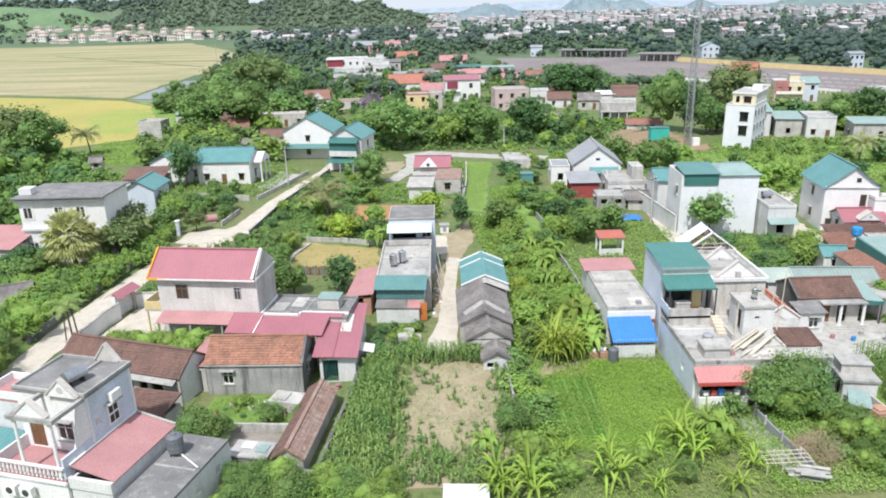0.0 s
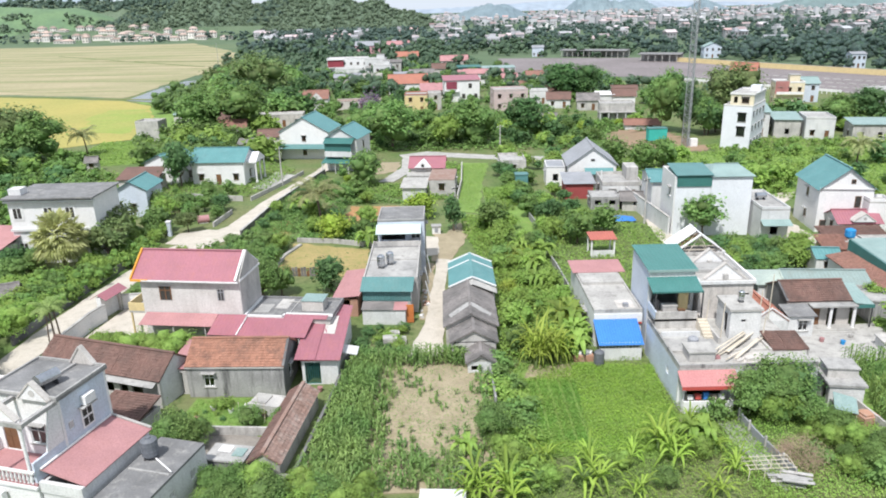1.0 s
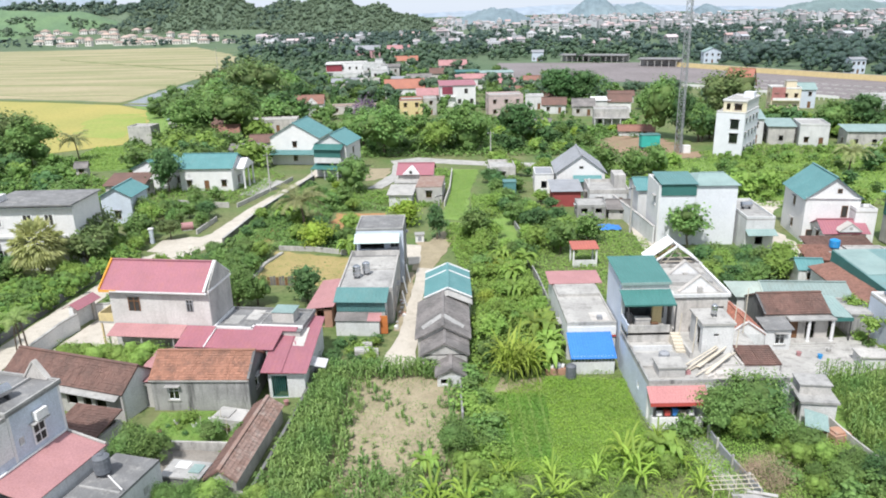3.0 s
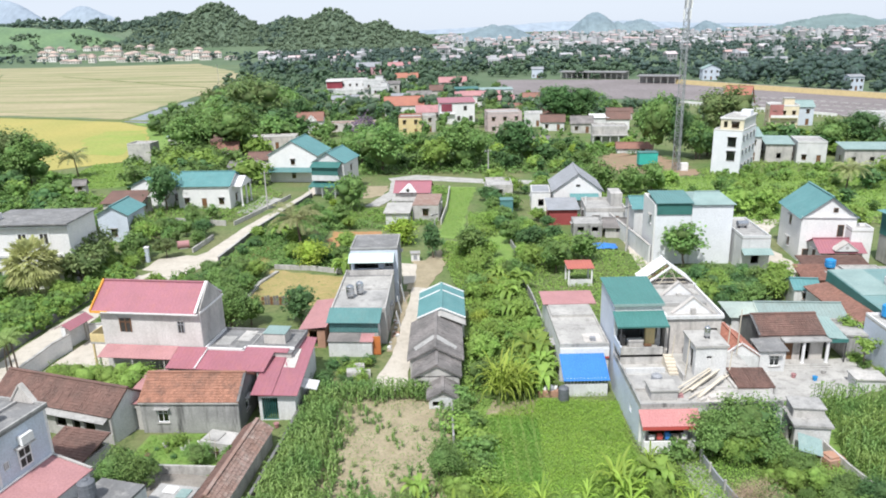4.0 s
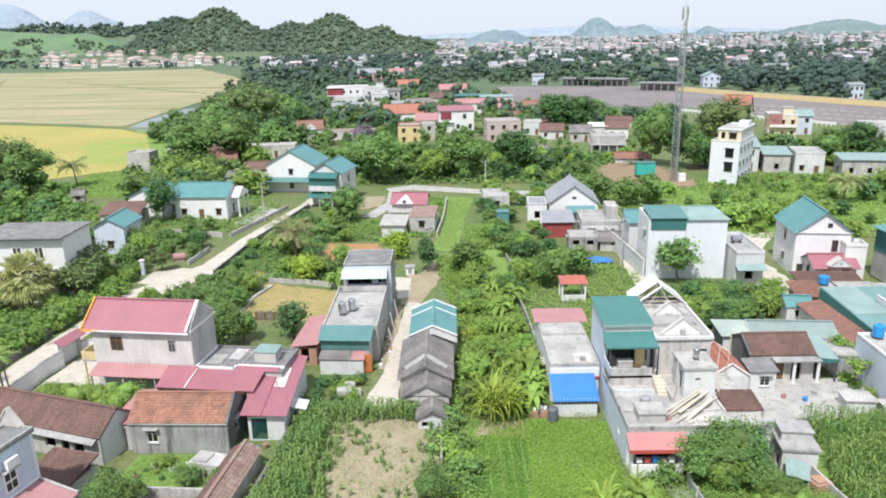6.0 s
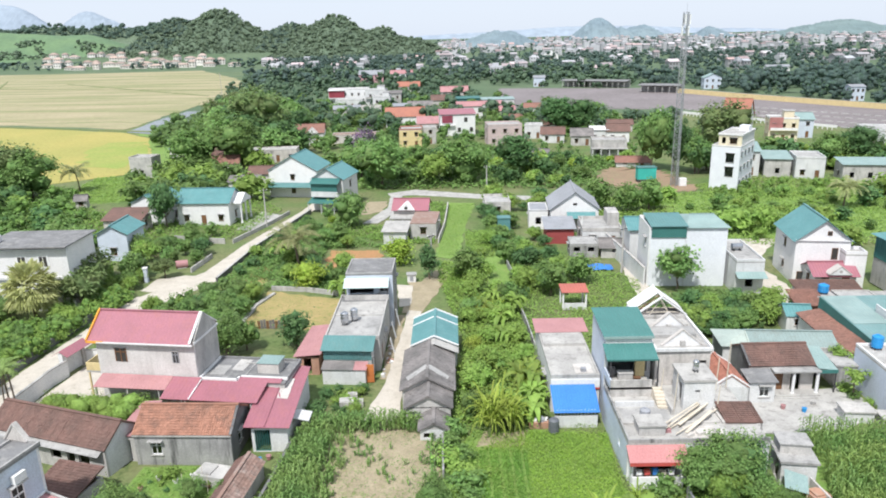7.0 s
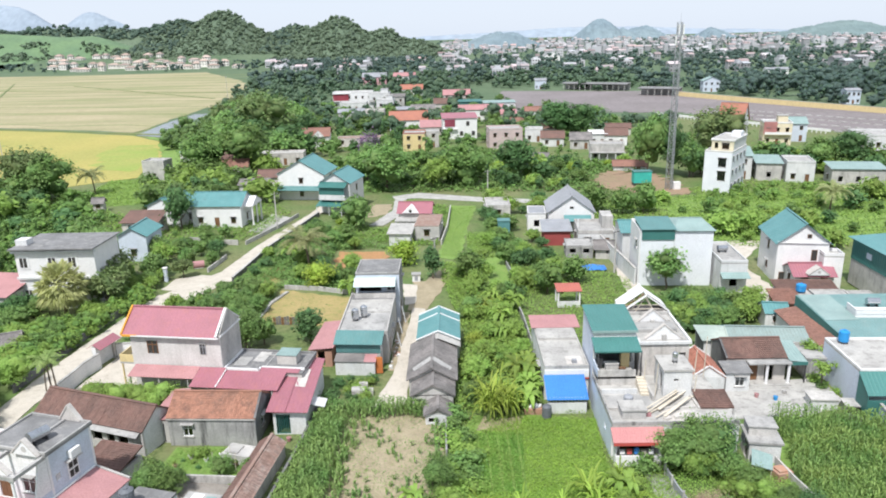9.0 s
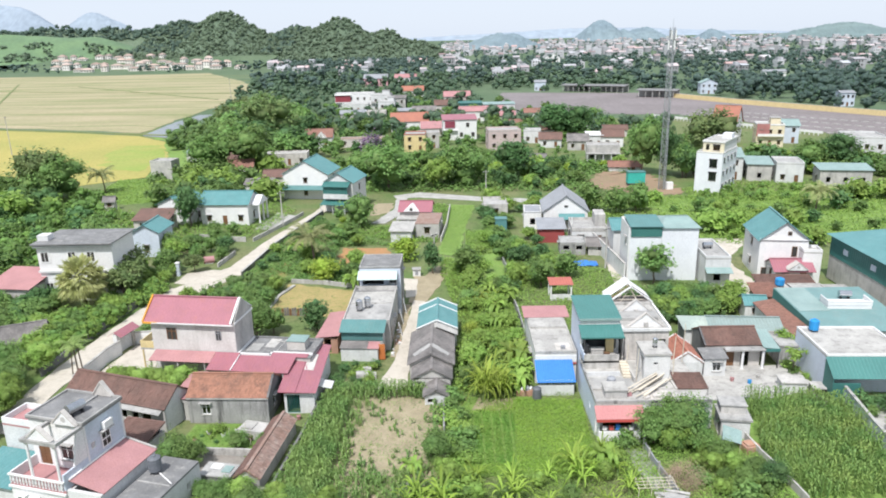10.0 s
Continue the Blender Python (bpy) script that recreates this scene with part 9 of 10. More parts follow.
def far_woods(name, label, count, seed, x0, x1, y0, y1, keep, material, hmin=6, hmax=12, lumps=6, leaves=0, leaf=1.0, leaf_mat_=None):
    """Distant trees: uneven crowns of many clumps, with loose leaf sprays on the nearer ones."""
    r = np.random.RandomState(seed)
    cs, rs, g, n = [], [], Geo(), 0
    while n < count:
        y, x = y0 + (y1 - y0) * r.rand(), x0 + (x1 - x0) * r.rand()
        if not keep(x, y):
            continue
        n += 1
        h = hmin + (hmax - hmin) * r.rand() ** 1.5
        rx, z = h * (0.34 + 0.26 * r.rand()), gz(y)
        for k in range(lumps):
            a, q = r.uniform(0, 6.28), math.sqrt(r.rand()) * 0.75
            up = r.uniform(0.22, 0.82)
            cs.append((x + math.cos(a) * rx * q, y + math.sin(a) * rx * q, z + h * up))
            rs.append(h * r.uniform(0.12, 0.24))
        for k in range(leaves):
            d = r.normal(size=3)
            d /= np.linalg.norm(d)
            q = 0.75 + 0.35 * r.rand()
            nrm = Vector((d[0], d[1], abs(d[2]) + 0.6)) + Vector(r.normal(size=3)) * 0.4
            nrm.normalize()
            g.leaf(Vector((x + d[0] * rx * q, y + d[1] * rx * q, z + h * 0.55 + d[2] * h * 0.42 * q)), nrm, nrm.cross(Vector(r.normal(size=3))).normalized(), leaf * 0.8, leaf * (0.7 + 0.6 * r.rand()))
    e = thing(name, 0, 0, 0, 0, label, "trees", kind="stuff")
    heaps("far_crowns", cs, rs, seed, material, e)
    if g.v:
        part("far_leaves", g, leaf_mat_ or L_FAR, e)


def wooded(x, y):
    if y < 620 and x < 7 - 0.325 * (y + 10):
        return False
    if x < -150 and y < 930 and x < -40 - y * 0.22:
        return False
    if x < -62 and y < 620 and x < -112 - (y - 300) * 0.17:
        return False
    if 20 < x < 345 and 150 < y < 492 - max(0, x - 60) * 0.95 and y > 352 - max(0, x - 30) * 1.0:
        return False
    return noise.noise((x * 0.008, y * 0.008, 1)) > -0.6


# Both far canopies carry a bluish haze tint in their greens.
M_WOODS = leaf_mat("far_tree_canopy", (0.108, 0.178, 0.118), (0.148, 0.22, 0.128), vary=0.25, through_light=0.35, objrand=0.0, tuft=(1.3, 0.8))
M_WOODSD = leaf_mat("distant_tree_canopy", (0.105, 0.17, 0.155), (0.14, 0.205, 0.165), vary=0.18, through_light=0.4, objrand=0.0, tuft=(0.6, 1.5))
L_VILLAGE = leaf_mat("garden_canopy", (0.11, 0.215, 0.065), (0.16, 0.28, 0.075), vary=0.25, through_light=0.3, objrand=0.0, tuft=(2.0, 0.5))
far_woods("belt_of_trees", "dark belt of trees round the village centre", 260, 11, -118, 110, 262, 470, wooded, M_WOODS, 4, 9, 10, 60, 0.8)
far_woods("far_woods", "dark trees behind the yellow yard wall", 560, 15, 140, 520, 250, 520, lambda x, y: not YARD(x, y) and x > 150 + (454 - y) * 0.4 and x < 40 + 0.78 * y and noise.noise((x * 0.03, y * 0.03, 6)) > -0.35, M_WOODSD, 3.5, 12, 9, 26, 1.0)
far_woods("far_woods", "green woods beyond the village", 500, 16, -170, 140, 470, 700, lambda x, y: wooded(x, y) and not YARD(x, y), M_WOODS, 4, 10, 8)
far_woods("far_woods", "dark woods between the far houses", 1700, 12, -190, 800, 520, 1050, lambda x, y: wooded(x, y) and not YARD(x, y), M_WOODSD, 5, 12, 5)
far_woods("far_woods", "haze-tinted blue-green woods in the distant town", 3200, 13, -60, 1900, 1050, 3000, lambda x, y: (x > -40 or y < 1100) and noise.noise((x * 0.005, y * 0.005, 2)) > -0.35, M_WOODSD, 6, 13, 3)
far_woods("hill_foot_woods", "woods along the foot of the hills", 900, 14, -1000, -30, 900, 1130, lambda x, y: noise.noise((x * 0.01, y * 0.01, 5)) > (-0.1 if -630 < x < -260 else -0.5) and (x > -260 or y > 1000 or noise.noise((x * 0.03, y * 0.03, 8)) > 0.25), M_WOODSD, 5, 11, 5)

def among_houses(x, y):
    return not any(hx - 2.5 < x < hx + hw + 2.5 and hy - 7 < y < hy + hd + 2 for hx, hy, hw, hd in HOUSES)


far_woods("village_trees", "green garden trees filling the village centre", 150, 41, -64, 76, 222, 420, lambda x, y: among_houses(x, y) and not YARD(x, y), L_VILLAGE, 2.5, 6.5, 9, 90, 0.6, L_MID)
far_woods("village_trees", "low bushes between the village houses", 220, 42, -60, 80, 196, 400, lambda x, y: among_houses(x, y) and not YARD(x, y), L_VILLAGE, 1.4, 3.0, 5, 30, 0.5, L_MID)

# single houses that stand out in the distance
for lb, x, y, w, h, wm, rm, rs in (("tall pale blue house behind the yard wall", 159, 437, 10, 6.6, M_BLUEWHITE, M_TEALP, 2.2), ("square white house behind the yard wall", 199, 350, 6.5, 6.6, M_BLUEWHITE, M_GREYM, 0.8), ("long white school building in the trees", 251, 566, 17, 5.2, M_CLEAN, M_GREYM, 1.2), ("white gabled house in the far suburb", 128, 955, 20, 6, M_CLEAN, M_GREYM, 6.0), ("yellow house in the far trees", 46, 693, 11, 6.2, mat("lemon_paint", (0.7, 0.62, 0.2)), M_LIGHTC, 0.8), ("small grey station hut", 63, 488, 7.5, 5.8, M_BLUEWHITE, M_GREYM, 1.2)):
    mid_house(lb + " with a pitched roof", x, y, -6, w, 8, h, wm, "gy" if rs > 2 else "gx", rm, rs, floors=max(1, int(h / 3)), wins=3)

# ---- plants set out ----
make_tree("bigd", "tall_tree", "tall dark green tree with a dense rounded crown", 51, 12, 4.4, 4.6, L_DARK, clumps=52, per=60, leaf=0.52, r0=0.3, spread=0.3)
make_tree("bigm", "tall_tree", "tall mid-green tree with a broad crown", 52, 12, 4.8, 4.2, L_MID, clumps=52, per=60, leaf=0.52, r0=0.3, spread=0.3)
make_tree("bigo", "tall_tree", "tall olive-brown tree with a ragged crown", 53, 12, 4.8, 4.8, L_OLIVE, clumps=46, per=56, leaf=0.52, r0=0.32, spread=0.26)
make_tree("yard", "yard_tree", "small yard tree with a bare trunk and open crown", 54, 5.4, 2.0, 1.7, L_MID, clumps=26, per=54, leaf=0.32, trunk=2.3, r0=0.13, spread=0.3)
make_tree("near_a", "garden_tree", "leafy mid-green garden tree with fine leaves", 71, 5, 2.2, 2.0, L_MID, clumps=46, per=66, leaf=0.19, spread=0.3)
make_tree("near_b", "garden_tree", "dark green garden tree with fine leaves", 72, 5, 2.1, 2.2, L_DARK, clumps=46, per=66, leaf=0.19, spread=0.3)
make_tree("near_c", "garden_tree", "yellow-green garden tree with fine leaves", 73, 5, 2.2, 1.9, L_LIGHT, clumps=44, per=62, leaf=0.18, spread=0.3)
TOP = {"near_a": 4.4, "near_b": 4.6, "near_c": 4.3, "mid_a": 4.4, "mid_b": 4.9, "mid_c": 4.3, "dark_a": 5.2, "dark_b": 6.1, "olive": 5.0, "purple": 4.4, "bush_a": 1.45, "bush_b": 1.5, "bush_c": 1.35, "bigd": 10.2, "bigm": 9.8, "bigo": 10.4, "yard": 5.4, "round": 4.2}


def tree(key, x, y, h, wide=1.0):
    if key.startswith("bush") and h > 1.7:
        key = {"bush_a": "mid_a", "bush_b": "dark_a", "bush_c": "mid_c"}[key]
    s = h / TOP[key]
    put(key, x, y, s * wide, sz=s)


NEAR = [("near_a", 27.4, 47.4, 4.4), ("near_a", 25.0, 47.0, 3.9), ("near_b", 28.6, 47.9, 3.9), ("near_c", 27.0, 46.2, 2.6), ("near_c", 26.0, 45.9, 2.4), ("near_a", 28.6, 45.2, 2.6), ("near_a", 29.8, 44.0, 2.2), ("bush_a", 22.6, 46.6, 1.5), ("near_a", -17.4, 43.9, 3.2), ("near_a", -16.0, 44.6, 2.4), ("near_c", -3.2, 38.6, 1.6), ("near_c", -4.4, 38.0, 1.3),
        ("near_a", -12.8, 46.8, 1.9), ("bush_c", -15.8, 49.6, 1.0), ("near_c", -25.4, 57.0, 3.4), ("near_c", -23.2, 56.6, 3.6), ("near_c", -21.2, 56.0, 3.6), ("near_c", -27.6, 57.6, 3.2), ("near_c", -29.4, 58.4, 2.8), ("near_c", -19.9, 57.4, 2.6),
        ("near_a", 31.9, 41.6, 2.0), ("near_b", 33.0, 40.4, 2.4), ("near_a", 30.6, 40.2, 1.9), ("near_c", -41.0, 52.0, 3.6), ("near_a", -38.5, 49.0, 3.2), ("near_c", -43.0, 56.0, 3.4), ("near_c", -38.6, 55.0, 2.8)]
GARDEN = [("dark_a", -10.8, 74.9, 4.3), ("near_a", -18.0, 72.8, 4.8), ("mid_b", -16.1, 73.9, 3.6), ("mid_a", -21.7, 78.5, 3.2), ("round", -13.4, 95.8, 4.0), ("round", -1.3, 106.8, 4.4), ("dark_b", 3.7, 98.4, 4.9),
          ("mid_a", -12.6, 131.5, 6.6), ("bigm", -9.7, 172.2, 11.5), ("bigm", -16.1, 182.5, 9.8), ("bigm", 10.4, 177.0, 10.4), ("mid_c", 3.0, 174.2, 7.4), ("bigd", 23.7, 184.0, 10.2), ("mid_b", -3.1, 202.6, 5.7)]
BACK = [("mid_a", 36.8, 142.8, 6.2), ("mid_a", 42.1, 139.9, 5.6), ("mid_b", 46.5, 140.6, 5.9), ("bigd", 45.9, 261.3, 12.5), ("bigd", 53.8, 259.8, 11.8), ("bigo", 82.5, 200, 15.7),
        ("dark_a", 69.1, 181, 9.3), ("bigd", 112.9, 186, 10.2), ("bigm", 105.5, 186, 8.6), ("yard", 36.9, 91.4, 7.0), ("mid_a", 36.4, 111, 4.7), ("bigo", -97.0, 166.5, 13.2), ("bigm", -92.6, 166.1, 11.4), ("mid_a", -94.0, 157.3, 8.0)]
MORE = [("mid_a", 24.7, 95.6, 4.1), ("mid_b", 20.0, 90.4, 4.8), ("mid_c", 10.0, 93.0, 2.8), ("mid_a", 9.0, 98.1, 4.6), ("bigo", -61.0, 254.0, 19.0), ("bigm", -53.2, 199.8, 13.9), ("bigm", -63.5, 196, 12.2), ("bigm", -73.0, 241.8, 11.3),
        ("dark_a", 39.4, 80.7, 2.8), ("mid_c", 45.0, 81.3, 3.6), ("mid_b", 42.4, 81.5, 3.2), ("near_a", 5.4, 44.6, 2.8), ("near_c", 5.9, 42.6, 1.6), ("near_c", 8.6, 38.9, 1.7), ("near_a", 11.0, 39.0, 1.5), ("near_c", 13.8, 40.6, 1.4), ("near_a", 16.2, 38.6, 1.6), ("near_c", 19.6, 41.6, 1.6), ("near_c", 6.6, 40.9, 2.0), ("near_c", -7.4, 38.6, 2.0), ("mid_b", 56.1, 124.4, 4.6), ("mid_c", 61.4, 121.6, 4.5)]
LEFT = [("mid_a", -44.6, 113.5, 3.8), ("mid_c", -42.6, 110.4, 3.4), ("mid_a", -40.4, 101.4, 4.0), ("olive", -45.0, 97.9, 6.2), ("olive", -43.4, 93.4, 6.6), ("mid_b", -36.8, 125.8, 2.9), ("mid_a", -40.5, 126, 3.0), ("purple", -20.6, 223.0, 8.5), ("olive", -36.0, 101.5, 3.4), ("olive", -41.6, 87.6, 5.4), ("olive", -42.4, 90.4, 6.0), ("dark_a", -52.4, 84.8, 3.4), ("mid_a", -49.6, 85.2, 3.0), ("dark_a", -57.4, 80.0, 3.6), ("dark_a", -60.0, 74.0, 3.8), ("bigm", -66.0, 92.0, 7.5), ("mid_c", -57.4, 98.5, 4.2)]
for group in (NEAR, GARDEN, BACK, MORE, LEFT):
    for key, x, y, hh in group:
        tree(key, x, y, hh, 1.15 if key.startswith("big") else 1.05)
put("bigm", 59.6, 186.0, 0.95, sz=1.6)
put("bigd", 64.6, 184.0, 0.85, sz=1.3)
put("bigm", 69.8, 180.5, 0.7, sz=0.95)
put("dark_a", -48.2, 133.6, 1.2, sz=1.75)
put("fan", -45.3, 83.8, 1.0, sz=1.3)
put("areca", -33.0, 58.3, 1.0)
put("areca", -32.2, 57.9, 0.92)
put("areca", -34.2, 59.2, 0.8)
put("coconut", -16.7, 105.0, 1.3, sz=1.2)
put("coconut", -85.8, 174.6, 1.15, sz=1.3)
put("coconut", 84.7, 139.4, 1.15, sz=1.1)
put("stub", -16.6, 110.0, 0.8)
put("cane", 10.8, 55.9, 1.15)
put("banana2", 14.2, 60.0, 0.85)
put("cane", 14.0, 62.6, 0.75)
put("papaya", 44.6, 65.0, 1.0)
put("papaya", 43.6, 60.4, 0.95)
put("banana", 13.8, 63.2, 1.2)
put("banana2", 14.6, 65.6, 0.8)
for x, y, k in ((9.8, 82.0, 0.6), (11.8, 83.6, 0.55), (13.4, 84.4, 0.6), (9.2, 73.0, 0.5)):
    put("cane", x, y, k)
put("banana", 12.6, 74.6, 0.9)
put("banana", 12.0, 88.4, 0.8)
put("banana", 13.4, 57.6, 1.0)
rnd = random.Random(77)
for x, y in ((8.4, 41.0), (12.0, 41.2), (15.2, 41.4), (18.0, 41.4), (20.6, 41.6), (11.2, 37.8), (14.8, 37.6), (18.8, 38.2), (22.0, 40.2), (4.6, 39.2), (7.2, 37.6), (16.0, 43.0), (19.0, 43.2), (20.2, 45.2), (3.6, 38.0)):
    put("star", x + rnd.uniform(-0.5, 0.5), y + rnd.uniform(-0.5, 0.5), rnd.uniform(0.7, 1.25))
put("banana", 19.8, 43.8, 0.85)
put("banana", 3.2, 43.0, 0.6)
for x, y in ((12.0, 82), (14.0, 84), (10.5, 84.5), (13.2, 79), (-7.9, 92), (-45, 103), (-21.5, 112)):
    put("banana", x, y, rnd.uniform(0.8, 1.1))


def grove(name, label, keys, count, seed, pts, hmin, hmax, gap):
    """A wood of many trees too far off to tell apart, joined by kind of leaf."""
    r = random.Random(seed)
    inside = in_poly(pts)
    bx, by = [p[0] for p in pts], [p[1] for p in pts]
    done, tries, made = [], 0, {}
    while len(done) < count and tries < count * 60:
        tries += 1
        x, y = r.uniform(min(bx), max(bx)), r.uniform(min(by), max(by))
        if not inside(x, y) or any((x - a) ** 2 + (y - b) ** 2 < gap * gap for a, b in done) or any(hx - 2 < x < hx + hw + 2 and hy - 8 < y < hy + hd + 2 for hx, hy, hw, hd in HOUSES):
            continue
        done.append((x, y))
        key = r.choice(keys)
        s = r.uniform(hmin, hmax) / TOP[key]
        w = s * r.uniform(0.95, 1.3)
        a = r.uniform(0, 6.28)
        turn = np.array(((math.cos(a) * w, -math.sin(a) * w, 0), (math.sin(a) * w, math.cos(a) * w, 0), (0, 0, s)))
        stem = Geo().tube((x, y, gz(y) - 0.4), (x, y, gz(y) + 0.5 * TOP[key] * s), 0.03 * TOP[key] * s, 0.015 * TOP[key] * s, 5)
        vs, fs, n = made.setdefault(("trunk", "bark"), ([], [], [0]))
        vs.append(np.array(stem.v))
        fs.extend([tuple(i + n[0] for i in p) for p in stem.f])
        n[0] += len(stem.v)
        for c in PLANTS[key].children:
            if "trunk" in c.name:
                continue
            me = c.data
            v = np.empty(len(me.vertices) * 3)
            me.vertices.foreach_get("co", v)
            v = v.reshape(-1, 3)
            if "crown" in c.name:                 # a quarter of the leaves, each larger
                v = v.reshape(-1, 4, 3)[::4]
                mid = v.mean(axis=1, keepdims=True)
                v = (mid + (v - mid) * 1.75).reshape(-1, 3)
                polys = [(4 * i, 4 * i + 1, 4 * i + 2, 4 * i + 3) for i in range(len(v) // 4)]
            else:
                polys = [tuple(p.vertices) for p in me.polygons]
            v = v @ turn.T + np.array((x, y, gz(y) - 0.05 - 0.14 * TOP[key] * s))
            vs, fs, n = made.setdefault((c.name.split(".")[0], me.materials[0].name), ([], [], [0]))
            vs.append(v)
            fs.extend([tuple(i + n[0] for i in p) for p in polys])
            n[0] += len(v)
    e = thing(name, 0, 0, 0, 0, label, "trees", kind="stuff")
    for (nm, mt), (vs, fs, _) in made.items():
        me = bpy.data.meshes.new(nm)
        me.from_pydata(np.concatenate(vs).tolist(), [], fs)
        me.materials.append(bpy.data.materials[mt])
        ob = new("grove_" + nm, me)
        ob.parent = e
    return e


def scatter(keys, count, seed, pts, hmin, hmax, gap, avoid=()):
    """Plants strewn in a polygon, no nearer to one another than gap."""
    r = random.Random(seed)
    inside = in_poly(pts)
    bx, by = [p[0] for p in pts], [p[1] for p in pts]
    done, tries = [], 0
    while len(done) < count and tries < count * 60:
        tries += 1
        x, y = r.uniform(min(bx), max(bx)), r.uniform(min(by), max(by))
        if not inside(x, y) or any((x - a) ** 2 + (y - b) ** 2 < gap * gap for a, b in done) or any(in_poly(q)(x, y) for q in avoid):
            continue
        done.append((x, y))
        tree(r.choice(keys), x, y, r.uniform(hmin, hmax), r.uniform(0.95, 1.3))


SHRUBS = ["bush_a", "bush_b", "bush_c"]
TREES = ["mid_a", "mid_b", "mid_c", "dark_a"]
STRIPS = [[(4, 108), (9.2, 108), (12.2, 152), (5.5, 152)], [(11.4, 92.5), (15.2, 92.5), (16.2, 112.5), (12.0, 112.5)]]
scatter(["mid_a", "mid_c", "bush_c", "mid_c", "mid_b"], 40, 1, [(-46.5, 70), (-40, 66), (-39.8, 88), (-37.5, 96), (-40, 104), (-44, 100), (-42.5, 84), (-46, 79)], 1.6, 2.8, 1.2)
put("olive", -44.2, 91.5, 1.25)
scatter(["bush_a", "bush_c", "bush_c", "mid_c"], 34, 2, [(7.6, 57), (14.6, 58), (14.8, 80), (13, 100), (7, 104), (6.5, 92), (8.2, 78)], 1.2, 2.6, 1.1, STRIPS)
scatter(TREES + SHRUBS, 26, 3, [(14, 86), (19, 92), (24, 98), (22, 118), (17, 126), (11, 118), (10, 104), (14.4, 100)], 1.4, 3.2, 1.8, STRIPS)
scatter(TREES, 44, 4, [(30, 72.5), (44, 78), (44.5, 80), (44, 85), (40, 86), (33, 85), (31, 82), (29.8, 74)], 1.8, 3.0, 1.5)
scatter(TREES + SHRUBS, 22, 5, [(-26.4, 100), (-9, 94), (-3, 96), (-3.5, 102), (-14, 103.5), (-14, 116), (-4, 116), (-9, 123), (-16, 128), (-21, 142), (-24, 120)], 1.2, 3.2, 2.2)
scatter(SHRUBS + ["mid_a"], 22, 6, [(-26, 72), (-19.5, 74), (-19.2, 80), (-19.4, 95), (-26.4, 97), (-31, 88), (-33.5, 76)], 1.2, 2.9, 1.6)
grove("garden_wood", "leafy wood of garden trees behind the back road", TREES + ["bigm", "dark_b"], 56, 7, [(-22, 172), (40, 166), (42, 196), (20, 226), (-2, 214), (-24, 214), (-40, 200), (-38, 178)], 2.6, 5.6, 3.6)
grove("field_wood", "dense green trees beside the ripe rice", TREES + ["bigm", "bigd"], 40, 8, [(-114, 138), (-92, 134), (-84, 150), (-94, 166), (-104, 174), (-116, 172)], 4.0, 8.0, 3.4)
grove("field_wood", "mixed green trees at the edge of the village", ["mid_a", "mid_b", "dark_a", "dark_b"], 70, 9, [(-62, 96), (-52, 104), (-59, 128), (-66, 136), (-100, 140), (-110, 112), (-80, 90)], 2.5, 5.5, 3.2)
grove("tree_belt", "tall trees between the village and the rice fields", ["bigm", "bigm", "bigo", "bigm", "bigd"], 50, 10, [(-76, 246), (-64, 214), (-44, 196), (-40, 240), (-44, 262), (-56, 300), (-74, 345), (-108, 380), (-103, 336)], 7.5, 13.0, 5.5)
grove("meadow_scrub", "garden trees and bushes below the mast", ["mid_a", "mid_c", "mid_b"], 8, 11, [(36, 120), (54, 120), (62, 126), (66, 150), (56, 160), (36, 150), (34, 134)], 1.6, 5.2, 2.6)
grove("scrub_wood", "bushy trees round the overgrown meadow", TREES + ["mid_c"], 34, 12, [(66, 108), (80, 98), (118, 108), (124, 170), (100, 164), (92, 150), (72, 132)], 2.4, 6.4, 3.2)
scatter(["bush_c", "bush_a"], 34, 13, [(60, 112), (72, 132), (92, 150), (80, 158), (66, 150), (56, 128)], 1.0, 1.9, 2.2)
grove("scrub_wood", "bushes on the rough ground before the village", ["mid_a", "mid_c", "dark_a", "round"], 26, 35, [(16, 172), (34, 168), (48, 190), (60, 196), (56, 206), (30, 214), (18, 200)], 1.6, 4.2, 3.0)
grove("back_wood", "trees among the far houses by the yard", TREES + ["bigd", "bigm"], 46, 14, [(64, 184), (78, 186), (94, 196), (120, 204), (150, 200), (150, 176), (130, 172), (112, 178), (96, 184)], 4.0, 9.0, 4.0)
grove("village_wood", "green trees between the houses of the village centre", ["bigm", "mid_b", "mid_a", "dark_b", "bigm"], 60, 31, [(-70, 300), (-40, 270), (20, 250), (70, 250), (90, 280), (60, 360), (30, 420), (-40, 470), (-80, 430)], 3.5, 7.0, 5.0)
grove("village_wood", "tall trees in front of the village centre", ["bigm", "bigd", "dark_b"], 34, 15, [(-30, 216), (18, 246), (44, 240), (64, 222), (90, 226), (84, 262), (50, 276), (20, 262), (-2, 262), (-24, 276), (-44, 262)], 3.2, 6.4, 5.0)
scatter(SHRUBS, 4, 16, [(-18, 46.6), (-10, 45.9), (-11, 49), (-18, 50)], 0.3, 0.7, 0.8)
tree("mid_a", -10.3, 46.6, 1.7)
scatter(["near_a", "near_c", "near_c"], 22, 17, [(-14, 39.4), (-9.4, 39.2), (-6, 38), (-2, 37.4), (-2, 34.5), (-13.5, 33)], 1.2, 2.6, 1.2)
scatter(["near_a", "near_c", "bush_a"], 14, 18, [(27, 40), (30, 38.5), (33.4, 39), (32.6, 44), (29.8, 45.6), (26.4, 46)], 0.8, 1.9, 1.1)
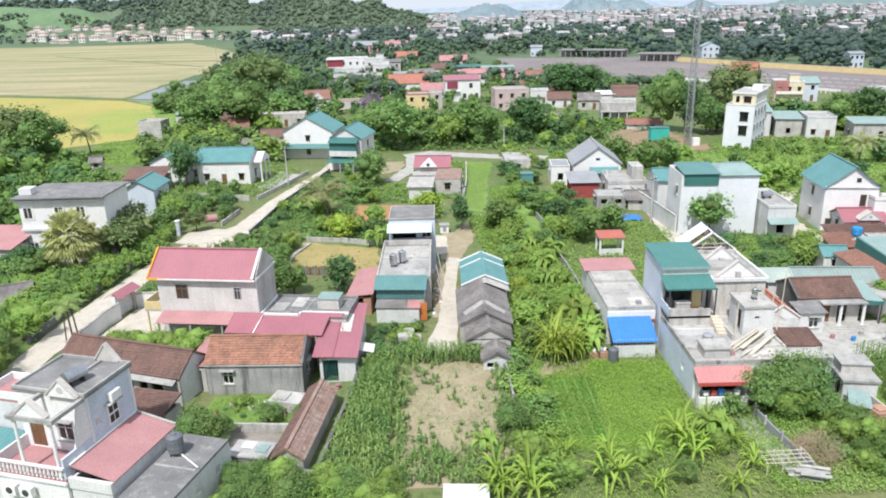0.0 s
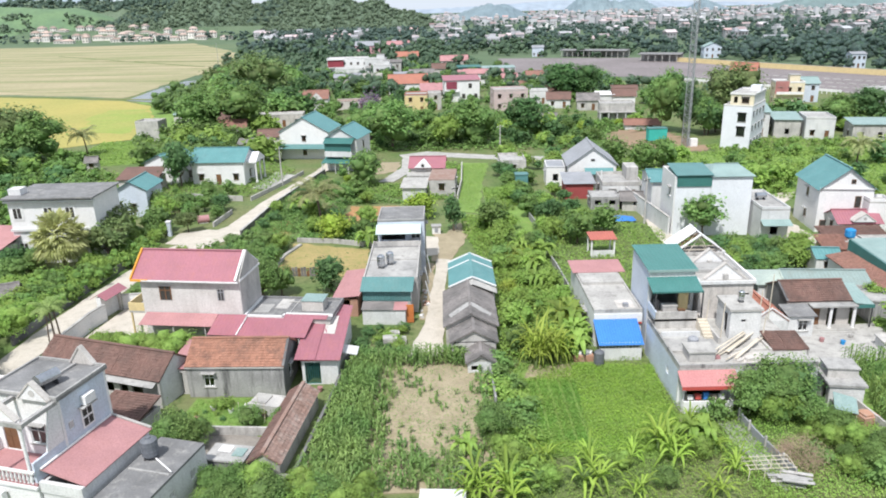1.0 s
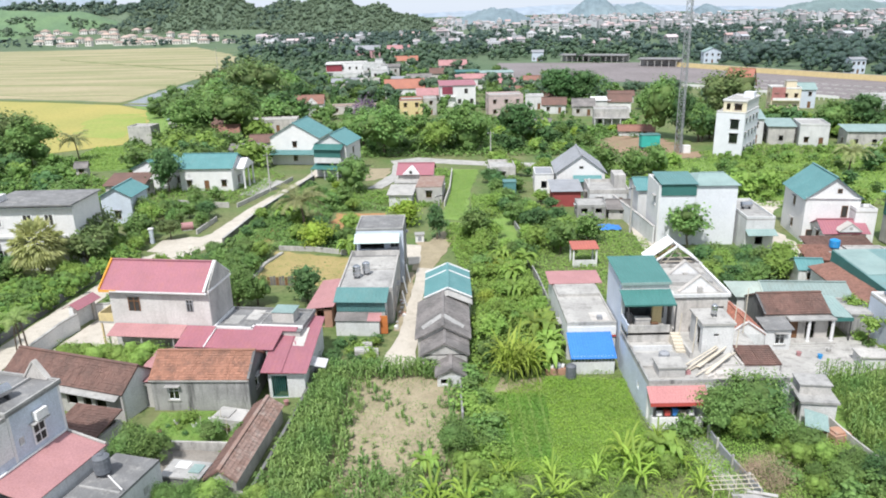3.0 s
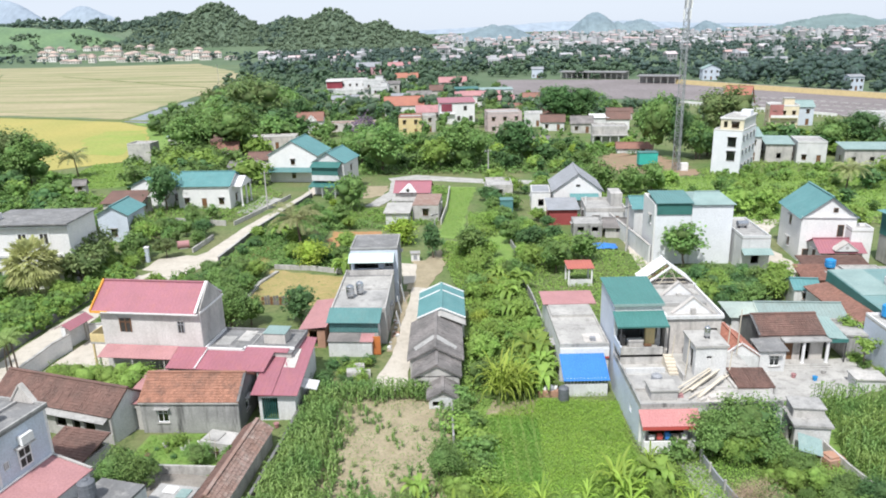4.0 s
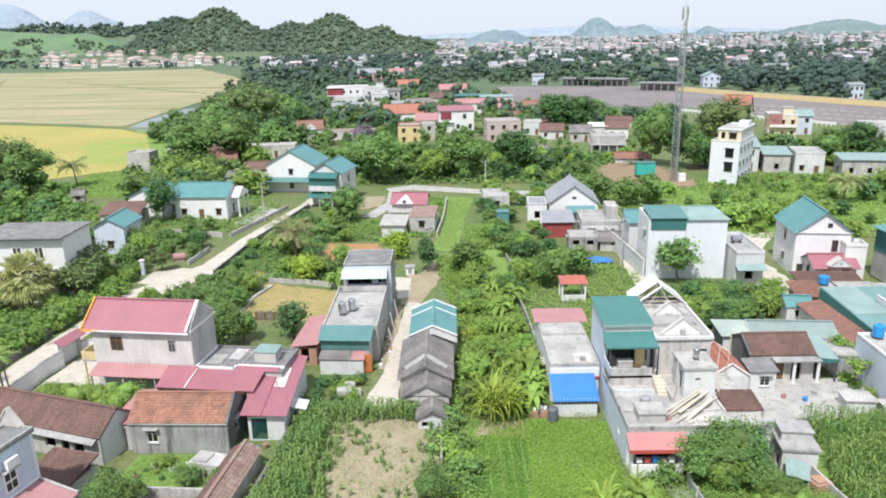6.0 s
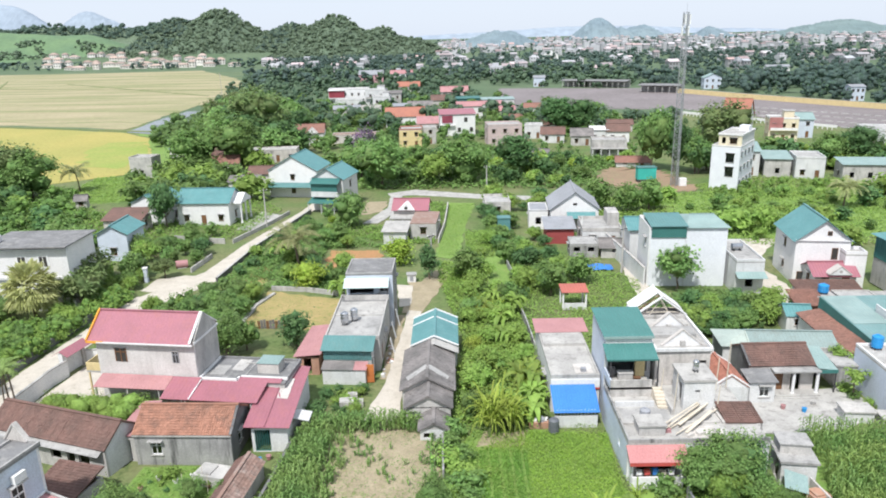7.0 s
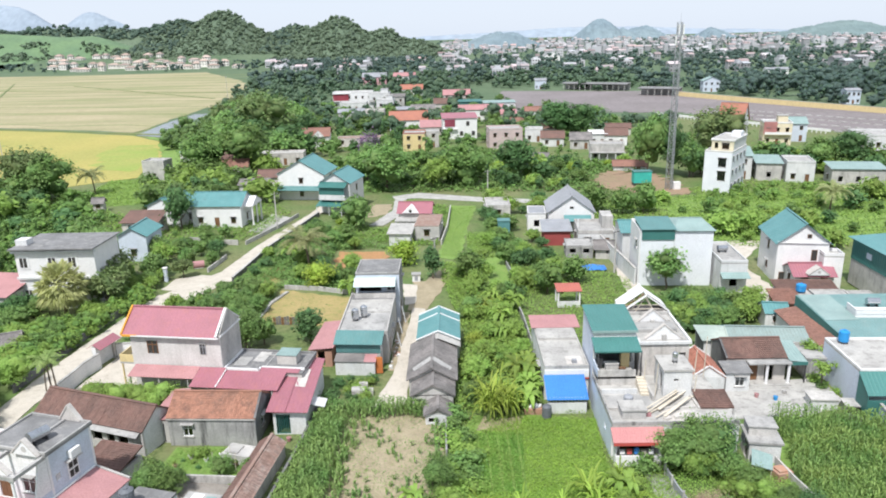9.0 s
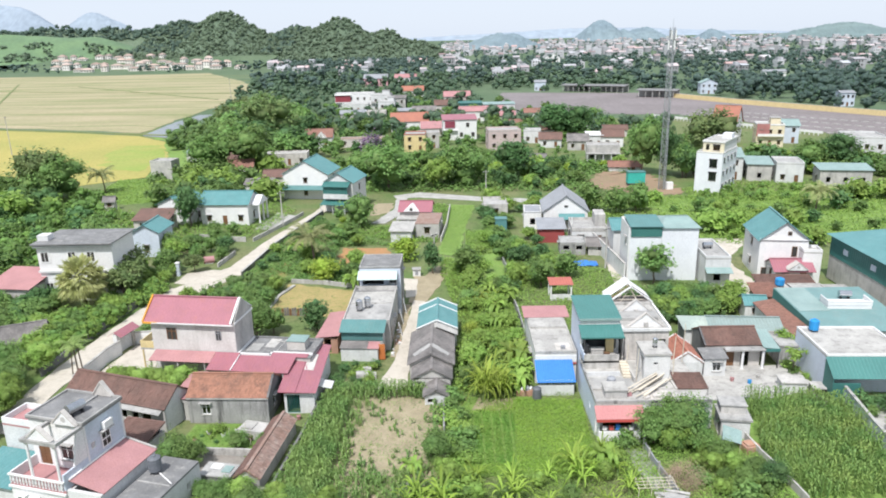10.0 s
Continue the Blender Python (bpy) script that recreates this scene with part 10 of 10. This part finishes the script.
scatter(TREES, 11, 19, [(-36, 104), (-33.4, 106), (-32.6, 118), (-38, 122), (-44, 124), (-44, 116), (-40, 112)], 1.4, 3.2, 1.6)
scatter(["near_a", "near_c", "mid_a"], 30, 20, [(-44, 40), (-36, 46), (-39.6, 60), (-40, 66), (-47, 65), (-52, 56)], 1.8, 4.0, 1.8)
grove("orchard", "small trees between the bungalows and the fields", TREES + ["bigm"], 40, 21, [(-74, 180), (-66, 152), (-60, 150), (-50, 146), (-38, 158), (-38, 178), (-44, 196), (-66, 212)], 3.5, 7.5, 3.6)
scatter(["bush_c", "bush_a"], 18, 22, [(6.3, 38.6), (8.2, 38.6), (8.0, 56), (6.4, 56)], 0.7, 1.6, 1.0)
scatter(SHRUBS + ["mid_a"], 40, 23, [(46, 44), (54, 44), (54, 53), (47, 53)], 0.9, 2.0, 1.6)
scatter(SHRUBS + ["mid_c"], 16, 24, [(-5.8, 59.0), (-2, 59), (-1.8, 63.8), (-6, 63.8)], 0.5, 1.1, 0.9)
scatter(["bush_a", "bush_c"], 6, 25, [(43.4, 58.8), (45, 59), (44.4, 67), (43.6, 66)], 0.6, 1.1, 1.2)
scatter(TREES + SHRUBS, 18, 26, [(15, 104), (22, 120), (21, 140), (32, 140), (34, 150), (16, 152), (13, 136)], 1.6, 4.4, 2.4)

# crops and undergrowth
r = random.Random(9)
spots = []
bare = in_poly([(-2.2, 43.0), (3.8, 42.4), (5.0, 47), (5.0, 55.2), (-1.2, 55.4), (-2.2, 50)])
for row in range(33):
    x = -8.0 + row * 0.42
    for k in range(60):
        y = 38.6 + k * 0.32
        if y > 57.2 or x > 5.5 - max(0, y - 53.4) * 0.5 or x < -7.7 + (y - 39.9) * 0.09:
            continue
        dense, tall = (1.0, 1.0) if x < -3.6 or y > 55.7 else (0.5, 0.7) if y < 41.5 else (0.5, 0.62)
        if bare(x, y):
            dense, tall = (0.3 if noise.noise((x * 0.5, y * 0.22, 2)) > 0.12 else 0.02), 0.4
        if r.random() < dense:
            spots.append((x + r.uniform(-0.12, 0.12), y + r.uniform(-0.14, 0.14), tall))
ground_leaves("field_weeds", in_poly([(-4.5, 40), (5.6, 40), (5.6, 53), (3.6, 57), (-4, 57)]), -5, 40, 6, 57, 5200, 14, L_MAIZE, 0.1, 0.1, "sparse dry weeds on the bare soil", "weeds", 1.6)
maize_plants("maize", spots, 4, "rows of green maize round a bare field", 1.45)
spots = []
stand = in_poly([(34.6, 38.4), (44.0, 38.4), (45.2, 53.4), (40, 54.2), (36.0, 54.2), (33.8, 44)])
for row in range(22):
    for k in range(40):
        x, y = 33.8 + row * 0.55, 38.2 + k * 0.42
        if stand(x, y) and r.random() < 0.93:
            spots.append((x + r.uniform(-0.15, 0.15), y + r.uniform(-0.15, 0.15), 1.0))
maize_plants("maize", spots, 5, "dense stand of green maize", 1.9, leaf_mat("ripening_maize_leaves", (0.15, 0.27, 0.08), (0.27, 0.36, 0.105), objrand=0.02))
BEANS = in_poly([(6.6, 42.4), (19.2, 42.4), (19.9, 55.0), (13.5, 55.4), (8.8, 52.8), (6.6, 52)])
ground_leaves("bean_plants", lambda x, y: BEANS(x, y) and 7.2 < x < 12.6 + 0.05 * (y - 48) and 43.8 < y < 52.6 and math.sin(x * 7.0) > -0.62, 6, 42, 15, 56, 19000, 1, leaf_mat("row_bean_leaves", (0.16, 0.315, 0.06), (0.215, 0.37, 0.072), vary=0.2, objrand=0.0), 0.11, 0.26, "low green bean plants in rows", "beans")
ground_leaves("long_grass", lambda x, y: BEANS(x, y) and not (7.2 < x < 12.6 + 0.05 * (y - 48) and 43.8 < y < 52.6), 6, 42, 20, 56, 26000, 15, leaf_mat("long_grass_blades", (0.26, 0.415, 0.066), (0.31, 0.455, 0.08), vary=0.14, objrand=0.0), 0.1, 0.34, "bright long grass beside the beans", "grass")
ground_leaves("weeds", in_poly([(6.3, 36), (24, 36), (24, 46.5), (20, 56), (9, 57), (6.3, 57)]), 6, 36, 24, 57, 24000, 2, L_LIGHT, 0.12, 0.45, "tufts of yellow-green weeds", "weeds", 2.0)
ground_leaves("undergrowth", lambda x, y: in_poly([(6.8, 56.5), (15.2, 57), (15.0, 86), (18, 92), (14, 126), (9.4, 126), (9, 104), (4.8, 108), (5, 97), (8.0, 76)])(x, y) and not in_poly(STRIPS[1])(x, y), 4, 56, 18, 127, 28000, 3, L_LIGHT, 0.25, 0.55, "rank green creepers between the houses", "undergrowth", 1.2)
ground_leaves("undergrowth", in_poly([(-27, 97), (-9, 93), (-3, 95), (-2.5, 102), (-14, 104), (-14, 116), (-4, 116), (-12, 124), (-18, 131), (-22.5, 142), (-26.4, 116)]), -28, 92, -2, 143, 24000, 4, L_MID, 0.32, 0.6, "mixed garden weeds and vegetables", "undergrowth", 1.4)
ground_leaves("undergrowth", in_poly([(-34, 74), (-19, 72), (-19, 96), (-31, 90), (-34, 82)]), -35, 71, -18, 98, 13000, 5, L_MID, 0.3, 0.7, "weeds behind the two-storey house", "undergrowth", 1.2)
ground_leaves("undergrowth", in_poly([(22, 37), (34, 37), (33.4, 47), (30, 48), (24, 47), (20, 47)]), 20, 36, 35, 48, 15000, 6, L_LIGHT, 0.13, 0.45, "weeds along the back path", "undergrowth", 1.0)
ground_leaves("undergrowth", in_poly([(-14, 33), (-2, 33), (-2, 38), (-8, 39.5), (-14, 39.8)]), -14, 33, 0, 40, 20000, 7, L_LIGHT, 0.14, 0.9, "rank bushes before the stone wall", "undergrowth", 0.8)
ground_leaves("meadow_grass", in_poly([(36, 118), (62, 112), (120, 112), (120, 166), (66, 158), (36, 154)]), 34, 110, 120, 166, 30000, 8, L_MEADOW, 0.45, 0.3, "bright overgrown meadow grass", "meadow", 1.0)
ground_leaves("undergrowth", lambda x, y: in_poly([(-24, 170), (34, 166), (60, 172), (60, 200), (20, 232), (-40, 210), (-44, 170)])(x, y) and not in_poly(EARTH)(x, y), -44, 156, 62, 232, 19000, 9, L_MID, 0.75, 0.9, "shrubby undergrowth between garden trees", "undergrowth", 1.0)
ground_leaves("undergrowth", in_poly([(-112, 110), (-60, 92), (-50, 104), (-60, 130), (-66, 148), (-79, 157), (-88, 176), (-108, 178)]), -112, 92, -50, 188, 19000, 10, L_BEAN, 0.55, 0.8, "green scrub at the edge of the rice fields", "undergrowth", 1.0)
ground_leaves("undergrowth", in_poly([(-62, 118), (-46, 118), (-34, 122), (-31, 129), (-29, 148), (-37, 160), (-50, 166), (-64, 150)]), -64, 117, -28, 167, 10000, 16, L_BEAN, 0.42, 0.5, "rank grass and weeds round the bungalow", "undergrowth", 1.5)
ground_leaves("undergrowth", lambda x, y: in_poly([(-20, 128), (-2, 118), (4, 118), (6, 150), (-2, 158), (-18, 158), (-12, 140)])(x, y) and not in_poly(BEDS)(x, y), -21, 117, 7, 159, 8000, 17, L_BEAN, 0.4, 0.4, "weeds round the brick house", "undergrowth", 1.6)
ground_leaves("undergrowth", lambda x, y: in_poly([(14.5, 72), (31, 74), (31, 84), (33, 96), (27, 106), (15, 128), (13, 118), (14.5, 100)])(x, y) and not in_poly(STRIPS[1])(x, y), 12, 70, 34, 129, 18000, 18, L_MEADOW, 0.24, 0.3, "short bright grass and weeds behind the houses", "undergrowth", 1.0)
ground_leaves("undergrowth", in_poly([(62, 150), (110, 150), (112, 170), (84, 174), (64, 166)]), 60, 149, 113, 175, 7000, 19, L_MEADOW, 0.45, 0.45, "weeds in front of the tower", "undergrowth", 1.2)
scatter(["bush_a", "bush_c", "mid_a", "mid_c"], 16, 32, [(-62, 118), (-48, 117), (-41, 121), (-40, 129), (-46, 130), (-60, 128)], 0.8, 2.0, 1.6)
scatter(["bush_a", "bush_c", "mid_b", "round"], 12, 33, [(-18, 132), (-13, 128), (-12.6, 138), (-13.2, 150), (-17, 156)], 0.8, 2.8, 1.8)
scatter(["mid_a", "bush_a", "dark_a"], 26, 34, [(-62, 70), (-52, 72), (-48.5, 78), (-50, 84), (-60, 84)], 1.6, 3.2, 1.5)
ground_leaves("strip_grass", in_poly([(6.2, 151), (11.6, 150), (8.8, 125), (7.6, 109), (4.6, 111), (5.4, 130)]), 4, 108, 13, 152, 7000, 20, L_MEADOW, 0.13, 0.12, "short bright grass of the long strip", "grass")
ground_leaves("lawn_grass", in_poly([(-18.4, 46.5), (-9.6, 45.8), (-9.3, 51), (-18, 51)]), -19, 45, -9, 52, 5000, 11, L_BEAN, 0.1, 0.1, "rough lawn grass", "grass")
ground_leaves("dry_grass", in_poly([(-18.6, 81.6), (-7.4, 79.4), (-7.8, 90.3), (-18.6, 93.6)]), -19, 79, -7, 94, 300, 12, L_OLIVE, 0.14, 0.14, "dry yellow grass tufts", "grass")
ground_leaves("creepers", in_poly([(8.8, 68), (14.4, 68), (14.2, 78), (9, 79)]), 8, 66, 15, 80, 11000, 13, L_BANANA, 0.22, 0.9, "bright broad-leaved creepers over the shrubs", "creepers")
scatter(["mid_a", "olive", "mid_b", "dark_a"], 22, 27, [(-58, 80), (-50, 84), (-50, 86.8), (-56, 86.6)], 2.0, 3.4, 1.8)
M_DEADLEAF = mat("dead_leaves", (0.36, 0.27, 0.19), (0.28, 0.2, 0.14), island=0.15)
make_tree("brown", "dead_bush", "dead brown bush beside the sheet fence", 61, 1.6, 1.3, 0.9, M_DEADLEAF, clumps=40, per=190, leaf=0.05, trunk=0.3, r0=0.05, spread=0.45, category="shrub")
put("brown", 25.9, 41.0, 1.2, sz=1.15)

# thickets that cover the ground between trees and houses
L_THICK = leaf_mat("thicket_mass", (0.11, 0.205, 0.074), (0.17, 0.27, 0.09), vary=0.3, through_light=0.3, objrand=0.0, tuft=(4.0, 0.25))
L_THICKL = leaf_mat("bright_thicket_mass", (0.155, 0.285, 0.074), (0.22, 0.36, 0.088), vary=0.3, through_light=0.3, objrand=0.0, tuft=(4.0, 0.25))


def thicket(label, pts, count, seed, hmin, hmax, core, leaves, leaf=0.3, sprays=70, clear=()):
    """Bushes grown into one another over a piece of ground."""
    inside, xs, ys = in_poly(pts), [p[0] for p in pts], [p[1] for p in pts]
    far_woods("thicket", label, count, seed, min(xs), max(xs), min(ys), max(ys), lambda x, y: inside(x, y) and among_houses(x, y) and not any(in_poly(c)(x, y) for c in clear), core, hmin, hmax, 7, sprays, leaf, leaves)


thicket("tangled green bushes beside the rice fields", [(-118, 178), (-94, 152), (-88, 166), (-80, 170), (-64, 140), (-82, 134), (-80, 118), (-112, 112)], 260, 51, 1.4, 4.4, L_THICKL, L_MID, 0.5, 60, [MEADOW])
thicket("green trees along the canal", [(-99, 246), (-108, 278), (-112, 312), (-98, 335), (-84, 300), (-82, 250)], 90, 66, 3.0, 7.5, L_THICK, L_MID, 0.7, 70)
ground_leaves("meadow_grass", in_poly(MEADOW), -91, 154, -60, 197, 9000, 31, L_MEADOW, 0.4, 0.3, "bright rough grass beside the rice field", "meadow", 1.0)
thicket("green bushes behind the long white house", [(-84, 118), (-60, 100), (-58, 126), (-66, 138), (-82, 136)], 150, 52, 1.4, 3.4, L_THICKL, L_MID, 0.4, 60)
thicket("dense leafy hedge along the side street", [(-52, 77), (-42, 81), (-38.6, 96), (-36.4, 90), (-39.8, 70), (-44, 68), (-52, 70)], 130, 53, 1.2, 2.8, L_THICKL, L_LIGHT, 0.24, 90)
thicket("shrubs between the lane and the narrow houses", [(7.8, 58), (14.4, 59), (14.6, 80), (13, 100), (7.4, 104), (7.0, 92), (8.4, 78)], 75, 54, 0.6, 1.7, L_THICKL, L_BANANA, 0.26, 90, STRIPS)
thicket("green bushes behind the tiled house", [(30.5, 73), (44, 78.4), (43.8, 85), (40, 85.6), (33, 84.6), (31.2, 81)], 70, 55, 1.2, 2.8, L_THICK, L_MID, 0.24, 90)
thicket("low bushes over the overgrown meadow", [(38, 120), (62, 113), (118, 112), (120, 164), (68, 157), (38, 152)], 42, 56, 0.6, 1.6, L_THICKL, L_BEAN, 0.4, 50)
thicket("garden bushes behind the back road", [(-22, 172), (40, 166), (58, 174), (58, 194), (20, 226), (-24, 214), (-40, 200), (-38, 178)], 130, 57, 1.0, 3.2, L_THICKL, L_MID, 0.5, 50, [EARTH])
thicket("vegetable bushes in the centre gardens", [(-25.6, 104), (-15, 96), (-3.4, 96), (-3.4, 102), (-14, 103.5), (-14.6, 116), (-10, 122), (-17, 127), (-22, 140)], 120, 58, 0.6, 1.9, L_THICK, L_MID, 0.26, 70, [[(-27, 95), (-20, 96), (-21, 106), (-26, 108)]])
thicket("bushes along the white yard wall", [(15.5, 88), (19, 92), (24, 98), (21.5, 116), (17, 124), (13.5, 116), (14.6, 100)], 40, 59, 0.7, 1.9, L_THICK, L_MID, 0.28, 80, STRIPS)
thicket("weeds and bushes behind the two-storey house", [(-32, 76), (-20, 73.5), (-19.6, 94), (-26.6, 96), (-30.6, 88)], 80, 60, 0.8, 2.4, L_THICK, L_MID, 0.26, 80)
thicket("rough bushes round the tower's yard", [(64, 150), (108, 150), (112, 168), (86, 171), (66, 160)], 90, 61, 0.8, 2.6, L_THICKL, L_BEAN, 0.4, 50)
